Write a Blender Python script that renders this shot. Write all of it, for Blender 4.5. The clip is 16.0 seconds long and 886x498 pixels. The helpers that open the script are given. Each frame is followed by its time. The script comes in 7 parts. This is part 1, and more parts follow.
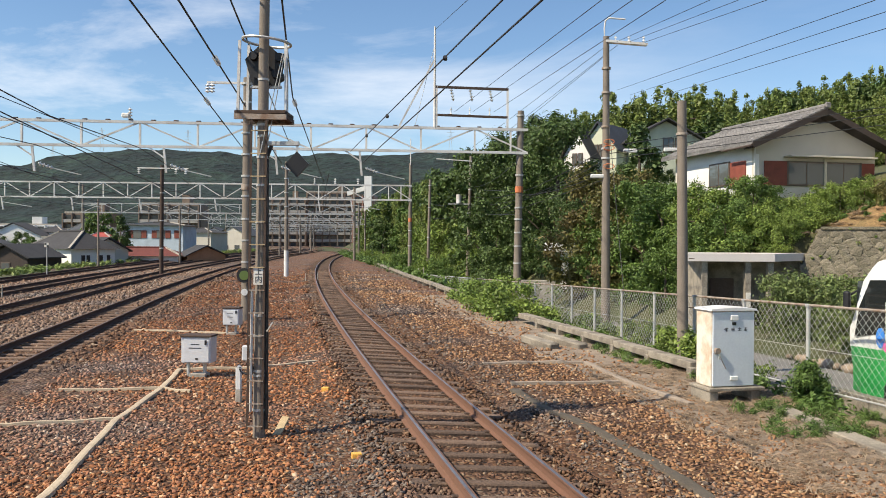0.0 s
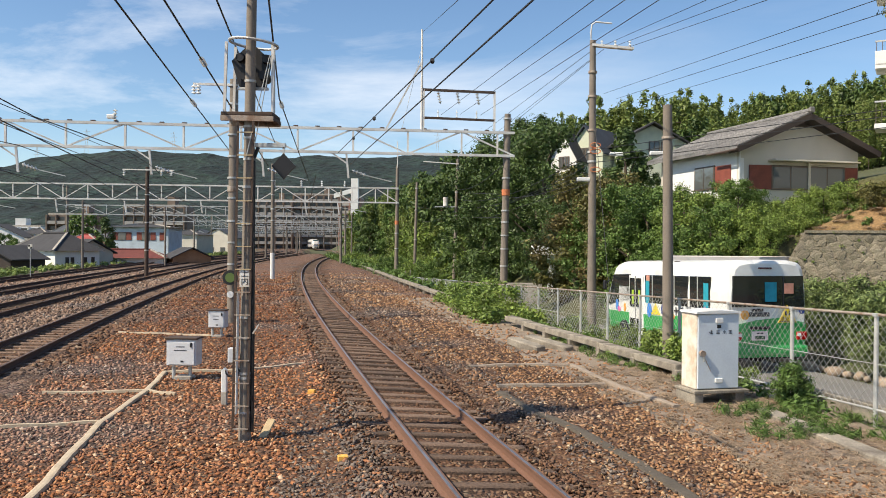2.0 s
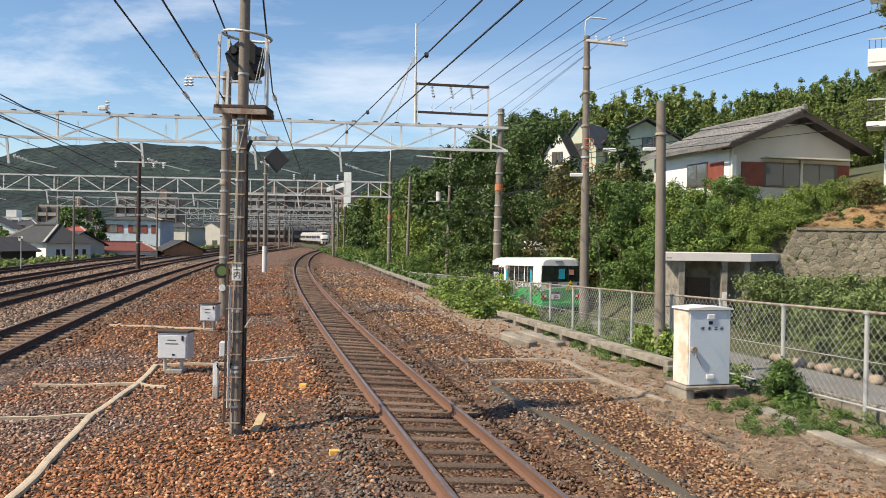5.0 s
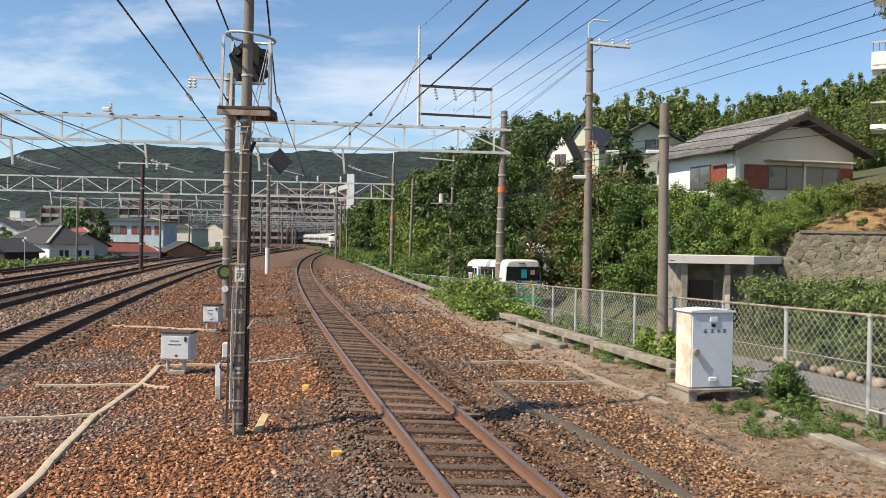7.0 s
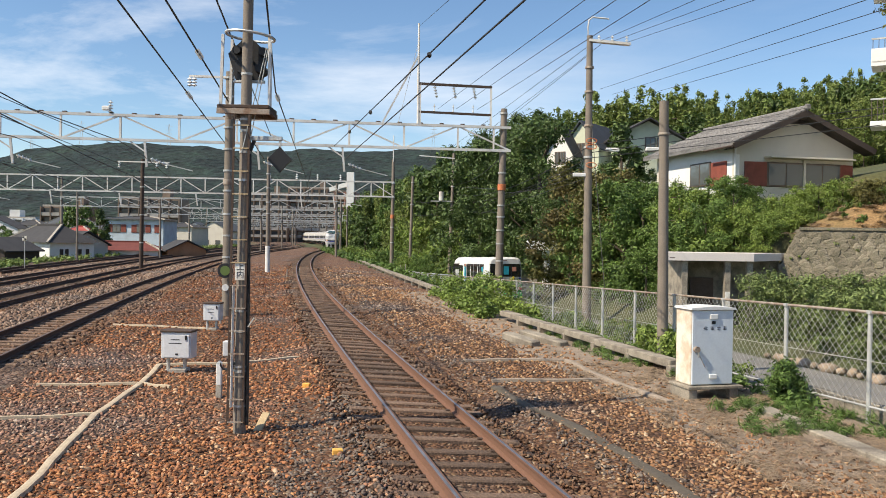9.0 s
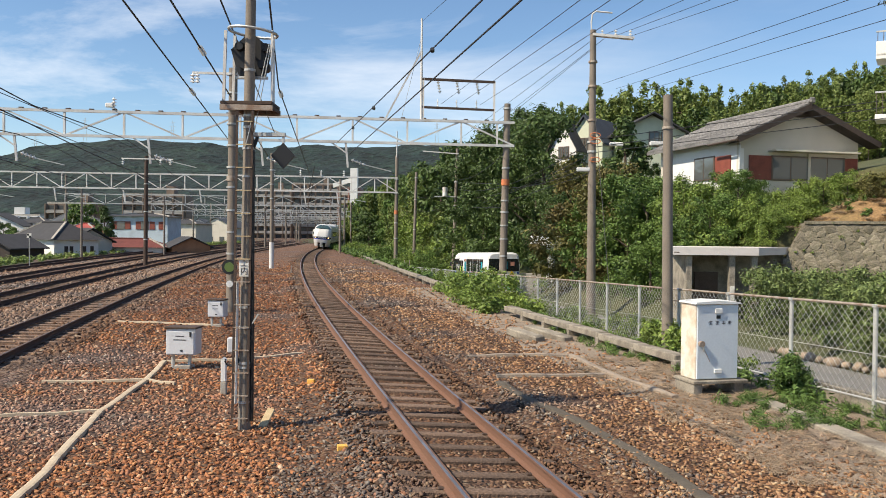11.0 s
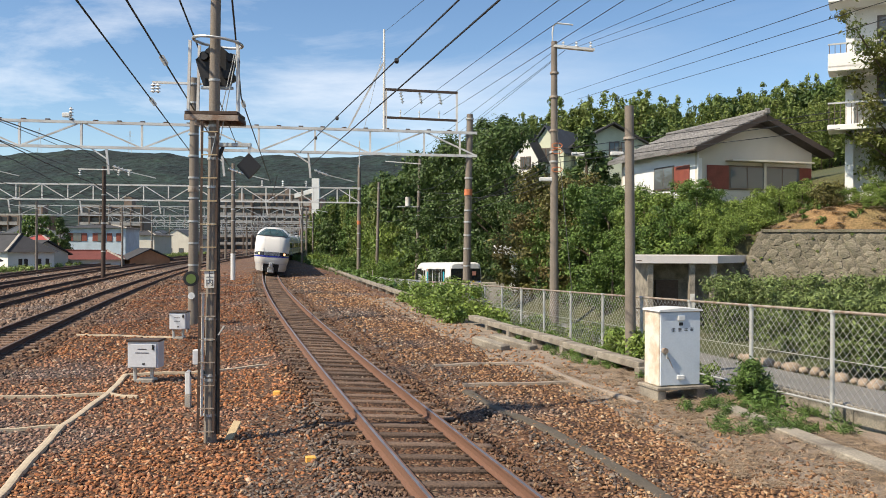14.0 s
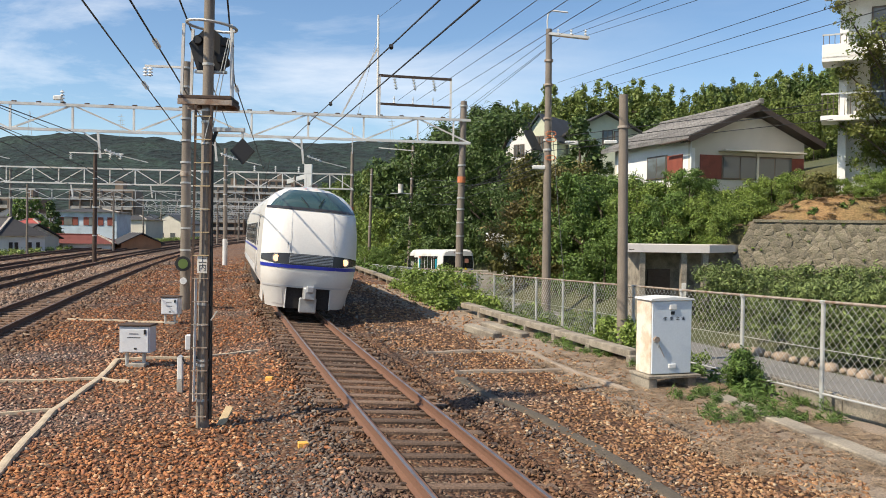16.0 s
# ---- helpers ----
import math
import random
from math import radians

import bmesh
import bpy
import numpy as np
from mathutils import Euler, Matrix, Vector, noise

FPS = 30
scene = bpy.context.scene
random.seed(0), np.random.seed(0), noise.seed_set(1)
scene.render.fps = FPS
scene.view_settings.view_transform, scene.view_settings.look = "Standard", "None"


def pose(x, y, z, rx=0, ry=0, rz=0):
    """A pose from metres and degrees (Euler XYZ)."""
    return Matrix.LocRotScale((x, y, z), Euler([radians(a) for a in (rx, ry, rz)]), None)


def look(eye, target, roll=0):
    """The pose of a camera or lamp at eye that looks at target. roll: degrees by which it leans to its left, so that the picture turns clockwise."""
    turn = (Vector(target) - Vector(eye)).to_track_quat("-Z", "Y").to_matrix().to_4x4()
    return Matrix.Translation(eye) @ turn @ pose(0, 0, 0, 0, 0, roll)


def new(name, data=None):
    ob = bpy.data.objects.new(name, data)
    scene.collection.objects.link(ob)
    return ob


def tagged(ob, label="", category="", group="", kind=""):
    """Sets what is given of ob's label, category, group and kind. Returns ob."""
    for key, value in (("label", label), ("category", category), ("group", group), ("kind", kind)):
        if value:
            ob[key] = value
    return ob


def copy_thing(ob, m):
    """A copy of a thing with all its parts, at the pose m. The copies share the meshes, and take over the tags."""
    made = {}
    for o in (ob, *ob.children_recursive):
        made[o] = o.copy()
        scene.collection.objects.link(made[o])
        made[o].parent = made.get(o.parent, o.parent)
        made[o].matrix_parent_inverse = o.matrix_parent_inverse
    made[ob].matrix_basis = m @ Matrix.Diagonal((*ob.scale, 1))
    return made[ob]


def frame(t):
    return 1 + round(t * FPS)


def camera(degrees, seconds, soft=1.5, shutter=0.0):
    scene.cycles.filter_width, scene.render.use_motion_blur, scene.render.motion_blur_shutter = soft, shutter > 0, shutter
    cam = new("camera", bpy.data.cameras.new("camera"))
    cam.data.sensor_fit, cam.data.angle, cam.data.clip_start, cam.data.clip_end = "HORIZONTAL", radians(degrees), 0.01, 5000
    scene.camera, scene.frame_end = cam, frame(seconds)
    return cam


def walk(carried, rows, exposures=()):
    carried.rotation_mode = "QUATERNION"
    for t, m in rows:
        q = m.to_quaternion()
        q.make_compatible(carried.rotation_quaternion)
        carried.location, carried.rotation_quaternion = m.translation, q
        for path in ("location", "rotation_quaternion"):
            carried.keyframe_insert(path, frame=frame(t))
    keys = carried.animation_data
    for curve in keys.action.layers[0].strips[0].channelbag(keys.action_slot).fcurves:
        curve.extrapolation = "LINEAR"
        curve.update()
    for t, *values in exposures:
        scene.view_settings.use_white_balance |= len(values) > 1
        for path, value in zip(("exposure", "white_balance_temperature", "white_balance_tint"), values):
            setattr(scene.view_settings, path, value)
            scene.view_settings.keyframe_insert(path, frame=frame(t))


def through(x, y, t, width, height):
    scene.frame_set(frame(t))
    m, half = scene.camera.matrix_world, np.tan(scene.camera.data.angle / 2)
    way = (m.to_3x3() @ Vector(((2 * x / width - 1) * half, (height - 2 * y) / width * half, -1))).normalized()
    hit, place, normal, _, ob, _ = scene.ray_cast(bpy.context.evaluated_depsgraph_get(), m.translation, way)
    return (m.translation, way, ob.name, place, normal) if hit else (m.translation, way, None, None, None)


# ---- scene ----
# camera: handheld at the end of a platform, turning a little
cam = camera(56.79, 16.0, soft=0.9)
PATH = [  # seconds, x, y, z, turn to the left, pitch up, roll
    (0.0, 0.007, 0.008, 2.605, 1.26, -0.58, 0.32),
    (0.5, 0.004, 0.016, 2.603, 1.18, -0.57, 0.23),
    (1.0, 0.004, -0.011, 2.603, 0.92, -0.42, 0.24),
    (1.5, 0.004, -0.004, 2.601, 0.63, -0.34, 0.31),
    (2.0, 0.006, -0.002, 2.600, 0.33, -0.38, 0.46),
    (2.5, 0.005, -0.014, 2.613, 0.01, -0.40, 0.77),
    (3.0, 0.007, -0.006, 2.611, 0.05, -0.45, 0.87),
    (3.5, 0.005, 0.015, 2.604, -0.01, -0.59, 0.78),
    (4.0, 0.004, 0.009, 2.604, -0.15, -0.76, 0.79),
    (6.5, -0.006, 0.012, 2.607, -0.10, -0.74, 0.97),
    (7.0, 0.000, 0.000, 2.600, 0.00, -0.62, 1.00),
    (7.5, 0.002, 0.001, 2.607, 0.02, -0.63, 0.99),
    (8.0, -0.006, 0.011, 2.608, 0.14, -0.69, 1.02),
    (8.5, 0.004, -0.003, 2.600, 0.08, -0.74, 1.00),
    (9.0, -0.001, -0.003, 2.603, 0.00, -0.77, 0.85),
    (11.5, -0.002, 0.013, 2.603, 0.29, -1.12, 0.57),
    (12.0, -0.002, 0.009, 2.606, 0.17, -1.02, 0.70),
    (12.5, -0.001, -0.015, 2.606, 0.08, -0.81, 0.77),
    (13.0, -0.003, -0.010, 2.602, -0.21, -0.76, 0.83),
    (13.5, -0.022, -0.055, 2.604, -1.64, -0.55, 0.39),
    (14.0, -0.067, -0.026, 2.599, -2.36, -0.37, 0.26),
    (14.5, -0.069, -0.019, 2.605, -2.30, -0.55, 0.41),
    (15.0, -0.071, -0.020, 2.607, -2.53, -0.91, 0.47),
    (15.5, -0.072, -0.031, 2.597, -2.68, -1.13, 0.54),
    (16.0, -0.085, -0.024, 2.599, -2.91, -1.26, 0.77),
]


def aim(x, y, z, yaw, pitch, roll):
    a, b = radians(yaw), radians(pitch)
    way = Vector((-math.sin(a) * math.cos(b), math.cos(a) * math.cos(b), math.sin(b)))
    return look((x, y, z), Vector((x, y, z)) + way, roll)


walk(cam, [(row[0], aim(*row[1:])) for row in PATH])

# daylight: sun from the left and a little behind, blue sky with thin cirrus
SUN_TO = Vector((-0.62, -0.30, 0.74)).normalized()
world = bpy.data.worlds.new("world")
scene.world = world
world.use_nodes = True
wn, wl = world.node_tree.nodes, world.node_tree.links
wn.clear()
sky = wn.new("ShaderNodeTexSky")
sky.sky_type, sky.sun_disc = "NISHITA", False
sky.sun_elevation = math.asin(SUN_TO.z)
sky.sun_rotation = math.atan2(SUN_TO.x, SUN_TO.y)
sky.air_density, sky.dust_density, sky.ozone_density = 1.0, 0.1, 3.0
coord = wn.new("ShaderNodeTexCoord")
stretch = wn.new("ShaderNodeMapping")
stretch.inputs["Rotation"].default_value = (0.0, radians(-33), 0.0)
stretch.inputs["Scale"].default_value = (0.9, 0.8, 3.0)
wisps = wn.new("ShaderNodeTexNoise")
wisps.inputs["Scale"].default_value, wisps.inputs["Detail"].default_value = 2.2, 10.0
wisps.inputs["Roughness"].default_value, wisps.inputs["Distortion"].default_value = 0.62, 0.45
shape = wn.new("ShaderNodeMapRange")
shape.inputs["From Min"].default_value, shape.inputs["From Max"].default_value = 0.47, 0.74
shape.inputs["To Max"].default_value = 0.74
cloud = wn.new("ShaderNodeMix")
cloud.data_type = "RGBA"
cloud.inputs["B"].default_value = (8.8, 8.9, 9.1, 1)
back = wn.new("ShaderNodeBackground")
back.inputs["Strength"].default_value = 0.105
wout = wn.new("ShaderNodeOutputWorld")
wl.new(coord.outputs["Generated"], stretch.inputs["Vector"])
wl.new(stretch.outputs["Vector"], wisps.inputs["Vector"])
wl.new(wisps.outputs["Fac"], shape.inputs["Value"])
side = wn.new("ShaderNodeSeparateXYZ")
drift = wn.new("ShaderNodeMapRange")
drift.inputs["From Min"].default_value, drift.inputs["From Max"].default_value = -0.35, 0.30
drift.inputs["To Min"].default_value, drift.inputs["To Max"].default_value = 1.25, 0.12
thin = wn.new("ShaderNodeMath")
thin.operation = "MULTIPLY"
wl.new(coord.outputs["Generated"], side.inputs["Vector"])
wl.new(side.outputs["X"], drift.inputs["Value"])
wl.new(drift.outputs["Result"], thin.inputs[0])
wl.new(shape.outputs["Result"], thin.inputs[1])
wl.new(thin.outputs["Value"], cloud.inputs["Factor"])
deep = wn.new("ShaderNodeHueSaturation")
deep.inputs["Saturation"].default_value, deep.inputs["Value"].default_value = 1.06, 1.08
wl.new(sky.outputs["Color"], deep.inputs["Color"])
wl.new(deep.outputs["Color"], cloud.inputs["A"])
wl.new(cloud.outputs["Result"], back.inputs["Color"])
wl.new(back.outputs["Background"], wout.inputs["Surface"])

sun = new("sun", bpy.data.lights.new("sun", "SUN"))
sun.data.energy, sun.data.angle, sun.data.color = 5.0, radians(0.53), (1.0, 0.88, 0.70)
sun.matrix_world = look((0, 0, 0), -SUN_TO)
scene.view_settings.exposure = 0.36


# ---- materials ----
def material(name, base, rough=0.7, metal=0.0, vary=0.25, scale=3.0, fine=40.0, bump=0.15, alt=None, alt_amount=0.5,
             island=0.0, randomly=0.0, size=0.01):
    """Base colour with stains at one scale, grain at another and a fine relief; alt is a second colour in patches."""
    m = bpy.data.materials.new(name)
    m.use_nodes = True
    n, l = m.node_tree.nodes, m.node_tree.links
    p = n["Principled BSDF"]
    p.inputs["Roughness"].default_value, p.inputs["Metallic"].default_value = rough, metal
    tc = n.new("ShaderNodeTexCoord")
    big, small = n.new("ShaderNodeTexNoise"), n.new("ShaderNodeTexNoise")
    for t, s, d in ((big, scale, 5.0), (small, fine, 3.0)):
        t.inputs["Scale"].default_value, t.inputs["Detail"].default_value = s, d
        l.new(tc.outputs["Object"], t.inputs["Vector"])
    colour = n.new("ShaderNodeMix")
    colour.data_type = "RGBA"
    other = alt or tuple(c * 0.55 for c in base)
    colour.inputs["A"].default_value, colour.inputs["B"].default_value = (*base, 1), (*other, 1)
    ramp = n.new("ShaderNodeMapRange")
    ramp.inputs["From Min"].default_value, ramp.inputs["From Max"].default_value = 0.42, 0.68
    ramp.inputs["To Max"].default_value = alt_amount
    l.new(big.outputs["Fac"], ramp.inputs["Value"])
    l.new(ramp.outputs["Result"], colour.inputs["Factor"])
    light = n.new("ShaderNodeMapRange")
    light.inputs["From Min"].default_value, light.inputs["From Max"].default_value = 0.3, 0.7
    light.inputs["To Min"].default_value, light.inputs["To Max"].default_value = 1 - vary, 1 + vary
    l.new(small.outputs["Fac"], light.inputs["Value"])
    value = light.outputs["Result"]
    if island or randomly:
        source = n.new("ShaderNodeNewGeometry").outputs["Random Per Island"] if island else n.new("ShaderNodeObjectInfo").outputs["Random"]
        spread = island or randomly
        each = n.new("ShaderNodeMapRange")
        each.inputs["To Min"].default_value, each.inputs["To Max"].default_value = 1 - spread, 1 + spread
        l.new(source, each.inputs["Value"])
        times = n.new("ShaderNodeMath")
        times.operation = "MULTIPLY"
        l.new(value, times.inputs[0])
        l.new(each.outputs["Result"], times.inputs[1])
        value = times.outputs["Value"]
    hsv = n.new("ShaderNodeHueSaturation")
    l.new(colour.outputs["Result"], hsv.inputs["Color"])
    l.new(value, hsv.inputs["Value"])
    l.new(hsv.outputs["Color"], p.inputs["Base Color"])
    if bump:
        b = n.new("ShaderNodeBump")
        b.inputs["Strength"].default_value, b.inputs["Distance"].default_value = bump, size
        l.new(small.outputs["Fac"], b.inputs["Height"])
        l.new(b.outputs["Normal"], p.inputs["Normal"])
    return m


def stones_material(name, cells, patches=True, island=False, dim=1.0, colour=1.0, hue=0.5):
    """Track ballast: rust-dusted broken stone with greyer patches where it is fresh or oily."""
    m = bpy.data.materials.new(name)
    m.use_nodes = True
    n, l = m.node_tree.nodes, m.node_tree.links
    p = n["Principled BSDF"]
    p.inputs["Roughness"].default_value = 0.92
    p.inputs["Specular IOR Level"].default_value = 0.25
    geo = n.new("ShaderNodeNewGeometry")
    cell = n.new("ShaderNodeTexVoronoi")
    cell.inputs["Scale"].default_value = cells
    l.new(geo.outputs["Position"], cell.inputs["Vector"])
    ramp = n.new("ShaderNodeValToRGB")
    steps = ((0.0, (0.085, 0.05, 0.035)), (0.25, (0.21, 0.095, 0.058)), (0.5, (0.32, 0.155, 0.095)), (0.75, (0.27, 0.14, 0.10)),
             (0.92, (0.40, 0.225, 0.135)), (1.0, (0.46, 0.34, 0.25)))
    while len(ramp.color_ramp.elements) < len(steps):
        ramp.color_ramp.elements.new(0.5)
    for e, (at, c) in zip(ramp.color_ramp.elements, steps):
        e.position, e.color = at, (*c, 1)
    if island:
        l.new(geo.outputs["Random Per Island"], ramp.inputs["Fac"])
    else:
        split = n.new("ShaderNodeSeparateColor")
        l.new(cell.outputs["Color"], split.inputs["Color"])
        l.new(split.outputs["Red"], ramp.inputs["Fac"])
    grey = n.new("ShaderNodeHueSaturation")
    grey.inputs["Saturation"].default_value, grey.inputs["Value"].default_value = 0.28, 0.72
    l.new(ramp.outputs["Color"], grey.inputs["Color"])
    where = n.new("ShaderNodeTexNoise")
    where.inputs["Scale"].default_value, where.inputs["Detail"].default_value = 0.22, 4.0
    l.new(geo.outputs["Position"], where.inputs["Vector"])
    much = n.new("ShaderNodeMapRange")
    much.inputs["From Min"].default_value, much.inputs["From Max"].default_value = 0.50, 0.66
    much.inputs["To Max"].default_value = 0.65
    l.new(where.outputs["Fac"], much.inputs["Value"])
    mix = n.new("ShaderNodeMix")
    mix.data_type = "RGBA"
    l.new(much.outputs["Result"], mix.inputs["Factor"])
    l.new(ramp.outputs["Color"], mix.inputs["A"])
    l.new(grey.outputs["Color"], mix.inputs["B"])
    tone = n.new("ShaderNodeHueSaturation")
    tone.inputs["Hue"].default_value = hue
    tone.inputs["Saturation"].default_value, tone.inputs["Value"].default_value = colour, dim
    l.new(mix.outputs["Result"], tone.inputs["Color"])
    l.new(tone.outputs["Color"], p.inputs["Base Color"])
    b = n.new("ShaderNodeBump")
    b.inputs["Strength"].default_value, b.inputs["Distance"].default_value = (0.35, 0.008) if island else (1.0, 0.05)
    if island:
        grain = n.new("ShaderNodeTexNoise")
        grain.inputs["Scale"].default_value = 120.0
        l.new(geo.outputs["Position"], grain.inputs["Vector"])
        l.new(grain.outputs["Fac"], b.inputs["Height"])
    else:
        b.invert = True
        l.new(cell.outputs["Distance"], b.inputs["Height"])
    l.new(b.outputs["Normal"], p.inputs["Normal"])
    return m


def glass(name, tint=(0.05, 0.07, 0.07), rough=0.04):
    m = bpy.data.materials.new(name)
    m.use_nodes = True
    p = m.node_tree.nodes["Principled BSDF"]
    p.inputs["Base Color"].default_value = (*tint, 1)
    p.inputs["Roughness"].default_value = rough
    p.inputs["IOR"].default_value = 1.5
    p.inputs["Coat Weight"].default_value = 0.6
    return m


def glow(name, colour, strength):
    m = bpy.data.materials.new(name)
    m.use_nodes = True
    p = m.node_tree.nodes["Principled BSDF"]
    p.inputs["Base Color"].default_value = (*colour, 1)
    p.inputs["Emission Color"].default_value, p.inputs["Emission Strength"].default_value = (*colour, 1), strength
    return m


BALLAST = stones_material("ballast", 15.0, dim=0.62, colour=0.95, hue=0.506)
BALLAST_PALE = stones_material("greyish ballast", 13.0, dim=0.50, colour=0.72, hue=0.52)
# brake dust on the tracks; elsewhere its dark tone paints shade between loose stones
BALLAST_GREY = stones_material("brake-dusted ballast with gap shade", 17.0, dim=0.44, colour=1.0, hue=0.51)
GREY_STONE = stones_material("brake-dusted ballast with gap shade stone", 14.0, island=True, dim=0.64, colour=0.95, hue=0.512)
SOOTY_STONE = stones_material("sooty grey ballast stone", 14.0, island=True, dim=0.60, colour=0.55, hue=0.52)
PALE_STONE = stones_material("greyish ballast stone", 14.0, island=True, dim=0.85, colour=0.75, hue=0.515)
BALLAST_STONE = stones_material("ballast stone", 14.0, island=True, dim=1.26, colour=1.15, hue=0.505)
DARK_RUST_STONE = stones_material("dark rusty ballast stone", 14.0, island=True, dim=0.86, colour=1.12, hue=0.503)
BROWN_STONE = stones_material("earthy ballast stone", 14.0, island=True, dim=1.1, colour=1.02, hue=0.518)
RUST_RAIL = material("rusty rail steel", (0.165, 0.084, 0.052), 0.85, 0.0, 0.2, 2.0, 60, 0.2, alt=(0.155, 0.075, 0.048))
# darker copy of the rusty steel: the main rails' sunless sides painted in
SHADED_RAIL = material("rusty rail steel with painted shade", (0.085, 0.045, 0.032), 0.9, 0.0, 0.2, 2.0, 60, 0.2, alt=(0.05, 0.03, 0.024))
DULL_HEAD = material("dull brown rail head", (0.15, 0.11, 0.09), 0.6, 0.3, 0.15, 2.0, 50, 0.05)
RAIL_HEAD = material("polished rail head", (0.36, 0.35, 0.36), 0.42, 0.85, 0.15, 3.0, 50, 0.05, alt=(0.22, 0.17, 0.14), alt_amount=0.6)
SLEEPER = material("weathered sleeper", (0.165, 0.108, 0.075), 0.95, 0, 0.35, 3.0, 30, 0.8, alt=(0.085, 0.058, 0.042), alt_amount=0.8, randomly=0.35, size=0.02)
STEEL_DARK = material("dark rusty steel", (0.09, 0.06, 0.045), 0.75, 0.3, 0.25, 5.0, 60, 0.2)
GALV = material("galvanised steel", (0.52, 0.52, 0.50), 0.5, 0.35, 0.12, 2.0, 60, 0.08, alt=(0.36, 0.34, 0.31), alt_amount=0.6)
PALE_PAINT = material("pale weathered paint on steel", (0.70, 0.69, 0.66), 0.55, 0.0, 0.1, 1.2, 30, 0.08, alt=(0.42, 0.36, 0.30), alt_amount=0.55)
CONCRETE_POLE = material("brown-grey concrete pole", (0.22, 0.185, 0.15), 0.85, 0, 0.14, 1.6, 50, 0.2, alt=(0.13, 0.11, 0.09))
CONCRETE = material("aged concrete", (0.42, 0.385, 0.33), 0.9, 0, 0.2, 2.4, 45, 0.3, alt=(0.22, 0.19, 0.16), alt_amount=0.7)
CONCRETE_OLD = material("weather-stained old concrete", (0.30, 0.265, 0.21), 0.95, 0, 0.25, 3.0, 40, 0.4, alt=(0.12, 0.10, 0.08), alt_amount=0.8)
BLACK = material("matt black paint", (0.012, 0.012, 0.014), 0.55, 0, 0.1, 3, 40, 0.05)
LEAF = material("leaf", (0.075, 0.13, 0.026), 0.6, 0, 0.2, 0.5, 6.0, 0, alt=(0.045, 0.085, 0.02), island=0.45)


# ---- making meshes ----
def part(name, bm, mat, parent=None, label="", smooth=False):
    me = bpy.data.meshes.new(name)
    if smooth:
        for f in bm.faces:
            f.smooth = True
    bm.to_mesh(me)
    bm.free()
    for m in (mat if isinstance(mat, (list, tuple)) else (mat,)):
        me.materials.append(m)
    ob = new(name, me)
    ob.parent = parent
    if label:
        tagged(ob, label)
    return ob


def mesh_part(name, verts, faces, mat, parent=None, label="", smooth=False):
    me = bpy.data.meshes.new(name)
    me.from_pydata([tuple(v) for v in verts], [], faces)
    me.materials.append(mat)
    if smooth:
        me.polygons.foreach_set("use_smooth", [True] * len(me.polygons))
    me.update()
    ob = new(name, me)
    ob.parent = parent
    if label:
        tagged(ob, label)
    return ob


def empty(name, m, label, category, group="", kind=""):
    ob = new(name)
    ob.matrix_world = m
    return tagged(ob, label, category, group, kind)


def box(bm, cx, cy, cz, sx, sy, sz, bevel=0.0, turn=None):
    """A box by its centre and size, with bevelled edges, into bm."""
    out = bmesh.ops.create_cube(bm, size=1.0)["verts"]
    bmesh.ops.scale(bm, vec=(sx, sy, sz), verts=out)
    if bevel:
        edges = list({e for v in out for e in v.link_edges})
        out = bmesh.ops.bevel(bm, geom=edges, offset=bevel, segments=1, affect="EDGES", profile=0.7)["verts"]
        out = list({v for v in out} | {v for v in out})
    if turn is not None:
        bmesh.ops.transform(bm, matrix=turn, verts=out)
    bmesh.ops.translate(bm, vec=(cx, cy, cz), verts=out)
    return bm


def boxed(cx, cy, cz, sx, sy, sz, bevel=0.0):
    return box(bmesh.new(), cx, cy, cz, sx, sy, sz, bevel)


def rod(bm, a, b, r1, r2=None, n=10):
    """A tapered round bar from a to b, into bm."""
    a, b = Vector(a), Vector(b)
    d = b - a
    m = Matrix.Translation((a + b) / 2) @ d.to_track_quat("Z", "Y").to_matrix().to_4x4()
    bmesh.ops.create_cone(bm, cap_ends=True, segments=n, radius1=r1, radius2=r1 if r2 is None else r2, depth=d.length, matrix=m)
    return bm


def rodded(a, b, r1, r2=None, n=10):
    return rod(bmesh.new(), a, b, r1, r2, n)


def bar(bm, a, b, w, h):
    """A square bar from a to b, into bm."""
    a, b = Vector(a), Vector(b)
    d = b - a
    m = Matrix.Translation((a + b) / 2) @ d.to_track_quat("Z", "Y").to_matrix().to_4x4() @ Matrix.Diagonal((w, h, d.length, 1))
    bmesh.ops.create_cube(bm, size=1.0, matrix=m)
    return bm


def barred(a, b, w, h):
    return bar(bmesh.new(), a, b, w, h)


def prism(outline, axis, low, high):
    """A closed outline of (u, v) pushed from low to high along axis 0, 1 or 2."""
    bm = bmesh.new()
    rings = []
    for at in (low, high):
        ring = []
        for u, v in outline:
            co = [u, v]
            co.insert(axis, at)
            ring.append(bm.verts.new(co))
        rings.append(ring)
    n = len(outline)
    bm.faces.new(rings[0])
    bm.faces.new(rings[1][::-1])
    for i in range(n):
        bm.faces.new((rings[0][i], rings[1][i], rings[1][(i + 1) % n], rings[0][(i + 1) % n]))
    bmesh.ops.recalc_face_normals(bm, faces=bm.faces)
    return bm


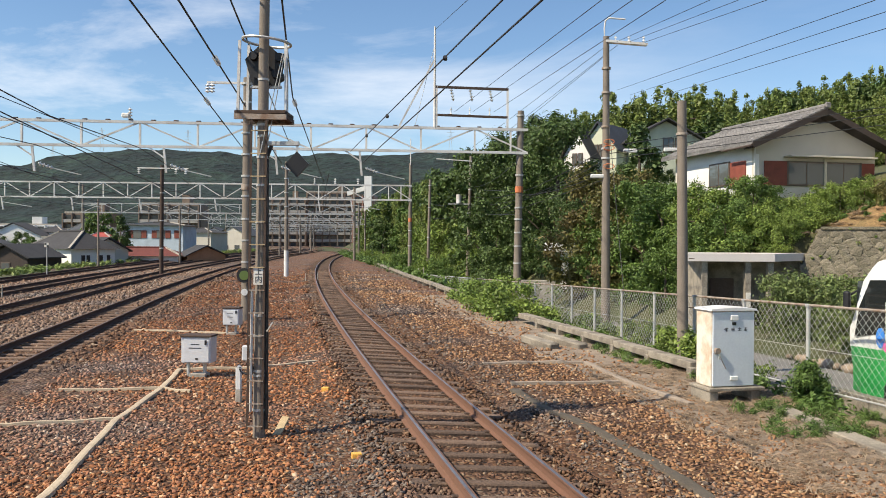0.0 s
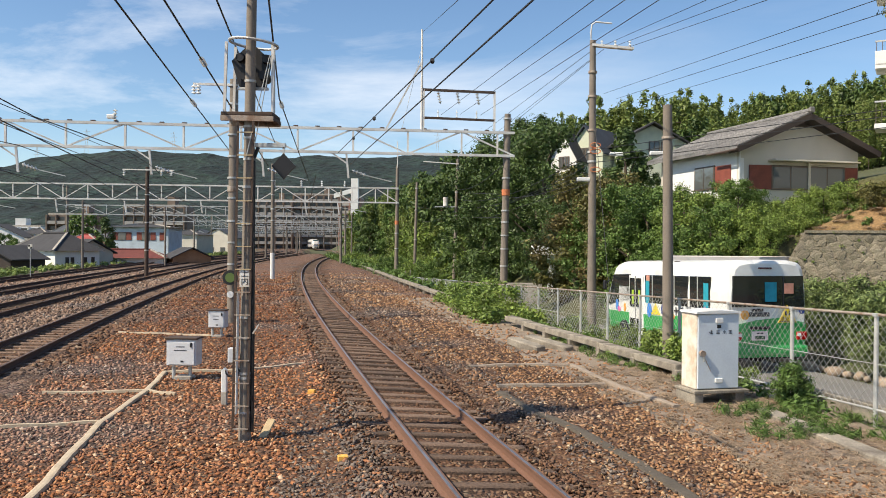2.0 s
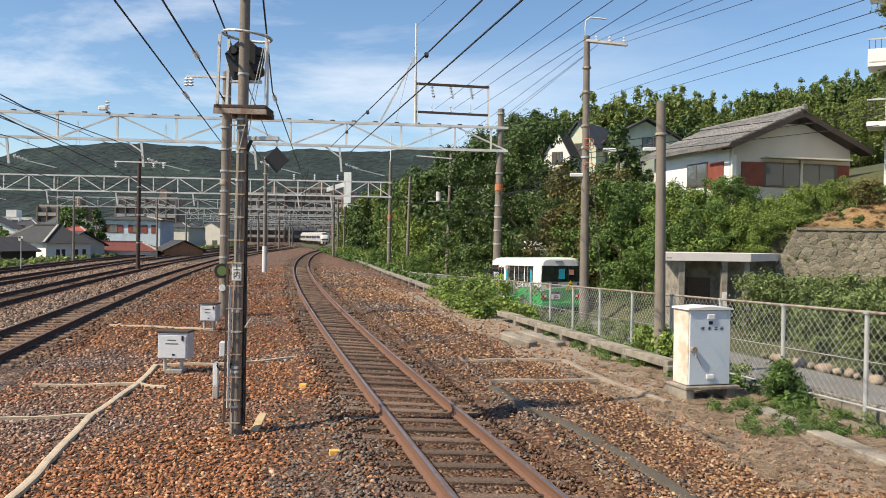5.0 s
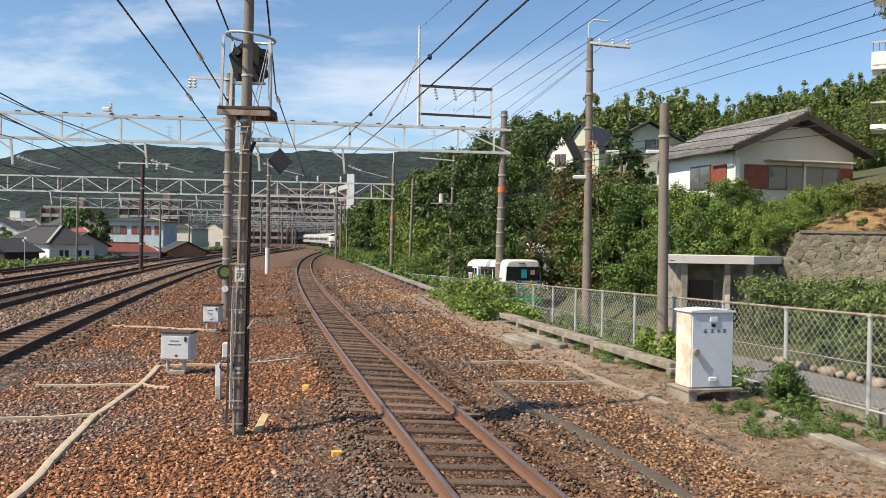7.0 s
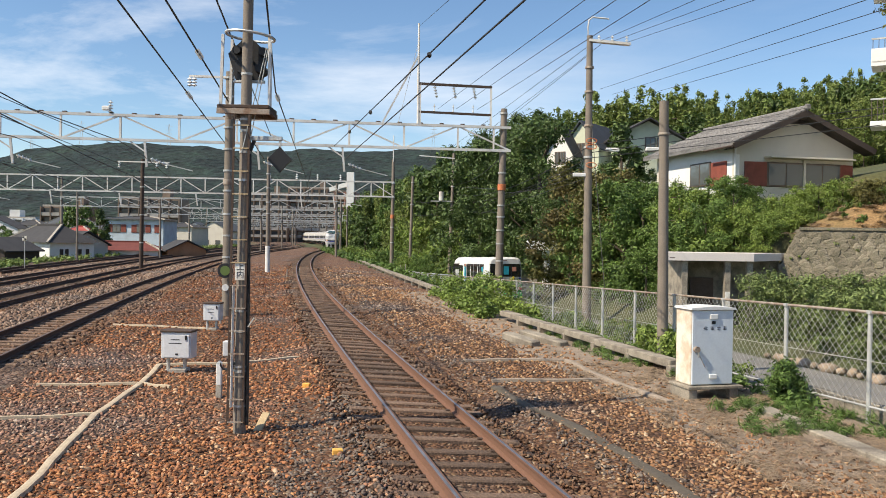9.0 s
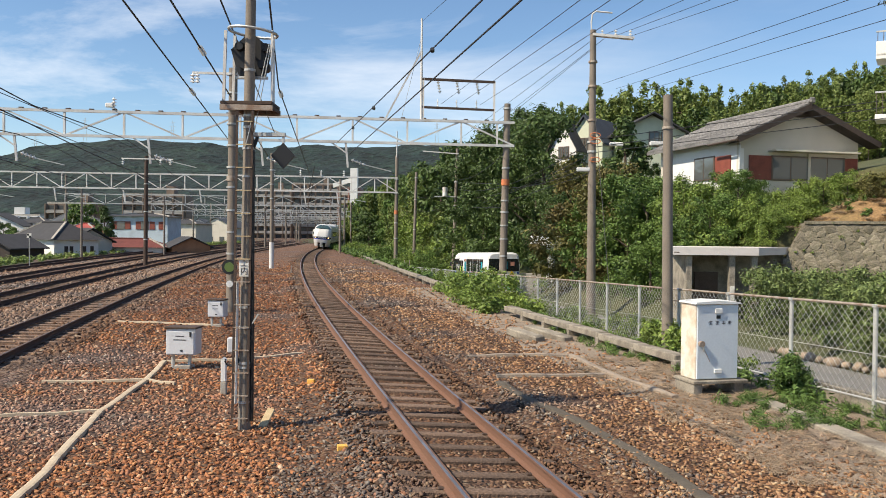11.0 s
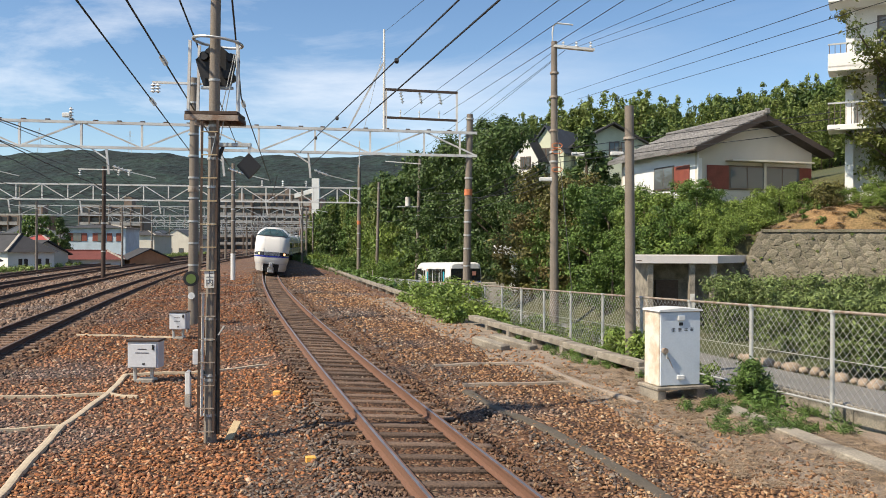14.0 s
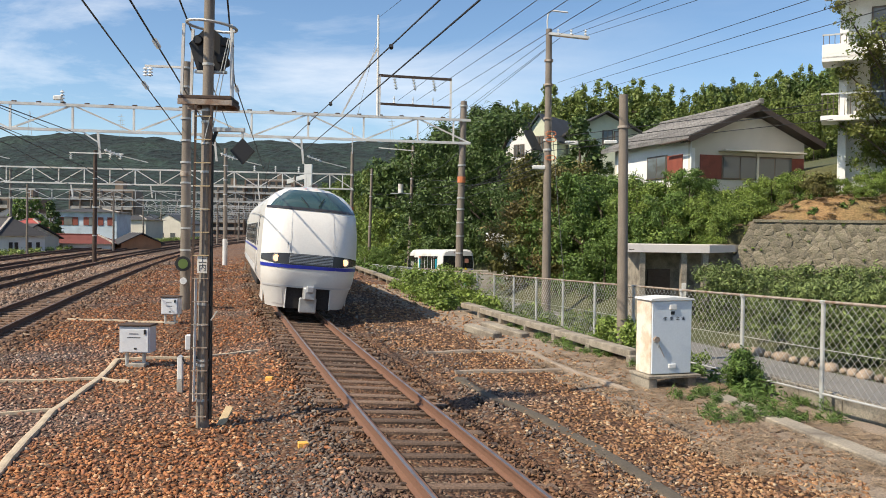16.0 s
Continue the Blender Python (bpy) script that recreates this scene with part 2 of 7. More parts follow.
def sweep(section, line, up=Vector((0, 0, 1)), close=True):
    """A section of (side, height) carried along a line of points."""
    verts, faces, n = [], [], len(section)
    for i, p in enumerate(line):
        d = (line[min(i + 1, len(line) - 1)] - line[max(i - 1, 0)]).normalized()
        side = d.cross(up).normalized()
        above = side.cross(d)
        verts += [p + side * s + above * h for s, h in section]
    for i in range(len(line) - 1):
        for j in range(n if close else n - 1):
            a, b = i * n + j, i * n + (j + 1) % n
            faces.append((a, b, b + n, a + n))
    if close:
        faces += [tuple(range(n))[::-1], tuple(range(len(verts) - n, len(verts)))]
    return verts, faces


def circle(r, n=6):
    return [(r * math.cos(2 * math.pi * i / n), r * math.sin(2 * math.pi * i / n)) for i in range(n)]


def wire_line(a, b, sag=0.0, n=14):
    a, b = Vector(a), Vector(b)
    return [a.lerp(b, i / n) - Vector((0, 0, 4 * sag * (i / n) * (1 - i / n))) for i in range(n + 1)]


# ---- the railway's plan ----
def track_x(y):
    """Middle of the near track: a right-hand bend that swings back to the left far off."""
    if y <= 150:
        return 2.6 - 0.247 * y + 0.00058 * y * y
    return -21.4 - 0.073 * (y - 150) - 0.00065 * (y - 150) ** 2


def track_slope(y):
    return -0.247 + 0.00116 * y if y <= 150 else -0.073 - 0.0013 * (y - 150)


def track_point(y, off=0.0, z=0.0):
    """The point off metres to the right of the near track's middle."""
    s = track_slope(y)
    k = math.hypot(1, s)
    return Vector((track_x(y) + off / k, y - off * s / k, z))


def stretch_of(y0, y1, first, growth=1.06, most=6.0):
    ys, step = [y0], first
    while ys[-1] < y1:
        ys.append(ys[-1] + step)
        step = min(step * growth, most)
    return ys


CANT = 0.085  # the outer, left rail lies this much higher than the inner one


def railway(off, y0, y1, cant, label, singly):
    road = empty("railway_track", Matrix.Identity(4), label, "railway track", "parallel railway tracks")
    ys = stretch_of(y0, y1, 0.8)
    section = [(-0.063, 0.0), (0.063, 0.0), (0.063, 0.012), (0.012, 0.03), (0.010, 0.10), (0.031, 0.115), (0.033, 0.14),
               (-0.033, 0.14), (-0.031, 0.115), (-0.010, 0.10), (-0.012, 0.03), (-0.063, 0.012)]
    for side in (-1, 1):
        line = [track_point(y, off + side * 0.566, 0.01 - side * cant / 2) for y in ys]
        rail = mesh_part("rail", *sweep(section, line), RUST_RAIL if off == 0.0 else SHADED_RAIL, road)
        mesh_part("running_surface", *sweep([(-0.022, 0.1385), (0.014, 0.1385), (0.011, 0.143), (-0.019, 0.143)], line), RAIL_HEAD if off == 0.0 else DULL_HEAD, rail,
                  "polished steel top of the rail" if off == 0.0 else "dull worn top of the rail")
    tilt = math.atan2(cant, 1.13)
    m0 = prism([(-0.11, -0.12), (0.11, -0.12), (0.095, 0.015), (0.07, 0.028), (-0.07, 0.028), (-0.095, 0.015)], 0, -1.02, 1.02)
    one = bpy.data.meshes.new("sleeper")
    bmesh.ops.bevel(m0, geom=[e for e in m0.edges if abs(e.verts[0].co.x - e.verts[1].co.x) < 0.01], offset=0.012, segments=1, affect="EDGES")
    m0.to_mesh(one)
    m0.free()
    one.materials.append(SLEEPER)
    y, i, rest_v, rest_f = y0, 0, [], []
    clip = bpy.data.meshes.new("rail_clip")
    bm = bmesh.new()
    box(bm, 0, 0, 0, 0.075, 0.07, 0.03, 0.008)
    bm.to_mesh(clip)
    bm.free()
    clip.materials.append(STEEL_DARK)
    base = [v.co.copy() for v in one.vertices]
    polys = [tuple(p.vertices) for p in one.polygons]
    rnd = random.Random(int(abs(off) * 10) + 3)
    while y < min(y1, 190):
        m = Matrix.Translation(track_point(y, off, -0.022 + rnd.uniform(-0.018, 0.008))) @ Matrix.Rotation(-math.atan(track_slope(y)) * -1 * -1, 4, "Z") \
            @ Matrix.Rotation(tilt, 4, "Y") @ Matrix.Rotation(rnd.uniform(-0.03, 0.03), 4, "Z")
        if i < singly:
            ob = new("sleeper", one)
            ob.parent, ob.matrix_basis = road, m
            if 55 < i < 100 and off == 0.0:
                for cx in (-0.651, -0.481, 0.481, 0.651):
                    c = new("rail_clip", clip)
                    c.parent, c.matrix_basis = ob, Matrix.Translation((cx, 0, 0.035))
        else:
            k = len(rest_v)
            rest_v += [m @ v for v in base]
            rest_f += [tuple(a + k for a in p) for p in polys]
        i += 1
        y += 0.58 if y < 90 else 0.8
    if rest_f:
        tagged(mesh_part("far_sleeper_bed", rest_v, rest_f, SLEEPER, road), kind="stuff")
    return road


railway(0.0, -30.0, 420, CANT, "rusty narrow-gauge railway track curving through brown ballast", 170)
for off in (-7.9, -11.7, -15.4, -19.2):
    railway(off, -20.0, 420, 0.03, "dark rusty main-line railway track on brown ballast", 12)

# ground: one sheet to the horizon; a sunken lane, a bank and a wooded hill on the right, lower land under the town
def smooth(a, b, v):
    k = min(1.0, max(0.0, (v - a) / (b - a)))
    return k * k * (3 - 2 * k)


def fence_x(y):
    return 6.28 - 0.2006 * (y - 12)


def road_z(y):
    return -0.26 - 0.0262 * (min(max(y, 0.0), 75.0) - 15.7)


def road_edge(y):
    """The far side of the lane."""
    return fence_x(y) + 3.7 + 0.055 * min(max(y - 16, 0.0), 40.0)


def ground_height(x, y):
    yy = min(max(y, 0.0), 300.0)
    off = x - track_x(min(max(y, 0), 400))
    z = -0.03
    if y < 400 and abs(off) < 3.4:  # the bed follows the canted track, with low shoulders
        z += (-0.022 - off * CANT / 1.132) * (1 - smooth(1.25, 1.7, abs(off))) + 0.012 * (1 - smooth(1.7, 3.2, abs(off)))
    if off < -22.5:
        z -= 1.1 * smooth(22.5, 34, -off)
    f = x - fence_x(yy)
    if f > 0.0 and y < 400:
        low = road_z(yy) - 0.03
        z = z + (low - z) * smooth(0.05, 0.6, f)
        r = x - road_edge(yy)
        if r > 0:
            bank = 5.0 * smooth(0.2, 7.5, r) + 0.20 * max(0.0, r - 6.0) * (1 - 0.5 * smooth(30, 90, r))
            bank = min(bank, 16.0)
            bank *= smooth(30.0, 30.6, y + (x - 12.5) * 0.29) if x > 11 else smooth(28.5, 32.5, y)
            bank += 0.25 * smooth(0.2, 1.5, r)
            z += bank * (1 - smooth(250, 400, y))
            behind = (x - 10.9) * 0.277 + (y - 29.55) * 0.961  # metres behind the stone wall's foot
            if x > 9 and behind < 10.0:
                top = 2.95 + 1.15 * smooth(1.0, 2.6, behind) * smooth(13.3, 16.2, x) + 0.2 * smooth(14, 22, x)
                z = min(z, top + 2.5 * smooth(6.5, 10.0, behind))
    return z


def ground():
    xs = sorted({round(v, 2) for v in [*np.linspace(-30, -12, 28), *np.linspace(-12, 9, 91), *np.linspace(9, 30, 36), *np.linspace(-400, -30, 50), *np.linspace(30, 400, 60), -4000, -1500, 1500, 4000]})
    ys = sorted({round(v, 2) for v in [*np.linspace(-10, 70, 121), *np.linspace(70, 420, 61), -600, 900, 2000, 5000]})
    verts = [(x, y, ground_height(x, y)) for y in ys for x in xs]
    n = len(xs)
    faces = [(j * n + i, j * n + i + 1, (j + 1) * n + i + 1, (j + 1) * n + i) for j in range(len(ys) - 1) for i in range(n - 1)]
    ob = mesh_part("ground", verts, faces, BALLAST, smooth=True)
    ob.data.materials.append(SOIL)
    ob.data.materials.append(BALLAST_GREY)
    ob.data.materials.append(EARTH)
    ob.data.materials.append(DRY_BANK)
    ob.data.materials.append(BALLAST_PALE)
    for p in ob.data.polygons:
        x, y = p.center.x, p.center.y
        off = x - track_x(min(max(y, 0), 400))
        if off < -22.0 or x > fence_x(min(y, 300)) + 0.1 or y > 425:
            p.material_index = 4 if x > 13.4 and 26 < y < 32.6 else 1
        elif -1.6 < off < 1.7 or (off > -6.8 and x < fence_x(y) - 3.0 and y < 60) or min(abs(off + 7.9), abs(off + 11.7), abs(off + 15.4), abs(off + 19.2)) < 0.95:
            # under the loose stones the dark colour stands in for shade in their gaps
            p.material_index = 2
        elif off < -8.8:
            p.material_index = 5
        elif x > fence_x(y) - 3.4 + 0.9 * noise.noise(Vector((x * 0.6, y * 0.6, 0))) and y < 40:
            p.material_index = 3
    return tagged(ob, "rust-brown railway ballast with grassy soil beyond the tracks", "ground", kind="structure")


EARTH = material("dusty trackside earth", (0.29, 0.228, 0.17), 0.95, 0, 0.35, 1.3, 35.0, 0.6, alt=(0.15, 0.115, 0.08), alt_amount=0.8, size=0.03)
DRY_BANK = material("dry tawny bank", (0.27, 0.165, 0.075), 0.95, 0, 0.35, 0.6, 14.0, 0.8, alt=(0.13, 0.12, 0.045), alt_amount=0.6, size=0.06)
SOIL = material("shady grassy soil", (0.065, 0.075, 0.028), 0.95, 0, 0.35, 0.35, 9.0, 0.5, alt=(0.10, 0.085, 0.04), alt_amount=0.6, size=0.05)
ground()


# ---- large forms ----
def tapered_pole(name, base, top, r1, r2, label, category, mat=CONCRETE_POLE):
    ob = empty(name, Matrix.Translation(base), label, category)
    part("shaft", rodded((0, 0, -0.1), Vector(top) - Vector(base), r1, r2, 20), mat, ob, smooth=False)
    return ob
WHITE_PAINT = material("white painted steel", (0.74, 0.74, 0.72), 0.45, 0, 0.05, 1.5, 30, 0.05, alt=(0.60, 0.57, 0.52), alt_amount=0.5)
GREY_BOX = material("light grey painted steel", (0.60, 0.61, 0.63), 0.42, 0.0, 0.05, 2.0, 30, 0.05, alt=(0.47, 0.47, 0.48), alt_amount=0.4)
CAB_RUST = material("cream paint with rust bleeding through", (0.74, 0.70, 0.60), 0.55, 0, 0.08, 4.5, 30, 0.1, alt=(0.50, 0.28, 0.12), alt_amount=0.55)
# blue-grey of the front turned from the sun, put into the door colour
DOOR_SHADE = material("cabinet door paint with blue-grey shade", (0.60, 0.65, 0.70), 0.35, 0.0, 0.04, 1.2, 30, 0.03, alt=(0.50, 0.54, 0.60), alt_amount=0.4)
YELLOW = material("sun-faded orange yellow plastic", (0.85, 0.45, 0.09), 0.6, 0, 0.1, 8, 50, 0.1)
SAND_PIPE = material("sand-coloured cable duct", (0.50, 0.41, 0.29), 0.85, 0, 0.15, 5, 40, 0.2, alt=(0.33, 0.25, 0.18))
TAN_WOOD = material("pale plank", (0.50, 0.38, 0.22), 0.8, 0, 0.15, 6, 50, 0.2)
RUSTY_GALV = material("galvanised steel gone rusty", (0.40, 0.34, 0.28), 0.6, 0.3, 0.2, 6.0, 60, 0.15, alt=(0.21, 0.115, 0.065), alt_amount=0.8)
WIRE_MAT = material("dark stranded wire", (0.03, 0.03, 0.032), 0.6, 0.2, 0.1, 5, 60, 0)
PORCELAIN = material("white porcelain", (0.78, 0.78, 0.76), 0.25, 0, 0.05, 5, 30, 0)
GREEN_LENS = glow("green signal lens", (0.10, 0.15, 0.035), 0.02)
INK = material("dark lettering paint", (0.05, 0.05, 0.06), 0.6, 0, 0.1, 5, 30, 0)
SIGN_WHITE = material("white enamel sign plate", (0.72, 0.70, 0.64), 0.45, 0, 0.05, 6, 30, 0, alt=(0.5, 0.45, 0.37))


def lettering(name, text, size, m, parent, mat=INK, label=""):
    """Flat letters in the xz plane of m, as a mesh."""
    cu = bpy.data.curves.new(name, "FONT")
    cu.body, cu.size, cu.align_x, cu.align_y, cu.extrude = text, size, "CENTER", "CENTER", 0.0015
    tmp = bpy.data.objects.new(name, cu)
    scene.collection.objects.link(tmp)
    bpy.context.view_layer.update()
    me = bpy.data.meshes.new_from_object(tmp)
    bpy.data.objects.remove(tmp)
    me.materials.clear()
    me.materials.append(mat)
    ob = new(name, me)
    ob.parent = parent
    ob.matrix_basis = m @ Matrix.Rotation(radians(90), 4, "X")
    if label:
        tagged(ob, label)
    return ob


def insulator(bm, a, b, r=0.07, sheds=4):
    a, b = Vector(a), Vector(b)
    rod(bm, a, b, r * 0.35, n=8)
    for i in range(sheds):
        p = a.lerp(b, (i + 0.5) / sheds)
        d = (b - a).normalized() * 0.02
        rod(bm, p - d, p + d, r, r * 0.6, n=10)
    return bm


def bands(parent, heights, radius, mat=GALV, x=lambda z: 0.0, tall=0.035):
    for z in heights:
        part("band", rodded((x(z), 0, z - tall / 2), (x(z), 0, z + tall / 2), radius + 0.006, n=20), mat, parent)


# ---- signal pole beside the near track ----
def signal_pole():
    pole = empty("signal_pole", pose(-2.68, 10.87, -0.02), "weathered concrete signal pole with ladder and black signal head", "signal pole")
    lean = lambda z: z * 0.0105
    part("shaft", rodded((0, 0, -0.3), (lean(7.6), 0, 7.6), 0.084, 0.060, 24), CONCRETE_POLE, pole)
    for z in (0.36, 0.82, 0.88, 1.35, 1.62, 2.86, 3.35, 3.72, 4.0, 4.15, 4.75):
        bands(pole, (z,), 0.084 - 0.003 * z, GALV, lean, 0.03)
    # signal head: five-sided black screen with hooded lamps behind the shaft
    cz, cx = 5.0, 0.02
    pent = [(cx + 0.005, 0.30), (cx + 0.285, 0.05), (cx + 0.21, -0.30), (cx - 0.15, -0.30), (cx - 0.255, 0.05)]
    head = part("signal_head", prism([(u, v + cz) for u, v in pent], 1, 0.13, 0.17), BLACK, pole, "black five-sided signal background screen")
    for lx, lz in ((-0.13, 0.09), (0.22, 0.07), (-0.07, -0.16), (0.17, -0.15)):
        part("lamp_housing", rodded((cx + lx, 0.06, cz + lz), (cx + lx, 0.13, cz + lz), 0.055, 0.065, 16), BLACK, head)
        part("hood", rodded((cx + lx, 0.17, cz + lz), (cx + lx, 0.36, cz + lz), 0.075, 0.07, 16), BLACK, head)
    part("head_bracket", boxed(cx + 0.04, 0.10, cz - 0.33, 0.42, 0.05, 0.035, 0.005), GALV, pole)
    # guard cage over a small platform
    top, low = 5.28, 4.32
    ring = [Vector((lean(5) + 0.32 * math.cos(a) + 0.01, 0.12 + 0.30 * math.sin(a), top - 0.035 * math.cos(a))) for a in np.linspace(0, 2 * math.pi, 25)]
    part("guard_ring", ring_mesh(ring, 0.019), GALV, pole)
    for px, py in ((-0.285, 0.02), (0.33, 0.02), (-0.24, 0.32), (0.28, 0.32)):
        part("guard_post", barred((px * 1.05, py, low), (px + 0.01, py, top), 0.035, 0.035), PALE_PAINT, pole)
    platform = part("platform", boxed(0.03, 0.14, 4.31, 0.68, 0.52, 0.045, 0.006), STEEL_DARK, pole, "rusty grating platform")
    part("platform_frame", barred((-0.31, -0.11, 4.25), (0.38, -0.11, 4.24), 0.05, 0.07), RUSTY_GALV, platform)
    part("platform_frame", barred((-0.31, 0.38, 4.25), (0.38, 0.38, 4.24), 0.05, 0.07), RUSTY_GALV, platform)
    for bx in (-0.12, 0.17, 0.36):
        part("platform_brace", barred((bx, -0.1, 4.25), (bx, 0.38, 4.25), 0.04, 0.05), STEEL_DARK, platform)
    part("stay", rodded((0.02, -0.11, 3.7), (0.31, -0.02, 5.1), 0.006, n=6), GALV, pole)
    part("stay", rodded((0.10, -0.11, 3.7), (0.335, -0.02, 5.1), 0.006, n=6), GALV, pole)
    # ladder with rungs on the track side
    for sx, wide in ((-0.12, 0.009), (0.078, 0.014)):
        part("ladder_rail", barred((sx - 0.005, -0.125, 0.12), (sx + lean(4.2), -0.125, 4.3), wide, 0.03), STEEL_DARK, pole)
    z = 0.16
    while z < 4.3:
        part("rung", barred((-0.125 + lean(z), -0.13, z), (0.08 + lean(z), -0.13, z), 0.022, 0.014), TAN_WOOD if z > 2.0 else RUSTY_GALV, pole, "")
        z += 0.30
    part("cable_duct", boxed(0.108, -0.02, 1.9, 0.04, 0.05, 3.6, 0.008), BLACK, pole)
    part("cable_pipe", rodded((-0.09, -0.085, 0.35), (-0.07, -0.09, 1.95), 0.017, n=10), PALE_PAINT, pole)
    part("terminal_box", boxed(-0.155, -0.05, 1.12, 0.10, 0.10, 0.20, 0.012), GREY_BOX, pole, "small grey terminal box")
    part("cable_loop", ring_mesh([Vector((-0.15 + 0.09 * math.sin(a), -0.06, 0.98 - 0.14 * (1 - math.cos(a)) / 2)) for a in np.linspace(0, 5, 14)], 0.012), BLACK, pole)
    part("latch", barred((0.14, -0.15, 1.42), (0.22, -0.17, 1.54), 0.016, 0.016), GALV, pole)
    sign = part("name_plate", boxed(0.022, -0.118, 2.145, 0.135, 0.012, 0.235, 0.004), SIGN_WHITE, pole, "white plate with two black characters")
    lettering("characters", "上\n内", 0.105, pose(0.022, -0.1265, 2.15), sign)
    # arm with a black diamond target
    arm = part("arm", boxed(0.30, 0.0, 3.905, 0.46, 0.05, 0.055, 0.006), GALV, pole)
    part("arm_brace", barred((0.10, 0, 3.72), (0.16, 0, 3.88), 0.04, 0.04), BLACK, arm)
    part("hanger", barred((0.50, 0, 3.74), (0.50, 0, 3.89), 0.03, 0.03), GALV, arm)
    part("diamond_target", prism([(0.50, 3.80), (0.66, 3.63), (0.50, 3.455), (0.34, 3.63)], 1, -0.02, 0.02), BLACK, arm, "black diamond-shaped plate")
    return pole


def ring_mesh(line, r, n=6):
    v, f = sweep(circle(r, n), line)
    bm = bmesh.new()
    vs = [bm.verts.new(p) for p in v]
    for q in f:
        try:
            bm.faces.new([vs[i] for i in q])
        except ValueError:
            pass
    bmesh.ops.recalc_face_normals(bm, faces=bm.faces)
    return bm


signal_pole()


def back_signal():
    pole = empty("signal_mast", pose(-7.01, 26.64, -0.02), "brown concrete mast with a round green-lensed repeater signal", "signal mast")
    part("shaft", rodded((0, 0, -0.3), (0.03, 0, 7.9), 0.165, 0.135, 22), CONCRETE_POLE, pole)
    bands(pole, (1.9, 2.6, 3.3, 4.05, 4.7, 5.4, 6.1, 6.6, 7.1, 7.7), 0.16, GALV, tall=0.06)
    part("orange_band", rodded((0, 0, 4.25), (0, 0, 4.42), 0.168, n=22), RUSTY_GALV, pole)
    lamp = part("repeater_head", rodded((0.02, -0.36, 1.47), (0.02, -0.28, 1.47), 0.24, 0.24, 24), BLACK, pole, "round black repeater signal")
    part("lens", rodded((0.03, -0.375, 1.47), (0.03, -0.365, 1.47), 0.155, 0.155, 24), GREEN_LENS, lamp, "dim green lens")
    part("lamp_bracket", barred((0.0, -0.3, 1.47), (0, -0.1, 1.47), 0.06, 0.06), STEEL_DARK, lamp)
    part("junction", rodded((0.0, -0.22, 0.92), (0.0, -0.1, 0.92), 0.11, 0.10, 14), PORCELAIN, pole)
    part("crossarm", barred((-1.3, 0, 7.75), (1.1, 0, 7.7), 0.07, 0.07), PALE_PAINT, pole)
    for x in (-1.25, -1.1):
        part("insulator", insulator(bmesh.new(), (x, -0.1, 7.4), (x, -0.1, 7.7), 0.09, 3), PORCELAIN, pole)
    return pole


back_signal()


# ---- relay boxes, posts and ducts on the ballast ----
def relay_box(x, y, w, h, d, base, turn, bars):
    box_ = empty("relay_box", pose(x, y, -0.03, 0, 0, turn), "light grey steel relay box on short legs in ballast", "relay box", "lineside relay boxes")
    body = part("body", boxed(0, 0, base + h / 2, w, d, h, 0.012), GREY_BOX, box_)
    part("lid", boxed(0, -0.01, base + h + 0.018, w * 1.08, d * 1.12, 0.036, 0.006), STEEL_DARK, box_, "darker overhanging lid")
    door = part("door", boxed(0.01, -d / 2 - 0.008, base + h * 0.47, w * 0.86, 0.014, h * 0.86, 0.005), GREY_BOX, box_)
    part("latch", boxed(w * 0.34, -d / 2 - 0.022, base + h * 0.80, 0.035, 0.02, 0.09 * h / 0.5, 0.003), BLACK, door)
    part("keyhole", boxed(0.02, -d / 2 - 0.018, base + h * 0.17, 0.05, 0.01, 0.03, 0.002), BLACK, door)
    for i, (lw, lz) in enumerate(bars):
        part("printed_line", boxed(-0.01, -d / 2 - 0.0165, base + h * lz, lw, 0.003, 0.017), INK, door)
    for lx in (-w * 0.36, w * 0.2):
        part("leg", rodded((lx, 0, -0.25), (lx, 0, base + 0.02), 0.035, n=12), GALV, box_)
    part("foot", boxed(0.02, -0.02, 0.02, w * 0.55, d * 0.8, 0.09, 0.01), CONCRETE, box_)
    return box_


relay_box(-5.03, 15.68, 0.58, 0.50, 0.32, 0.27, -4, ((0.17, 0.72), (0.25, 0.58)))
relay_box(-6.31, 22.58, 0.46, 0.46, 0.30, 0.27, -6, ((0.16, 0.7), (0.16, 0.5)))


def marker_post():
    p = empty("marker_post", pose(-3.59, 13.22, -0.02), "white square marker post with a grey foot", "post")
    part("upper", boxed(0, 0, 0.37, 0.085, 0.085, 0.36, 0.01), WHITE_PAINT, p)
    part("cap", prism([(-0.0425, 0.55), (0.0425, 0.55), (0.0, 0.585)], 1, -0.0425, 0.0425), WHITE_PAINT, p)
    part("foot", boxed(0, 0, 0.04, 0.088, 0.088, 0.30, 0.006), CONCRETE, p, "grey concrete foot")


marker_post()
for x, y, t in ((-1.22, 9.72, 12), (-2.31, 14.05, -8)):
    m = empty("track_marker", pose(x, y, -0.02, 0, 0, t), "faded orange-yellow block marker lying in ballast", "marker", "yellow track markers")
    part("block", boxed(0, 0, 0.045, 0.125, 0.09, 0.10, 0.008), YELLOW, m)
    part("tilted_face", boxed(0.03, -0.047, 0.06, 0.06, 0.006, 0.06, 0.002), YELLOW, m)
plank = empty("short_plank", pose(-2.46, 11.0, -0.02, -62, 6, -6), "pale plank leaning behind the signal pole", "plank")
part("board", boxed(0, 0, 0.10, 0.11, 0.03, 0.52, 0.008), TAN_WOOD, plank)
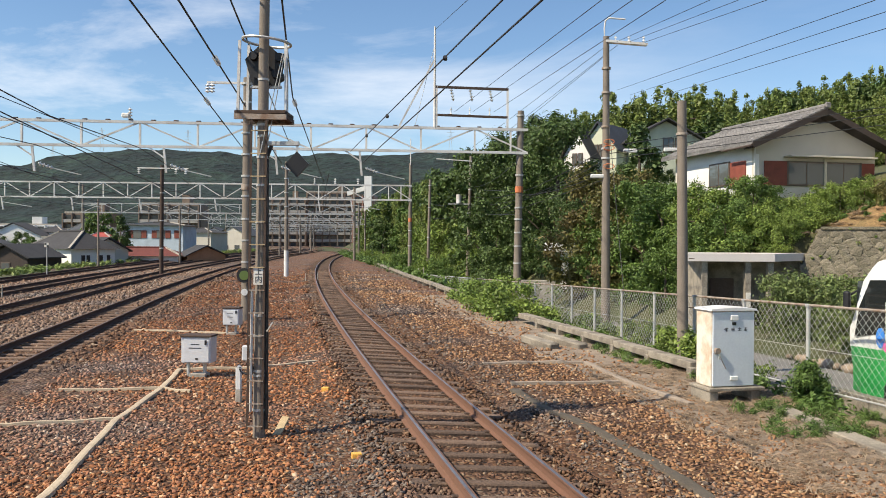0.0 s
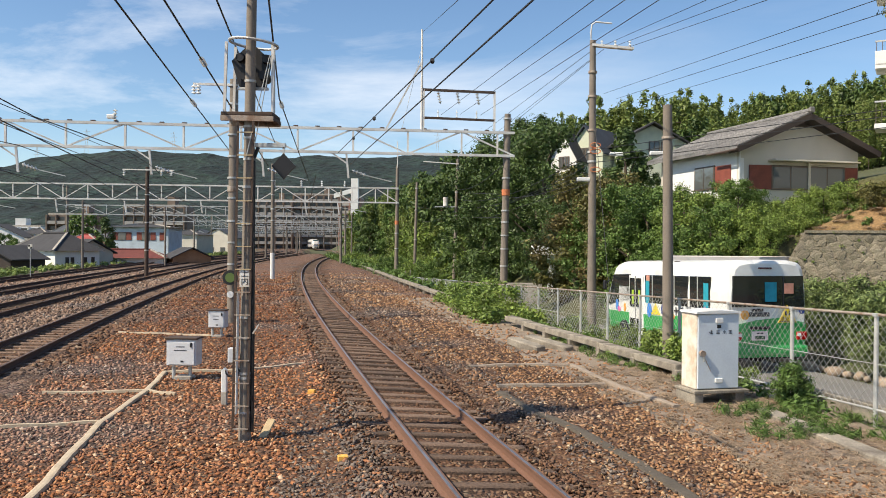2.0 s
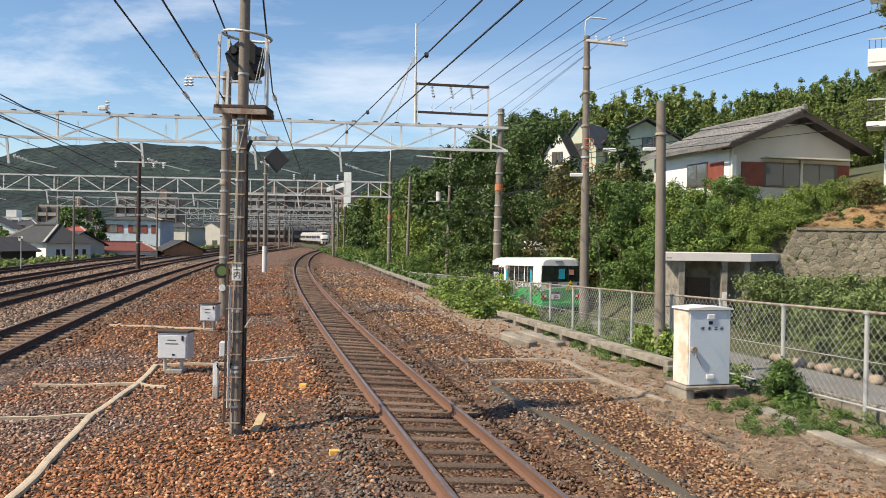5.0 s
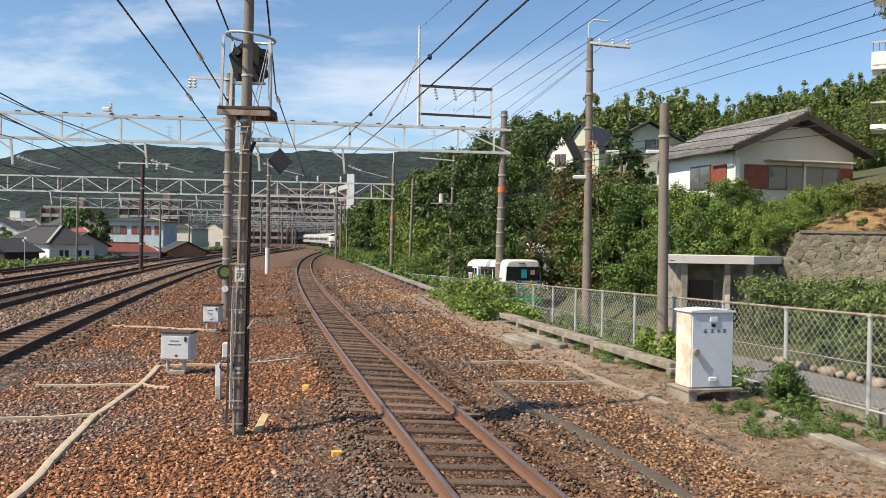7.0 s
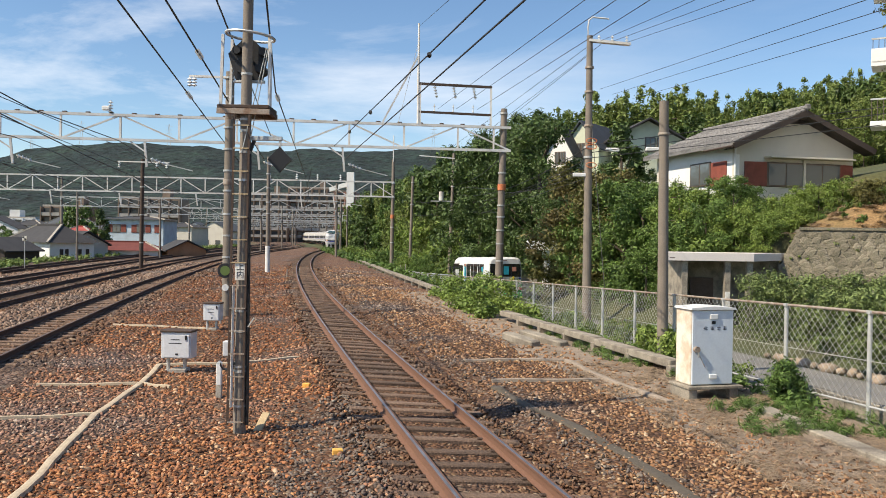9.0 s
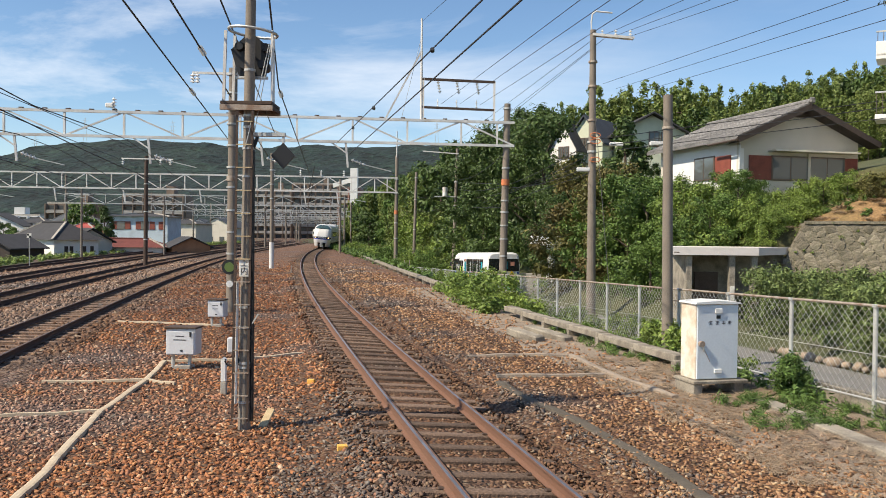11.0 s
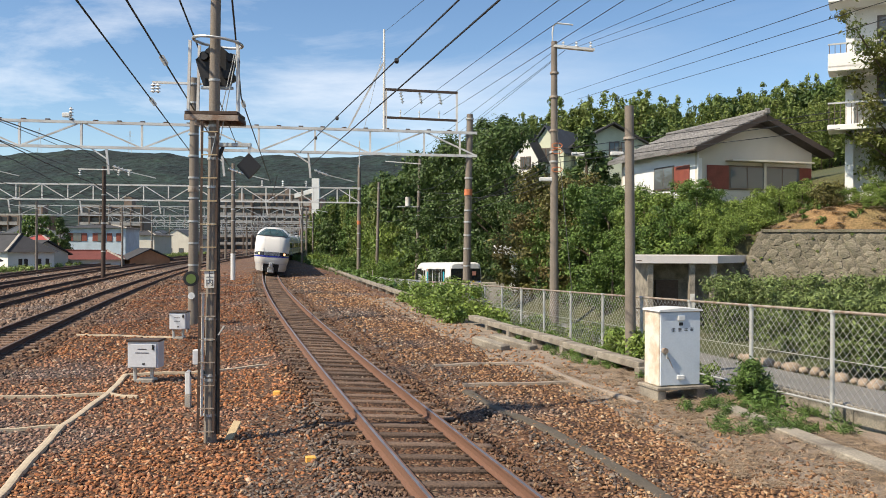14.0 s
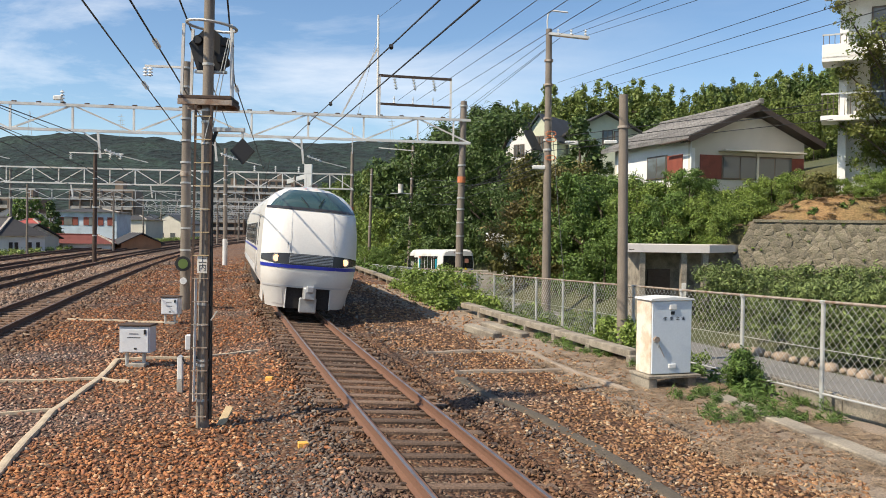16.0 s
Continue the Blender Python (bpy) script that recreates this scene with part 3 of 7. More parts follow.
for x, y, t in ((-6.55, 24.2, 0), (-9.6, 50.5, 0), (-9.2, 52.5, 0), (-3.2, 62.0, 0), (-2.9, 63.5, 0), (-20.4, 36.0, 0)):
    st = empty("low_stake", pose(x, y, -0.02, 0, 2, t), "thin weathered low stake beside the track", "stake", "low stakes")
    part("stake", rodded((0, 0, -0.1), (0, 0, 0.55), 0.03, 0.025, 8), CONCRETE, st)


def check_sign():
    """White square plate with black quarters on a thin post."""
    p = empty("check_sign", pose(-29.1, 57.0, -0.6), "small black and white chequered sign on a thin grey post", "sign")
    part("post", rodded((0, 0, -0.2), (0, 0, 2.85), 0.035, n=8), GALV, p)
    plate = part("plate", boxed(0, -0.045, 2.75, 0.32, 0.02, 0.32, 0.004), SIGN_WHITE, p)
    for x, z in ((-0.075, 0.075), (0.075, -0.075)):
        part("black_quarter", boxed(x, -0.058, 2.75 + z, 0.14, 0.006, 0.14), BLACK, plate)


check_sign()


def duct(points, width, label, mat=SAND_PIPE, high=0.02):
    line = []
    for a, b in zip(points, points[1:]):
        for i in range(6):
            k = i / 6
            line.append(Vector((a[0] + (b[0] - a[0]) * k, a[1] + (b[1] - a[1]) * k, 0.0 + 0.01 * math.sin(7 * (a[0] + k)))))
    line.append(Vector((*points[-1], 0.0)))
    w = width / 2
    return tagged(mesh_part("cable_duct", *sweep([(-w, -0.03), (w, -0.03), (w * 0.85, high * 0.7), (w * 0.4, high), (-w * 0.4, high), (-w * 0.85, high * 0.7)], line), mat),
                  label, "cable duct", "cable ducts on the ballast")


duct([(-4.05, 7.2), (-4.22, 8.4), (-4.47, 9.48), (-4.95, 11.67), (-5.22, 14.26), (-5.62, 16.3)], 0.11, "sand-coloured cable duct running over the ballast")
duct([(-7.4, 11.1), (-6.11, 11.4), (-4.98, 11.76)], 0.055, "thin sand-coloured duct branching over the ballast")
duct([(-6.9, 13.95), (-5.18, 14.2), (-4.62, 13.95)], 0.06, "thin sand-coloured duct branching over the ballast")
duct([(-5.6, 16.35), (-4.26, 16.62), (-3.06, 17.6)], 0.09, "sand-coloured cable duct running to the track")
duct([(-9.4, 23.4), (-7.6, 23.0), (-6.35, 22.62)], 0.06, "thin sand-coloured duct branching over the ballast")
DUST = material("dust-grey duct", (0.30, 0.245, 0.19), 0.9, 0, 0.2, 4, 40, 0.3, alt=(0.20, 0.16, 0.125))
duct([(0.48, 17.4), (1.6, 17.7), (2.71, 17.7), (3.08, 15.5), (3.71, 13.2)], 0.15, "dusty buried cable duct beside the track", DUST, 0.03)
duct([(0.93, 15.0), (2.96, 15.3)], 0.12, "dusty buried cable duct crossing the ballast", DUST, 0.03)
duct([(0.95, 14.4), (1.34, 12.88), (1.79, 11.72), (2.28, 9.92), (2.57, 8.37), (2.75, 7.0)], 0.17, "dark stained cable trough lid beside the track",
     material("dark stained concrete", (0.10, 0.083, 0.062), 0.9, 0, 0.2, 3, 40, 0.3), 0.012)


# ---- steel cabinet ----
def cabinet():
    c = empty("control_cabinet", pose(4.42, 13.86, -0.04, 0, 0, 14), "white steel control cabinet with rust streaks on a concrete slab", "cabinet")
    part("body", boxed(0.04, 0.02, 0.885, 0.79, 0.46, 1.26, 0.012), CAB_RUST, c, "cream rusting cabinet shell")
    part("roof", prism([(-0.385, 1.515), (0.465, 1.515), (0.45, 1.545), (0.04, 1.57), (-0.37, 1.545)], 1, -0.27, 0.28), WHITE_PAINT, c)
    door = part("door", boxed(0.045, -0.225, 0.885, 0.755, 0.03, 1.23, 0.006), DOOR_SHADE, c, "pale door tinted blue-grey for shade")
    part("vent_cap", boxed(0.05, -0.25, 1.40, 0.14, 0.03, 0.09, 0.01), WHITE_PAINT, door)
    part("keyplate", boxed(0.05, -0.244, 1.30, 0.075, 0.01, 0.055, 0.003), BLACK, door)
    part("lower_vent_cap", boxed(0.05, -0.25, 0.40, 0.14, 0.03, 0.075, 0.01), WHITE_PAINT, door)
    handle = part("handle", rodded((-0.27, -0.30, 0.86), (-0.27, -0.24, 0.86), 0.05, n=14), RUSTY_GALV, door, "rusty handle")
    part("lever", boxed(-0.245, -0.29, 0.80, 0.03, 0.016, 0.15, 0.004), GALV, handle)
    part("padlock_chain", rodded((-0.24, -0.26, 0.82), (-0.10, -0.243, 0.56), 0.006, n=5), RUSTY_GALV, handle)
    for x, lines in ((-0.09, ((0, 0.02), (0, -0.02), (-0.015, 0.0))), (0.03, ((0, 0.022), (0, 0.0), (0, -0.022))), (0.15, ((0, 0.012), (0.0, -0.015))), (0.26, ((0, 0.022), (0, 0.0), (0, -0.022)))):
        for dx, dz in lines:  # faded painted characters
            part("printed_mark", boxed(x + dx, -0.2415, 1.205 + dz, 0.062, 0.003, 0.009), INK, door)
        part("printed_mark", boxed(x, -0.2417, 1.205, 0.009, 0.003, 0.062), INK, door)
    part("slab", boxed(0.07, 0.0, 0.225, 1.02, 0.66, 0.05, 0.008), CONCRETE_OLD, c)
    for x in (-0.34, 0.42):
        part("footing", boxed(x, 0.0, 0.09, 0.16, 0.6, 0.30, 0.01), CONCRETE_OLD, c)


cabinet()


# ---- masts and gantries ----
def mast(x, y, top, r1, r2, label, ring_at=(), orange=None, lean=0.0, group="catenary masts", mat=None):
    m = empty("catenary_mast", pose(x, y, -0.05), label, "mast", group)
    part("shaft", rodded((0, 0, -0.3), (lean, 0, top), r1, r2, 16), mat or CONCRETE_POLE, m)
    for z in ring_at:
        part("band", rodded((lean * z / top, 0, z - 0.04), (lean * z / top, 0, z + 0.04), r1 + 0.01, n=16), GALV, m)
    if orange:
        part("orange_band", rodded((lean * orange / top, 0, orange - 0.16), (lean * orange / top, 0, orange + 0.16), r1 + 0.008, n=16), ORANGE, m, "orange warning band")
    return m


ORANGE = material("faded orange paint", (0.62, 0.20, 0.08), 0.7, 0, 0.15, 4, 40, 0.1)


def gantry(right, left, slope, z_top, z_low, panel, label, chord, mat, detail=True):
    """A lattice beam square to the tracks. right, left: x of its ends; slope: how it turns away."""
    yr, x0 = right[1], right[0]
    g = empty("catenary_gantry", pose(0, 0, 0), label, "gantry", "catenary gantries")
    at = lambda x, z: Vector((x, yr + (x - x0) * slope, z))
    part("top_chord", barred(at(x0, z_top), at(left, z_top), chord, chord), mat, g)
    part("bottom_chord", barred(at(x0, z_low), at(left, z_low), chord, chord), mat, g)
    n = max(2, round((x0 - left) / panel))
    for i in range(n + 1):
        x = x0 - 0.9 * (i == 0) + (left - x0) * i / n
        part("upright", barred(at(x, z_low), at(x, z_top), chord * 0.7, chord * 0.7), mat, g)
        if i < n:
            x2 = x0 + (left - x0) * (i + 1) / n
            a, b = (z_low, z_top) if i % 2 else (z_top, z_low)
            part("diagonal", barred(at(x0 + (left - x0) * i / n, b), at(x2, a), chord * 0.6, chord * 0.6), mat, g)
    return g, at


g1, at1 = gantry((3.45, 42.85), -27.0, 0.13, 8.40, 7.20, 2.72, "pale weathered steel lattice gantry spanning the tracks", 0.13, PALE_PAINT)
mast(2.93, 42.95, 9.45, 0.205, 0.165, "brown concrete gantry mast with an orange band", (1.5, 2.4, 3.1, 3.8, 4.4, 6.1, 7.2, 8.4, 9.2), 5.35, 0.16)
mast(-27.0, 39.0, 9.3, 0.205, 0.165, "brown concrete gantry mast beside the outer track", (1.5, 3.1, 8.4), 5.35)


def gantry_fittings():
    g = g1
    # switch frame above the beam
    for x, z in ((-1.3, 10.55), (2.38, 10.5)):
        part("frame_post", barred(at1(x, 8.4), at1(x, z), 0.11, 0.11), PALE_PAINT, g)
    part("frame_bar", barred(at1(-1.35, 10.52), at1(2.42, 10.47), 0.12, 0.12), STEEL_DARK, g)
    part("frame_bar", barred(at1(-1.35, 9.08), at1(2.42, 9.02), 0.11, 0.11), STEEL_DARK, g)
    for x in (-0.55, 0.42, 1.45):
        part("insulator", insulator(bmesh.new(), at1(x, 10.42), at1(x + 0.12, 9.82), 0.10, 4), PORCELAIN, g)
        part("insulator", insulator(bmesh.new(), at1(x, 9.05), at1(x, 9.5), 0.07, 2), PORCELAIN, g)
    part("spire", rodded(at1(-1.38, 8.4), at1(-1.4, 13.6), 0.075, 0.05, 10), PALE_PAINT, g)
    part("spire_stay", barred(at1(-3.2, 8.45), at1(-1.42, 11.9), 0.09, 0.09), PALE_PAINT, g)
    part("spire_wire", rodded(at1(-2.4, 8.45), at1(-1.42, 12.6), 0.012, n=5), GALV, g)
    # hangers under the beam
    for x in (-21.0, -14.8, -9.4, -5.2):
        part("hanger", barred(at1(x, 7.2), at1(x + 0.12, 5.9), 0.1, 0.1), PALE_PAINT, g)
        part("hanger_fork", barred(at1(x - 0.7, 7.15), at1(x + 0.1, 6.6), 0.07, 0.07), PALE_PAINT, g)
        part("insulator", insulator(bmesh.new(), at1(x + 0.3, 6.3), at1(x + 1.0, 6.05), 0.11, 4), PORCELAIN, g)
        part("registration_arm", barred(at1(x + 1.0, 6.05), at1(x + 2.3, 5.75), 0.045, 0.045), GALV, g)
    part("surge_arrester", boxed(*at1(-16.6, 8.72), 0.4, 0.2, 0.22, 0.04), PALE_PAINT, g)
    part("insulator", insulator(bmesh.new(), at1(-16.4, 8.5), at1(-16.4, 9.1), 0.12, 4), PORCELAIN, g)
    for x in np.linspace(-25, 2, 26):
        part("clamp", boxed(*at1(x, 8.49), 0.22, 0.12, 0.07, 0.01), STEEL_DARK, g)


gantry_fittings()

g2, at2 = gantry((-4.2, 69.4), -45.0, 0.10, 7.25, 6.02, 1.95, "pale lattice gantry spanning the tracks farther along", 0.12, PALE_PAINT)
mast(-4.35, 69.5, 9.2, 0.17, 0.14, "slim grey catenary mast with an orange band", (2.2, 3.5, 6.0, 7.2), 4.4, 0.05)
part("antenna_pole", rodded(at2(-4.3, 9.0), at2(-4.3, 11.2), 0.05, 0.04, 8), PALE_PAINT, g2)
for x in (-37.5, -32.0, -26.6, -20.5, -12.0, -9.3):
    part("hanger", barred(at2(x, 6.0), at2(x + 0.15, 4.95), 0.1, 0.1), PALE_PAINT, g2)
    part("registration_arm", barred(at2(x, 5.6), at2(x + 2.4, 5.2), 0.05, 0.05), GALV, g2)
for x in (-14.5, -12.3, -10.6, -8.7):
    part("insulator", insulator(bmesh.new(), at2(x, 7.3), at2(x, 7.8), 0.12, 3), PORCELAIN, g2)
mast(-21.7, 58.9, 8.0, 0.15, 0.13, "rust-brown steel mast with a short crossarm", (2, 4, 6), None, 0.05, mat=STEEL_DARK)
arm_ = empty("mast_crossarm", pose(-21.6, 58.8, 0), "short crossarm with porcelain insulators on the mast", "crossarm")
part("bar", barred((-1.8, 0, 7.75), (1.9, 0, 7.7), 0.08, 0.08), PALE_PAINT, arm_)
for x in (-1.7, 1.0, 1.7):
    part("insulator", insulator(bmesh.new(), (x, 0, 7.3), (x, 0, 7.7), 0.12, 3), PORCELAIN, arm_)
mast(-12.39, 57.9, 8.2, 0.15, 0.12, "slim brown mast with a white-painted foot", (4.2, 5.0, 6.0, 7.0), None, 0.0)
foot_ = empty("white_mast_foot", pose(-12.39, 57.9, -0.05), "white-painted sleeve round the foot of the mast", "sleeve")
part("sleeve", rodded((0, 0, -0.1), (0, 0, 1.9), 0.165, n=14), WHITE_PAINT, foot_)
mast(-3.33, 82.5, 8.8, 0.16, 0.13, "grey concrete pole with a small crossarm", (3.0, 6.0, 8.2), None, 0.2)
mast(0.56, 69.2, 9.8, 0.16, 0.12, "grey concrete utility pole with a transformer can", (3.0, 5.0, 7.0, 9.0), None, 0.25)
tr = empty("pole_transformer", pose(0.3, 69.0, 0), "pale transformer can fixed to the utility pole", "transformer")
part("can", rodded((-0.5, 0, 5.75), (-0.5, 0, 6.5), 0.22, n=14), PALE_PAINT, tr)
part("bracket", barred((-1.4, 0, 5.7), (0.4, 0, 5.7), 0.08, 0.08), GALV, tr)
part("crossarm", barred((-2.4, 0, 9.5), (0.6, 0, 9.3), 0.08, 0.08), PALE_PAINT, tr)

for yy, right, left, zt in ((104, 3.2, -30, 7.0), (136, 3.2, -28, 7.0), (166, 3.2, -28, 6.9), (200, 3.3, -30, 6.9), (236, 3.4, -30, 6.9), (275, 3.4, -32, 6.9), (316, 3.6, -34, 6.9)):
    tx = track_x(yy)
    sl = -track_slope(yy) * 0.9
    gantry((tx + right, yy), tx + left, sl, zt, zt - 1.15, 2.4, "pale lattice gantry in a row over the far tracks", 0.11, GALV)
    for off in (right, -9.8, left):
        mast(tx + off, yy + (off - right) * sl + 0.3, zt + 1.2 + (yy % 3) * 0.6, 0.17, 0.14, "grey mast carrying a far gantry", (3.0,), None)
    for k in range(4):
        h = empty("catenary_hanger", pose(tx - 2 - 6 * k, yy - (5 + 6 * k) * sl, 0), "pale looped catenary hanger under a far gantry", "hanger", "catenary hangers")
        part("loop", ring_mesh([Vector((0.7 * math.cos(a), 0, zt - 1.9 + 0.75 * math.sin(a))) for a in np.linspace(-0.3, 3.6, 12)], 0.05, 5), GALV, h)


# ---- poles by the road ----
def bare_pole():
    p = empty("concrete_pole", pose(4.8, 17.75, -0.05), "bare brown-grey concrete pole behind the low wall", "pole")
    part("shaft", rodded((0, 0, -0.3), (-0.07, 0, 5.68), 0.122, 0.098, 24), CONCRETE_POLE, p)
    for i, z in enumerate((1.25, 2.3, 3.1, 3.6, 5.3)):
        part("step_bolt", rodded((0.10, -0.05, z), (0.21, -0.07, z), 0.009, n=6), STEEL_DARK, p)
    part("band", rodded((-0.06, 0, 4.95), (-0.06, 0, 5.0), 0.13, n=20), RUSTY_GALV, p)


bare_pole()


def utility_pole():
    p = empty("utility_pole", pose(6.0, 34.0, -0.9), "tall concrete utility pole with crossarm and lamp bracket", "utility pole")
    part("shaft", rodded((0, 0, -0.3), (-0.06, 0, 11.95), 0.20, 0.125, 18), CONCRETE_POLE, p)
    part("crossarm", barred((-0.1, -0.12, 11.75), (1.6, -0.16, 11.6), 0.09, 0.10), PALE_PAINT, p)
    part("crossarm", barred((-0.1, 0.10, 11.75), (1.6, 0.06, 11.6), 0.06, 0.08), RUSTY_GALV, p)
    for x in (0.3, 0.85, 1.45):
        part("insulator", insulator(bmesh.new(), (x, -0.1, 11.7), (x, -0.1, 11.95), 0.07, 2), PORCELAIN, p)
    part("bracket_pipe", ring_mesh([Vector(q) for q in ((-0.12, 0, 11.2), (-0.14, 0, 12.3), (-0.10, 0, 12.6), (0.05, 0, 12.72), (0.72, 0, 12.66))], 0.035), PALE_PAINT, p)
    for z in (6.9, 7.3, 8.2, 9.6, 10.6):
        part("band", rodded((-0.05, 0, z), (-0.05, 0, z + 0.08), 0.185, n=18), RUSTY_GALV if z > 7.5 else GALV, p)
    for z, s in ((7.35, 1), (6.6, -1), (7.6, 1)):
        part("cable_coil", ring_mesh([Vector((0.05 + 0.22 * math.cos(a), -0.2, z + 0.10 * math.sin(a))) for a in np.linspace(0, 6.2, 12)], 0.02), ORANGE, p, "orange cable sleeve")
    for x, z in ((0.95, 7.25), (2.6, 7.3), (-0.4, 6.2)):
        part("closure", boxed(x, -0.05, z, 0.55, 0.16, 0.16, 0.03), WHITE_PAINT, p, "pale splice case on the cable")
    part("guy_wire", rodded((0.0, 0, 9.2), (-0.3, -6.0, 0.2), 0.012, n=5), WIRE_MAT, p)


utility_pole()

# ---- wires ----
WIRES = (
    ((2.04, 6.5, 6.22), (-5.74, 42.3, 7.2), 0.022), ((2.33, 6.5, 6.05), (-5.09, 42.2, 6.6), 0.024),
    ((-4.4, 7.5, 6.55), (-14.31, 60.0, 7.04), 0.026), ((-3.76, 7.5, 6.62), (-9.23, 42.0, 6.5), 0.026),
    ((-2.80, 7.5, 6.43), (-8.8, 42.0, 7.47), 0.022), ((-1.87, 7.5, 6.75), (-4.55, 22.0, 6.46), 0.024), ((-4.55, 22.0, 6.46), (-10.09, 60.0, 6.86), 0.024),
    ((-13.0, 15.0, 7.03), (-22.81, 60.0, 8.54), 0.022), ((-11.6, 13.0, 6.17), (-24.92, 69.0, 7.55), 0.022), ((-16.0, 25.0, 5.2), (-32.87, 69.0, 7.75), 0.022),
    ((4.25, 4.0, 6.5), (-0.39, 42.7, 9.3), 0.012), ((4.7, 4.0, 6.5), (0.58, 42.7, 9.32), 0.012), ((5.15, 4.0, 6.5), (1.67, 42.8, 9.32), 0.012),
    ((6.1, 6.0, 6.3), (6.35, 34.0, 10.83), 0.011), ((7.05, 6.0, 6.3), (6.89, 34.0, 10.84), 0.011), ((7.8, 6.0, 6.3), (7.48, 34.0, 10.81), 0.011),
    ((12.1, 8.0, 7.8), (11.28, 60.0, 13.63), 0.016), ((12.5, 8.0, 7.6), (12.23, 60.0, 13.28), 0.016), ((12.4, 8.0, 7.2), (13.69, 60.0, 12.97), 0.016),
    ((16.1, 30.0, 7.64), (5.97, 34.0, 6.53), 0.02), ((16.1, 30.0, 7.39), (5.97, 34.0, 6.22), 0.022), ((16.1, 30.2, 7.0), (5.97, 34.0, 6.0), 0.02),
    ((5.84, 34.0, 10.59), (-3.06, 82.0, 8.78), 0.014), ((5.96, 34.0, 10.31), (0.87, 69.0, 9.05), 0.014), ((6.4, 34.0, 10.7), (0.9, 69.0, 9.5), 0.014),
    ((0.43, 7.0, 5.0), (-1.4, 42.6, 13.55), 0.008), ((5.98, 34.0, 5.64), (0.96, 69.0, 4.4), 0.02), ((5.98, 34.0, 5.2), (0.96, 69.0, 3.9), 0.02),
    ((0.96, 69.0, 6.9), (2.9, 42.9, 5.2), 0.02), ((0.96, 69.0, 4.8), (3.0, 42.9, 4.0), 0.02),
)
for a, b, r in WIRES:
    tagged(mesh_part("overhead_wire", *sweep(circle(r * 0.75, 5), wire_line(a, b, 0.0)), WIRE_MAT),
           "dark overhead wire strung between masts", "wire", "overhead wires")
for off in (0.0, -7.9, -11.7, -15.4, -19.2):  # contact wires far along every track
    line = [track_point(y, off + 0.15 * math.sin(y * 0.13), 5.15) for y in range(43 if off == 0 else 16, 330, 6)]
    tagged(mesh_part("contact_wire", *sweep(circle(0.016, 4), line), WIRE_MAT), "thin contact wire over the track", "wire", "overhead wires")
    line = [track_point(y, off, 5.95 + 0.35 * math.cos(y * 0.17)) for y in range(43 if off == 0 else 16, 330, 6)]
    tagged(mesh_part("messenger_wire", *sweep(circle(0.016, 4), line), WIRE_MAT), "thin carrying wire over the track", "wire", "overhead wires")
for a, b, sag in (((5.98, 33.9, 6.5), (0.65, 69.1, 6.4), 0.9), ((5.98, 33.9, 6.0), (0.65, 69.1, 5.7), 0.7), ((5.95, 33.9, 5.5), (2.98, 42.8, 5.0), 0.25), ((0.6, 69.0, 6.6), (-3.2, 82.4, 6.4), 0.6), ((0.6, 69.0, 5.4), (-3.2, 82.4, 5.0), 0.5), ((3.0, 42.8, 6.9), (0.65, 69.1, 7.2), 0.5)):
    tagged(mesh_part("slack_cable", *sweep(circle(0.016, 5), wire_line(a, b, sag)), WIRE_MAT), "dark slack cable hanging between poles", "wire", "overhead wires")
for x, y, z, r in ((-0.35, 17.3, 6.45, 0.085), (-2.45, 27.0, 6.7, 0.10), (-3.9, 33.7, 6.9, 0.1)):
    b_ = empty("wire_weight", pose(x, y, z), "dark round insulator clamped on a wire", "insulator", "wire insulators")
    part("ball", rodded((0.0, -r * 0.4, 0.02), (0, r * 0.4, -0.02), r * 0.55, r * 0.55, 12), BLACK, b_)
for (a, b, _), k in ((WIRES[2], 0.31), (WIRES[3], 0.30), (WIRES[6], 0.02)):
    p, q = Vector(a).lerp(Vector(b), k), Vector(a).lerp(Vector(b), k + 0.02)
    i_ = empty("line_insulator", pose(*p), "ribbed porcelain insulator on a wire", "insulator", "wire insulators")
    part("ribbed_body", insulator(bmesh.new(), (0, 0, 0), q - p, 0.06, 6), GALV, i_)


# ---- lane, low wall, fence ----
ASPHALT = material("sun-bleached asphalt", (0.20, 0.19, 0.175), 0.9, 0, 0.12, 0.7, 120, 0.25, alt=(0.145, 0.14, 0.13), alt_amount=0.6)
STONE_WALL = material("mossy grey stone masonry", (0.215, 0.185, 0.135), 0.95, 0, 0.35, 1.3, 22, 0.9, alt=(0.12, 0.115, 0.07), alt_amount=0.8, randomly=0.3, size=0.04)
ROCK = material("pale field stone", (0.30, 0.235, 0.175), 0.9, 0, 0.2, 3, 25, 0.5, randomly=0.25)
STRAW = material("dry straw", (0.34, 0.25, 0.165), 0.9, 0, 0.2, 1.0, 8, 0, alt=(0.22, 0.155, 0.10), island=0.35)


def lane():
    ys = [v for v in np.linspace(-6, 75, 55)]
    verts, faces = [], []
    for y in ys:
        a, b = fence_x(y) + 0.55, road_edge(y)
        for k in range(5):
            verts.append((a + (b - a) * k / 4, y, road_z(y) + 0.02 * math.sin(math.pi * k / 4)))
    for j in range(len(ys) - 1):
        for k in range(4):
            faces.append((j * 5 + k, j * 5 + k + 1, j * 5 + k + 6, j * 5 + k + 5))
    tagged(mesh_part("road", verts, faces, ASPHALT, smooth=True), "narrow sun-bleached asphalt lane beside the railway fence", "road", kind="structure")


lane()


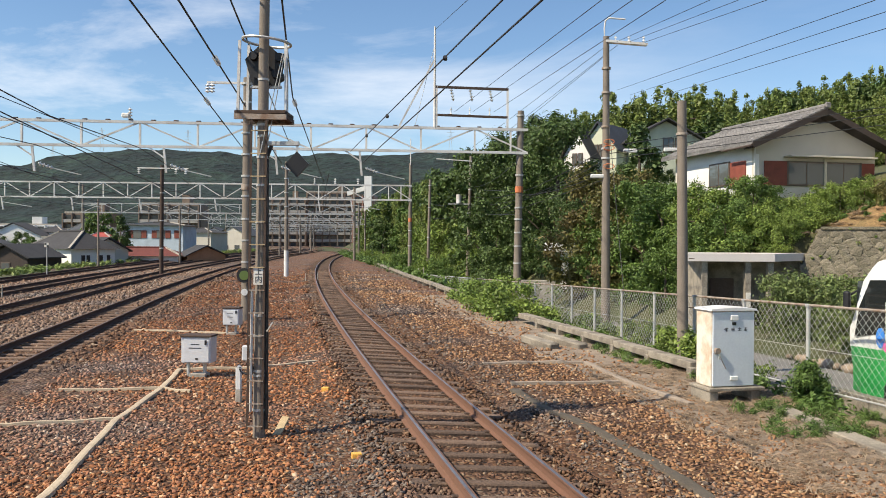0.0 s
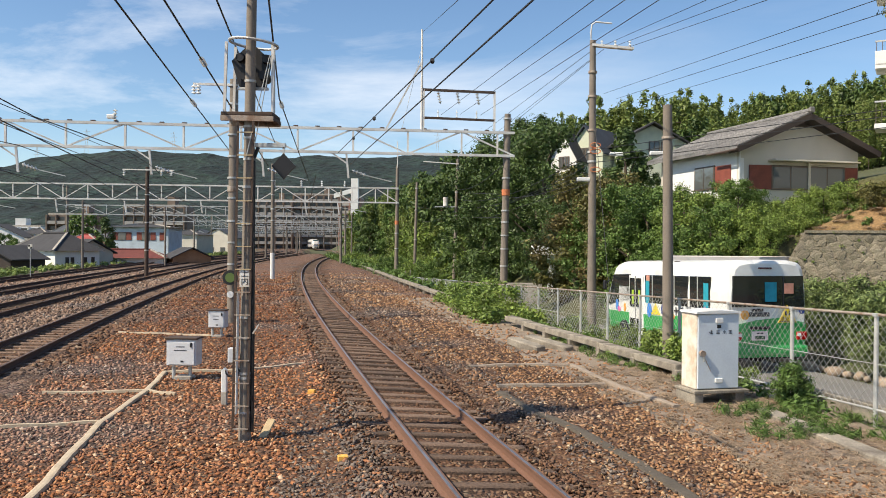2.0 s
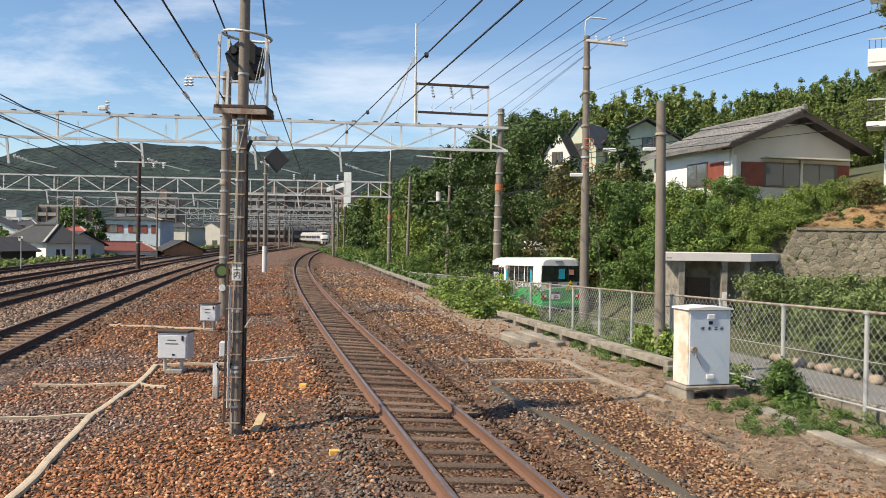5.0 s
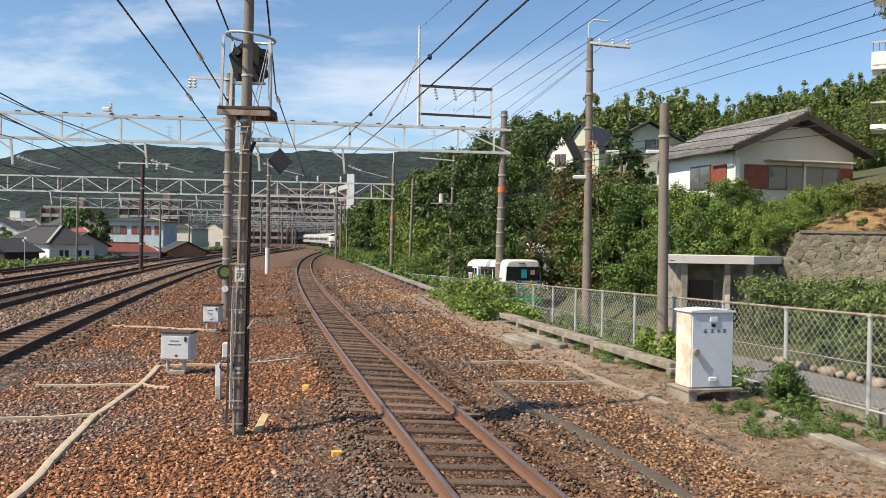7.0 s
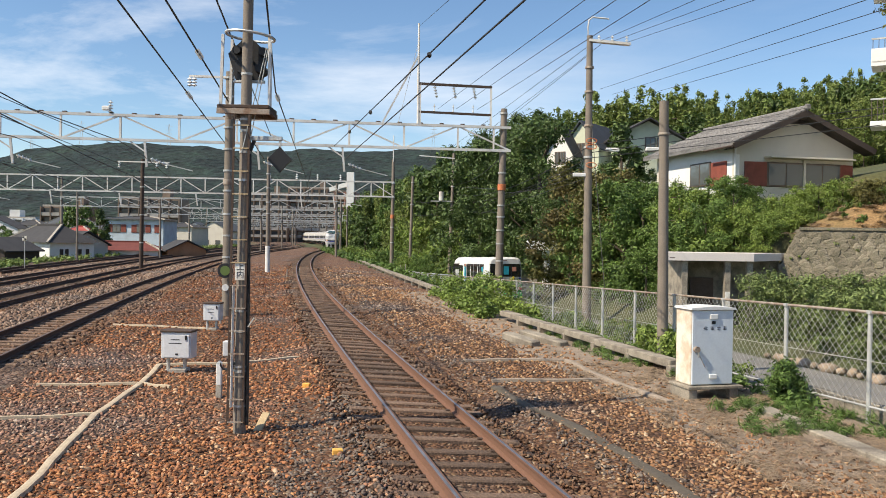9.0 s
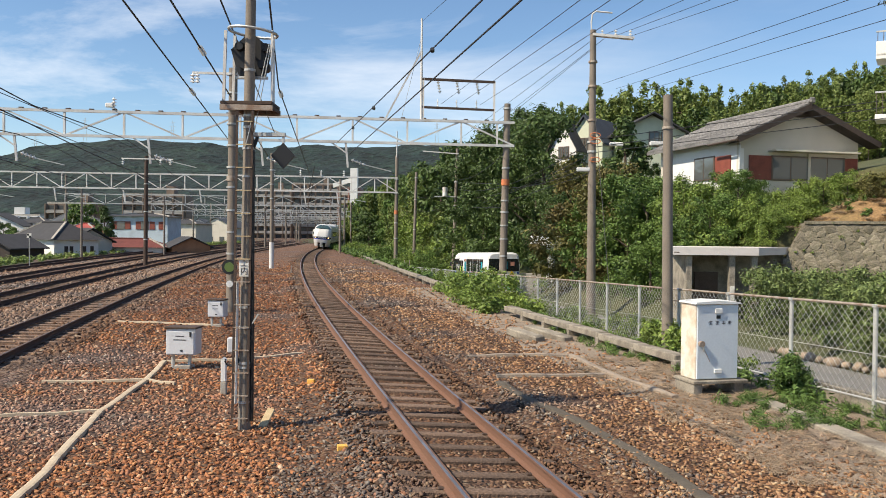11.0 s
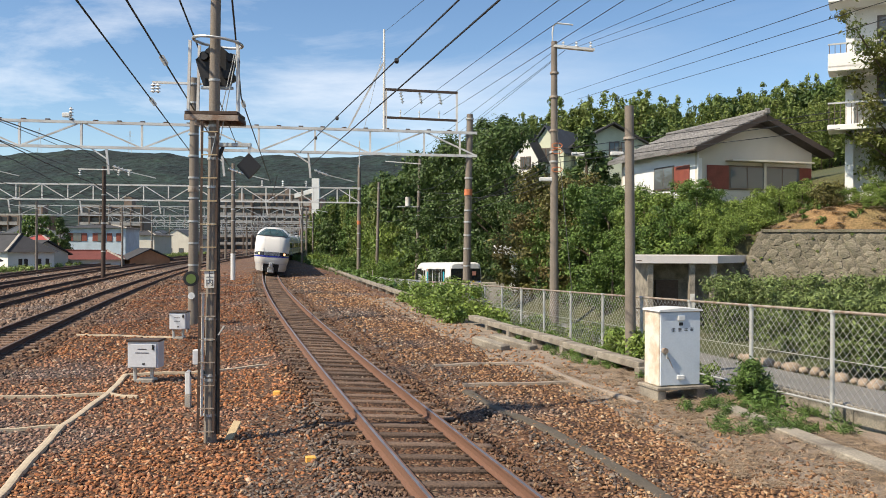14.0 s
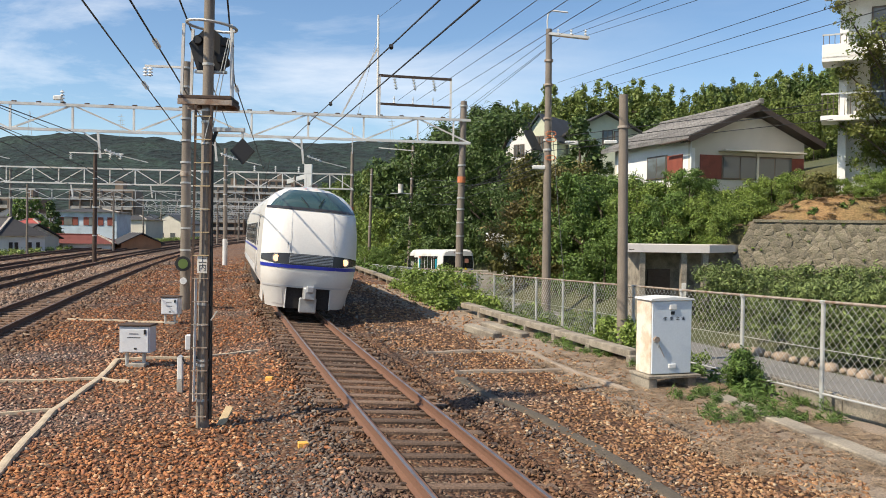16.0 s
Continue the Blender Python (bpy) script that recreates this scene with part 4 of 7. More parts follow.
def low_wall(x0, y0, x1, y1, h, w, label, n, raised=False):
    """Concrete lengths laid end to end; a raised one is a beam on short stubs."""
    wall = empty("low_wall", Matrix.Identity(4), label, "low wall", "low concrete edging walls")
    a, b = Vector((x0, y0, 0)), Vector((x1, y1, 0))
    d = (b - a) / n
    turn = math.atan2(d.y, d.x)
    rnd = random.Random(int(y0 * 7))
    thick = 0.16 if raised else h + 0.2
    for i in range(n):
        c = a + d * (i + 0.5)
        seg = part("block", boxed(0, 0, 0, d.length - 0.015, w, thick, 0.018), CONCRETE_OLD, wall)
        seg.matrix_basis = Matrix.Translation((c.x, c.y, h - thick / 2 + rnd.uniform(-0.012, 0.012))) @ Matrix.Rotation(turn + rnd.uniform(-0.008, 0.008), 4, "Z") @ Matrix.Rotation(rnd.uniform(-0.04, 0.04), 4, "X")
        if raised:
            stub = part("stub", boxed(0, 0, 0, 0.18, w * 1.25, h + 0.1, 0.015), CONCRETE_OLD, wall)
            stub.matrix_basis = Matrix.Translation((c.x - d.x * 0.5, c.y - d.y * 0.5, (h - 0.16 - 0.1) / 2 - 0.03)) @ Matrix.Rotation(turn, 4, "Z")
    return wall


low_wall(4.66, 16.2, 2.02, 26.7, 0.26, 0.30, "weathered concrete edging beam beside the ballast", 6, True)
low_wall(0.32, 35.4, -3.9, 57.5, 0.30, 0.30, "weathered concrete edging beam among weeds", 9, True)
low_wall(-3.95, 57.8, -9.0, 86.0, 0.32, 0.30, "weathered concrete edging beam among weeds", 10, True)
low_wall(6.85, 11.0, 6.05, 14.9, 0.20, 0.16, "low concrete footing under the wire fence", 4)
low_wall(5.02, 13.0, 5.55, 8.6, 0.05, 0.28, "sunken concrete kerb in dry grass", 3)
for x, y, t, l in ((2.0, 20.7, -62, 1.35), (2.6, 21.0, -60, 1.75)):
    b_ = empty("concrete_beam", pose(x, y, -0.05, 3, 4, t), "broken concrete beam lying on the ground", "beam", "fallen concrete beams")
    part("beam", boxed(0, 0, 0.10, l, 0.30, 0.20, 0.03), CONCRETE_OLD, b_)


def wire_fence():
    f = empty("wire_fence", Matrix.Identity(4), "galvanised chain-link fence with rusty top rail along the lane", "fence")
    top = lambda y: 1.61 - 0.030 * (y - 12)
    foot = lambda y: top(y) - 1.46
    y0, y1 = 8.0, 96.0
    at = lambda y, z: Vector((fence_x(y), y, z))
    shaft = rodded((0, 0, -0.35), (0, 0, 1.47), 0.034, n=12)
    me = bpy.data.meshes.new("post")
    shaft.to_mesh(me)
    shaft.free()
    me.materials.append(GALV)
    k = -1
    while 12 + 1.98 * k < y1:
        y = 12 + 1.98 * k
        post = new("post", me)
        post.parent, post.matrix_basis = f, Matrix.Translation(at(y, foot(y)))
        clamp = part("clamp", boxed(0, -0.005, 1.455, 0.085, 0.10, 0.05, 0.006), GALV, post)
        if y < 40:
            part("rail", rodded(at(y, top(y)), at(y + 1.98, top(y + 1.98)), 0.022, n=8), RUSTY_GALV, f, "rust-flecked top rail")
            part("lower_rail", rodded(at(y, foot(y) + 0.07), at(y + 1.98, foot(y + 1.98) + 0.07), 0.018, n=8), GALV, f)
        k += 1
    part("rail", rodded(at(40, top(40)), at(y1, top(y1)), 0.024, n=8), GALV, f)
    part("middle_wire", rodded(at(y0, top(y0) - 0.72), at(60, top(60) - 0.72), 0.006, n=5), GALV, f)
    verts, faces = [], []

    def strand(ya, za, yb, zb, r):
        a, b = at(ya, za), at(yb, zb)
        side = Vector((0.98, 0.2, 0)) * r
        d = (b - a).normalized()
        n = d.cross(side).normalized() * r
        i = len(verts)
        for p in (a, b):
            verts.extend((p + n, p - n * 0.5 + side * 0.87, p - n * 0.5 - side * 0.87))
        for q in range(3):
            faces.append((i + q, i + (q + 1) % 3, i + 3 + (q + 1) % 3, i + 3 + q))

    for ya, yb, gap, r in ((y0, 36.0, 0.145, 0.0036), (36.0, y1, 0.22, 0.005)):
        y = ya - 1.4
        while y < yb:
            for s in (1, -1):
                p, q = (y, y + 1.38) if s > 0 else (y + 1.38, y)
                lo, hi = max(ya, min(p, q)), min(yb, max(p, q))
                if hi - lo > 0.03:
                    z = lambda v: foot(v) + 0.06 + 1.38 * ((v - p) / (q - p))
                    strand(lo, z(lo), hi, z(hi), r)
            y += gap
    tagged(mesh_part("chain_link", verts, faces, GALV, f, "galvanised diamond wire mesh"), kind="stuff")


wire_fence()


# ---- foliage ----
def leaf_material(name, base, alt, through=0.2, spread=0.5):
    m = material(name, base, 0.55, 0, 0.15, 0.35, 5.0, 0, alt=alt, alt_amount=0.8, island=spread)
    n, l = m.node_tree.nodes, m.node_tree.links
    p, out = n["Principled BSDF"], n["Material Output"]
    p.inputs["Specular IOR Level"].default_value = 0.35
    hsv = next(x for x in n if x.type == "HUE_SAT")
    tl = n.new("ShaderNodeBsdfTranslucent")
    mix = n.new("ShaderNodeMixShader")
    mix.inputs["Fac"].default_value = through
    l.new(hsv.outputs["Color"], tl.inputs["Color"])
    l.new(p.outputs["BSDF"], mix.inputs[1])
    l.new(tl.outputs["BSDF"], mix.inputs[2])
    l.new(mix.outputs["Shader"], out.inputs["Surface"])
    return m


LEAF_DARK = leaf_material("dark evergreen leaf", (0.092, 0.142, 0.038), (0.050, 0.085, 0.026))
LEAF_MID = leaf_material("green leaf", (0.12, 0.19, 0.042), (0.075, 0.13, 0.032))
LEAF_BAMBOO = leaf_material("yellow-green bamboo leaf", (0.195, 0.24, 0.06), (0.105, 0.155, 0.04))
LEAF_LIGHT = leaf_material("fresh light green leaf", (0.20, 0.27, 0.055), (0.12, 0.19, 0.04))
LEAF_VERGE = leaf_material("pale green grass", (0.23, 0.30, 0.085), (0.17, 0.21, 0.06))
LEAF_DRY = leaf_material("browning leaf", (0.15, 0.145, 0.045), (0.12, 0.075, 0.03))
LEAF_HEDGE = leaf_material("hedge leaf", (0.175, 0.225, 0.075), (0.12, 0.155, 0.05), 0.2)
BARK = material("rough bark", (0.10, 0.075, 0.055), 0.95, 0, 0.3, 3, 25, 0.6)


def leaves(name, clumps, per, size, mat, parent=None, seed=1, flat=0.35, long=1.7, tall=0.8):
    """Many small folded leaves round the clumps, given as x, y, z, radius."""
    rng = np.random.default_rng(seed)
    c = np.repeat(np.array(clumps, float), per, axis=0)
    n = len(c)
    d = rng.normal(size=(n, 3))
    d /= np.linalg.norm(d, axis=1, keepdims=True)
    p = c[:, :3] + d * (c[:, 3:] * np.abs(rng.normal(0.62, 0.30, (n, 1)))) * np.array([1, 1, tall])
    normal = d * 0.7 + rng.normal(size=(n, 3)) * 0.5 + np.array([0, 0, flat])
    normal /= np.linalg.norm(normal, axis=1, keepdims=True)
    t = np.cross(normal, rng.normal(size=(n, 3)))
    t /= np.linalg.norm(t, axis=1, keepdims=True)
    b = np.cross(normal, t)
    s = size * rng.uniform(0.6, 1.3, (n, 1))
    v = np.stack([p - t * s * long / 2, p + b * s * 0.42 + normal * s * 0.1, p + t * s * long / 2, p - b * s * 0.42 + normal * s * 0.1], 1).reshape(-1, 3)
    me = bpy.data.meshes.new(name)
    me.vertices.add(n * 4)
    me.vertices.foreach_set("co", v.ravel())
    me.loops.add(n * 4)
    me.loops.foreach_set("vertex_index", np.arange(n * 4))
    me.polygons.add(n)
    me.polygons.foreach_set("loop_start", np.arange(n) * 4)
    me.polygons.foreach_set("loop_total", np.full(n, 4))
    me.update()
    me.materials.append(mat)
    ob = new(name, me)
    ob.parent = parent
    return ob


def tree(name, height, radius, mat, label, seed, clumps=38, per=150, size=0.2, low=0.25, category="tree", shape=1.0, clump_r=0.30, reach=7):
    """Tapered trunk, limbs that reach into the crown, and a crown of leaf clumps with gaps; stands at its origin."""
    rnd = random.Random(seed)
    t = empty(name, Matrix.Identity(4), label, category)
    part("trunk", rodded((0, 0, -0.4), (rnd.uniform(-0.2, 0.2), 0, height * 0.7), 0.028 * height, 0.01 * height, 9), BARK, t)
    cl = []
    for i in range(clumps):
        a, k = rnd.uniform(0, 2 * math.pi), rnd.random()
        z = low + (1 - low) * k
        wide = radius * (1 - 0.75 * abs(k - 0.42) ** 1.5 * shape * 1.6) * rnd.uniform(0.35, 1.0)
        x, y = wide * math.cos(a), wide * math.sin(a)
        r = radius * clump_r * rnd.uniform(0.7, 1.35)
        cl.append((x, y, height * z - r * 0.6, r))
        if i % reach == 0:
            part("limb", rodded((0, 0, height * max(0.15, z - 0.25)), (x * 0.85, y * 0.85, height * z - r * 0.5), 0.009 * height, 0.003 * height, 6), BARK, t)
    leaves("crown", cl, per, size, mat, t, seed)
    return t


def bamboo(label, seed):
    """A clump of arching culms, each with a plume of fine leaves that thins to a nodding tip."""
    rng = random.Random(seed)
    t = empty("bamboo_clump", Matrix.Identity(4), label, "bamboo")
    cl = []
    for i in range(15):
        a, r = rng.uniform(0, 2 * math.pi), 2.1 * rng.random() ** 0.6
        x, y, h = r * math.cos(a), r * math.sin(a), rng.uniform(7.6, 11.6)
        bend = rng.uniform(0.3, 1.5)
        at = lambda k: Vector((x + bend * math.cos(a) * k ** 3, y + bend * math.sin(a) * k ** 3, h * (k - 0.06 * k ** 6)))
        if i < 5:
            part("culm", ring_mesh([at(k) for k in (0, 0.35, 0.6, 0.8)], 0.05, 5), BARK, t)
        for j in range(11):
            k = 0.14 + 0.86 * (j + rng.random()) / 11
            q = at(k)
            s = (1.45 - 1.15 * k) * rng.uniform(0.75, 1.25)
            cl.append((q.x + rng.uniform(-0.4, 0.4) * (1 - k), q.y + rng.uniform(-0.4, 0.4) * (1 - k), q.z, max(0.28, s)))
    leaves("crown", cl, 44, 0.19, LEAF_BAMBOO, t, seed, 0.1, 2.4, 1.25)
    return t


def plant(proto, x, y, s=1.0, turn=0.0, z=None, squash=1.0):
    t = copy_thing(proto, Matrix.Translation((x, y, ground_height(x, y) - 0.1 if z is None else z)) @ Matrix.Rotation(turn, 4, "Z"))
    t.scale = (s, s, s * squash)
    return t


def first(proto, x, y, s=1.0, z=None):
    proto.location = (x, y, ground_height(x, y) - 0.1 if z is None else z)
    proto.scale = (s, s, s)


def weeds(name, spots, per, size, mat, label, seed, long=2.2, tall=0.8):
    cl = [(x, y, ground_height(x, y) + r * 0.55 if z is None else z, r) for x, y, z, r in spots]
    return tagged(leaves(name, cl, per, size, mat, None, seed, 0.5 if tall > 0.5 else 4.0, long, tall), label, "weeds", kind="stuff")


rw2 = random.Random(17)
rnd = random.Random(11)
DARKS = [tree("broadleaf_tree", 11.0, 3.6, LEAF_DARK, "dense dark green broadleaf tree on the bank", 31 + i, 80, 290, 0.155, 0.06, clump_r=0.24, reach=12) for i in range(3)]
MIDS = [tree("broadleaf_tree", 6.0, 2.6, LEAF_MID, "leafy green tree on the bank below the house", 41 + i, 70, 210, 0.115, 0.03, clump_r=0.23, reach=10) for i in range(3)]
BAMBOO = [bamboo("tall yellow-green bamboo clump on the hill", 51 + i) for i in range(3)]
FARS = [tree("broadleaf_tree", 10.0, 3.4, LEAF_DARK, "dark green tree in the woods along the line", 91 + i, 54, 76, 0.32, 0.05, clump_r=0.25, reach=25) for i in range(2)]
FARS += [tree("broadleaf_tree", 8.5, 3.2, LEAF_MID, "green tree in the woods along the line", 96, 54, 76, 0.30, 0.05, clump_r=0.25, reach=25)]
DRIES = [tree("broadleaf_tree", 9.0, 3.0, LEAF_DRY, "half-browned broadleaf tree beside the utility pole", 61, 60, 220, 0.16, 0.05, reach=10)]
LIGHTS = [tree("garden_shrub", 3.0, 1.9, LEAF_LIGHT, "fresh light green shrub below the tile-roofed house", 71 + i, 40, 230, 0.095, 0.05, "shrub", reach=10) for i in range(2)]
PINE = tree("pine_tree", 8.0, 1.5, LEAF_DARK, "slender dark pine beside the utility pole", 81, 40, 170, 0.2, 0.25, "tree", 1.9, 0.33)
first(DARKS[0], 6.6, 55.0, 0.95)
first(DARKS[1], 4.2, 60.0, 1.0)
first(DARKS[2], 3.0, 66.0, 1.0)
for x, y, s, k in ((6.2, 57, 0.6, 1), (6.8, 50.5, 0.5, 0), (5.9, 64, 0.95, 2), (4.8, 71, 1.0, 0), (7.2, 69, 0.9, 1), (8.6, 52, 0.40, 2), (10.4, 52, 0.36, 1), (12.6, 53, 0.36, 0), (6.8, 48.9, 0.45, 2)):
    plant(DARKS[k], x, y, s, k + x)
first(MIDS[0], 8.7, 35.5, 0.78)
first(MIDS[1], 9.6, 34.6, 0.62)
first(MIDS[2], 11.3, 34.2, 0.42)
for x, y, s, k in ((8.3, 37.5, 0.85, 1), (8.9, 39, 0.75, 2), (10.4, 37, 0.52, 0), (12.4, 33.4, 0.34, 1), (9.3, 32.2, 0.52, 2), (10.2, 31.8, 0.50, 0), (11.4, 32.2, 0.42, 1),
                   (7.9, 41.5, 0.8, 0), (8.0, 44, 0.85, 2), (10.2, 41.5, 0.5, 1), (8.3, 33.4, 0.45, 0), (9.0, 46, 0.6, 0), (8.8, 42.5, 0.6, 1)):
    plant(MIDS[k], x, y, s, k + y)
first(DRIES[0], 6.9, 43.8, 0.78)
plant(DRIES[0], 8.0, 39.5, 0.66, 2.0)
first(LIGHTS[0], 13.3, 33.4, 0.60, z=2.85)
first(LIGHTS[1], 14.6, 33.6, 0.60, z=2.8)
for x, y, z, s, k in ((12.2, 33.4, 2.9, 0.65, 1), (15.7, 33.8, 2.9, 0.5, 0), (11.0, 33.6, 3.0, 0.65, 0), (9.6, 33.4, 2.9, 0.7, 1), (13.9, 32.6, 2.6, 0.52, 1), (11.6, 32.4, 1.6, 0.85, 0), (12.5, 32.2, 1.9, 0.75, 1), (13.2, 32.0, 2.3, 0.5, 0), (10.4, 32.4, 1.2, 0.9, 1)):
    plant(LIGHTS[k], x, y, s, k + x, z)
for x, y, s, k in ((12.7, 31.7, 0.36, 0), (13.2, 32.6, 0.40, 1), (14.3, 32.8, 0.42, 0), (13.9, 33.6, 0.5, 1), (15.2, 33.2, 0.5, 0), (16.2, 33.4, 0.45, 1), (11.9, 31.3, 0.5, 1), (11.7, 30.7, 0.42, 0), (12.2, 30.9, 0.34, 1), (11.2, 31.6, 0.6, 0), (14.9, 34.2, 0.5, 1), (13.2, 34.2, 0.5, 0), (17.2, 33.6, 0.4, 1), (17.0, 31.2, 0.3, 0), (17.9, 30.6, 0.4, 1), (18.7, 30.4, 0.45, 0), (17.4, 30.2, 0.22, 1)):
    plant(LIGHTS[k], x, y, s, k + 2 * x)
first(PINE, 9.5, 44.0, 0.84)
mound = []
for i in range(260):
    y, x = rw2.uniform(31.2, 35.5), rw2.uniform(12.5, 22)
    mound.append((x, y - 0.75 - (x - 12.5) * 0.30, None, rw2.uniform(0.06, 0.15)))
weeds("bank_grass", [(x, y, ground_height(x, y) + 0.03, r * 2.5) for x, y, z, r in mound], 90, 0.016, STRAW, "dry tawny grass on the bank above the wall", 31, 14.0, 0.2)
weeds("bank_grass", [(x + 1.5, y, None, r) for x, y, z, r in mound[1::2] if x > 13], 60, 0.05, LEAF_MID, "green grass on the bank above the wall", 32, 5.0)
first(FARS[0], fence_x(95) + 12, 95.0, 1.0)
first(FARS[1], fence_x(110) + 11, 110.0, 1.0)
first(FARS[2], fence_x(125) + 12, 125.0, 1.0)
first(BAMBOO[0], 16.0, 82.0, 0.95)
first(BAMBOO[1], 20.0, 84.0, 0.95)
first(BAMBOO[2], 24.0, 80.0, 0.95)
for i in range(84):
    y = rnd.uniform(70, 90)
    x = rnd.uniform(0.10, 0.56) * y
    plant(BAMBOO[i % 3], x, y, rnd.uniform(0.74, 0.98) * (0.84 if x > 0.3 * y else 1.0), rnd.uniform(0, 6), squash=rnd.uniform(0.85, 1.1))
for i in range(16):
    y = rnd.uniform(54, 74)
    plant(BAMBOO[i % 3], rnd.uniform(0.34, 0.58) * y, y, rnd.uniform(0.5, 0.66), rnd.uniform(0, 6))
for x, y, s in ((-2.8, 92.0, 0.6), (-1.4, 88.0, 0.62), (-5.4, 112.0, 0.75), (-4.2, 104.0, 0.65)):
    plant(BAMBOO[int(y) % 3], x, y, s, y)
for i in range(26):  # darker trees among the bamboo
    y = rnd.uniform(66, 80)
    plant(rnd.choice(FARS), (0.12 + 0.44 * i / 25) * y, y, rnd.uniform(0.6, 0.85), rnd.uniform(0, 6))
for i in range(64):  # woods along the line
    y = rnd.uniform(70, 215)
    x = road_edge(y) + rnd.uniform(1.0, 16.0)
    pick = FARS if rnd.random() < 0.8 else BAMBOO
    plant(rnd.choice(pick), x, y, rnd.uniform(0.75, 1.1), rnd.uniform(0, 6))
for i in range(22):  # roadside growth between fence and lane far along
    y = rnd.uniform(58, 120)
    plant(MIDS[i % 3] if i % 3 else LIGHTS[i % 2], fence_x(y) + rnd.uniform(0.9, 3.5), y, rnd.uniform(0.3, 0.55) * (1 if i % 3 else 2.2), rnd.uniform(0, 6))
for x, y, s in ((2.9, 70.5, 1.5), (1.6, 75.0, 1.5), (4.2, 63.5, 1.2), (0.4, 80.0, 1.6), (-1.0, 88.0, 2.0), (-3.5, 98.0, 2.2)):
    plant(LIGHTS[int(y) % 2], x, y, s, x)


def cherry():
    t = empty("cherry_tree", pose(19.3, 30.6, 3.6), "spreading cherry tree with sparse leaves on the bank", "tree")
    part("trunk", ring_mesh([Vector(q) for q in ((0, 0, -0.4), (-0.1, 0, 0.9), (-0.5, -0.2, 1.7), (-0.8, -0.3, 2.6))], 0.16, 8), BARK, t)
    rng = random.Random(5)
    cl = []
    for i in range(22):
        a, k = rng.uniform(0, 2 * math.pi), rng.uniform(0.3, 1)
        tip = Vector((-0.5 + 3.3 * k * math.cos(a), -0.6 + 2.2 * k * math.sin(a), 2.4 + rng.uniform(0, 5.4)))
        mid = Vector((tip.x * 0.45, tip.y * 0.45, tip.z * 0.75))
        part("limb", ring_mesh([Vector((-0.5, -0.2, 1.7)), mid, tip], 0.028, 6), BARK, t)
        for j in range(5):
            q = mid.lerp(tip, 0.3 + 0.2 * j)
            cl.append((q.x + rng.uniform(-0.4, 0.4), q.y + rng.uniform(-0.4, 0.4), q.z + rng.uniform(-0.3, 0.4), rng.uniform(0.3, 0.6)))
    leaves("crown", cl, 110, 0.095, LEAF_CHERRY, t, 9)


LEAF_CHERRY = leaf_material("late summer cherry leaf", (0.15, 0.19, 0.045), (0.13, 0.11, 0.03), 0.4)
cherry()


def hedge(x0, y0, x1, y1, h, w, label, seed, mat=LEAF_HEDGE, size=0.05, per=260, z=None, step=0.32):
    """A rough hedge: rounded clumps in rows from one end to the other."""
    rng = random.Random(seed)
    n = max(2, int(math.hypot(x1 - x0, y1 - y0) / step))
    cl = []
    ox, oy = (x0 + x1) / 2, (y0 + y1) / 2
    base = ground_height(ox, oy) if z is None else z
    for i in range(n + 1):
        x, y = x0 + (x1 - x0) * i / n, y0 + (y1 - y0) * i / n
        for j in range(max(1, int(h / 0.3))):
            for s in (-1, 1):
                cl.append((x - ox + rng.uniform(-0.1, 0.1), y - oy + s * w * 0.3 + rng.uniform(-0.1, 0.1), min(h, 0.2 + 0.3 * j) + rng.uniform(-0.06, 0.10) * h, rng.uniform(0.18, 0.36)))
    ob = leaves("hedge", cl, per, size, mat, None, seed, 0.35, 2.4)
    ob.location = (ox, oy, base)
    return tagged(ob, label, "hedge", kind="stuff")


hedge(9.4, 20.6, 15.5, 20.0, 1.65, 1.6, "clipped green hedge below the stone wall", 21, per=200)
hedge(9.3, 24.6, 16.5, 23.8, 1.95, 1.8, "overgrown green hedge before the stone wall", 22, size=0.05, per=190)
hedge(9.0, 17.8, 14.0, 14.5, 1.5, 1.2, "clipped green hedge beside the lane", 23, per=200)
hedge(15.8, 31.0, 16.4, 31.1, 1.0, 0.8, "rounded brownish clipped shrub on the bank", 25, LEAF_DRY, per=260, z=4.0)
for i in range(26):  # border stones
    k = i / 25
    y = 21.5 - 8.5 * k
    s_ = empty("border_stone", pose(road_edge(y) + 0.2 + rnd.uniform(-0.08, 0.08), y, road_z(y) + 0.05, 0, 0, rnd.uniform(0, 90)), "rounded pale stone edging the lane", "stone", "lane border stones")
    bm = bmesh.new()
    bmesh.ops.create_icosphere(bm, subdivisions=2, radius=1.0)
    for v in bm.verts:
        v.co *= 1 + 0.25 * noise.noise(v.co * 1.3 + Vector((i * 3.1, 0, 0)))
        v.co = Vector((v.co.x * 0.17, v.co.y * 0.13, v.co.z * 0.12)) * (0.6 + 0.8 * ((i * 37 % 11) / 11))
    part("stone", bm, ROCK, s_, smooth=True)


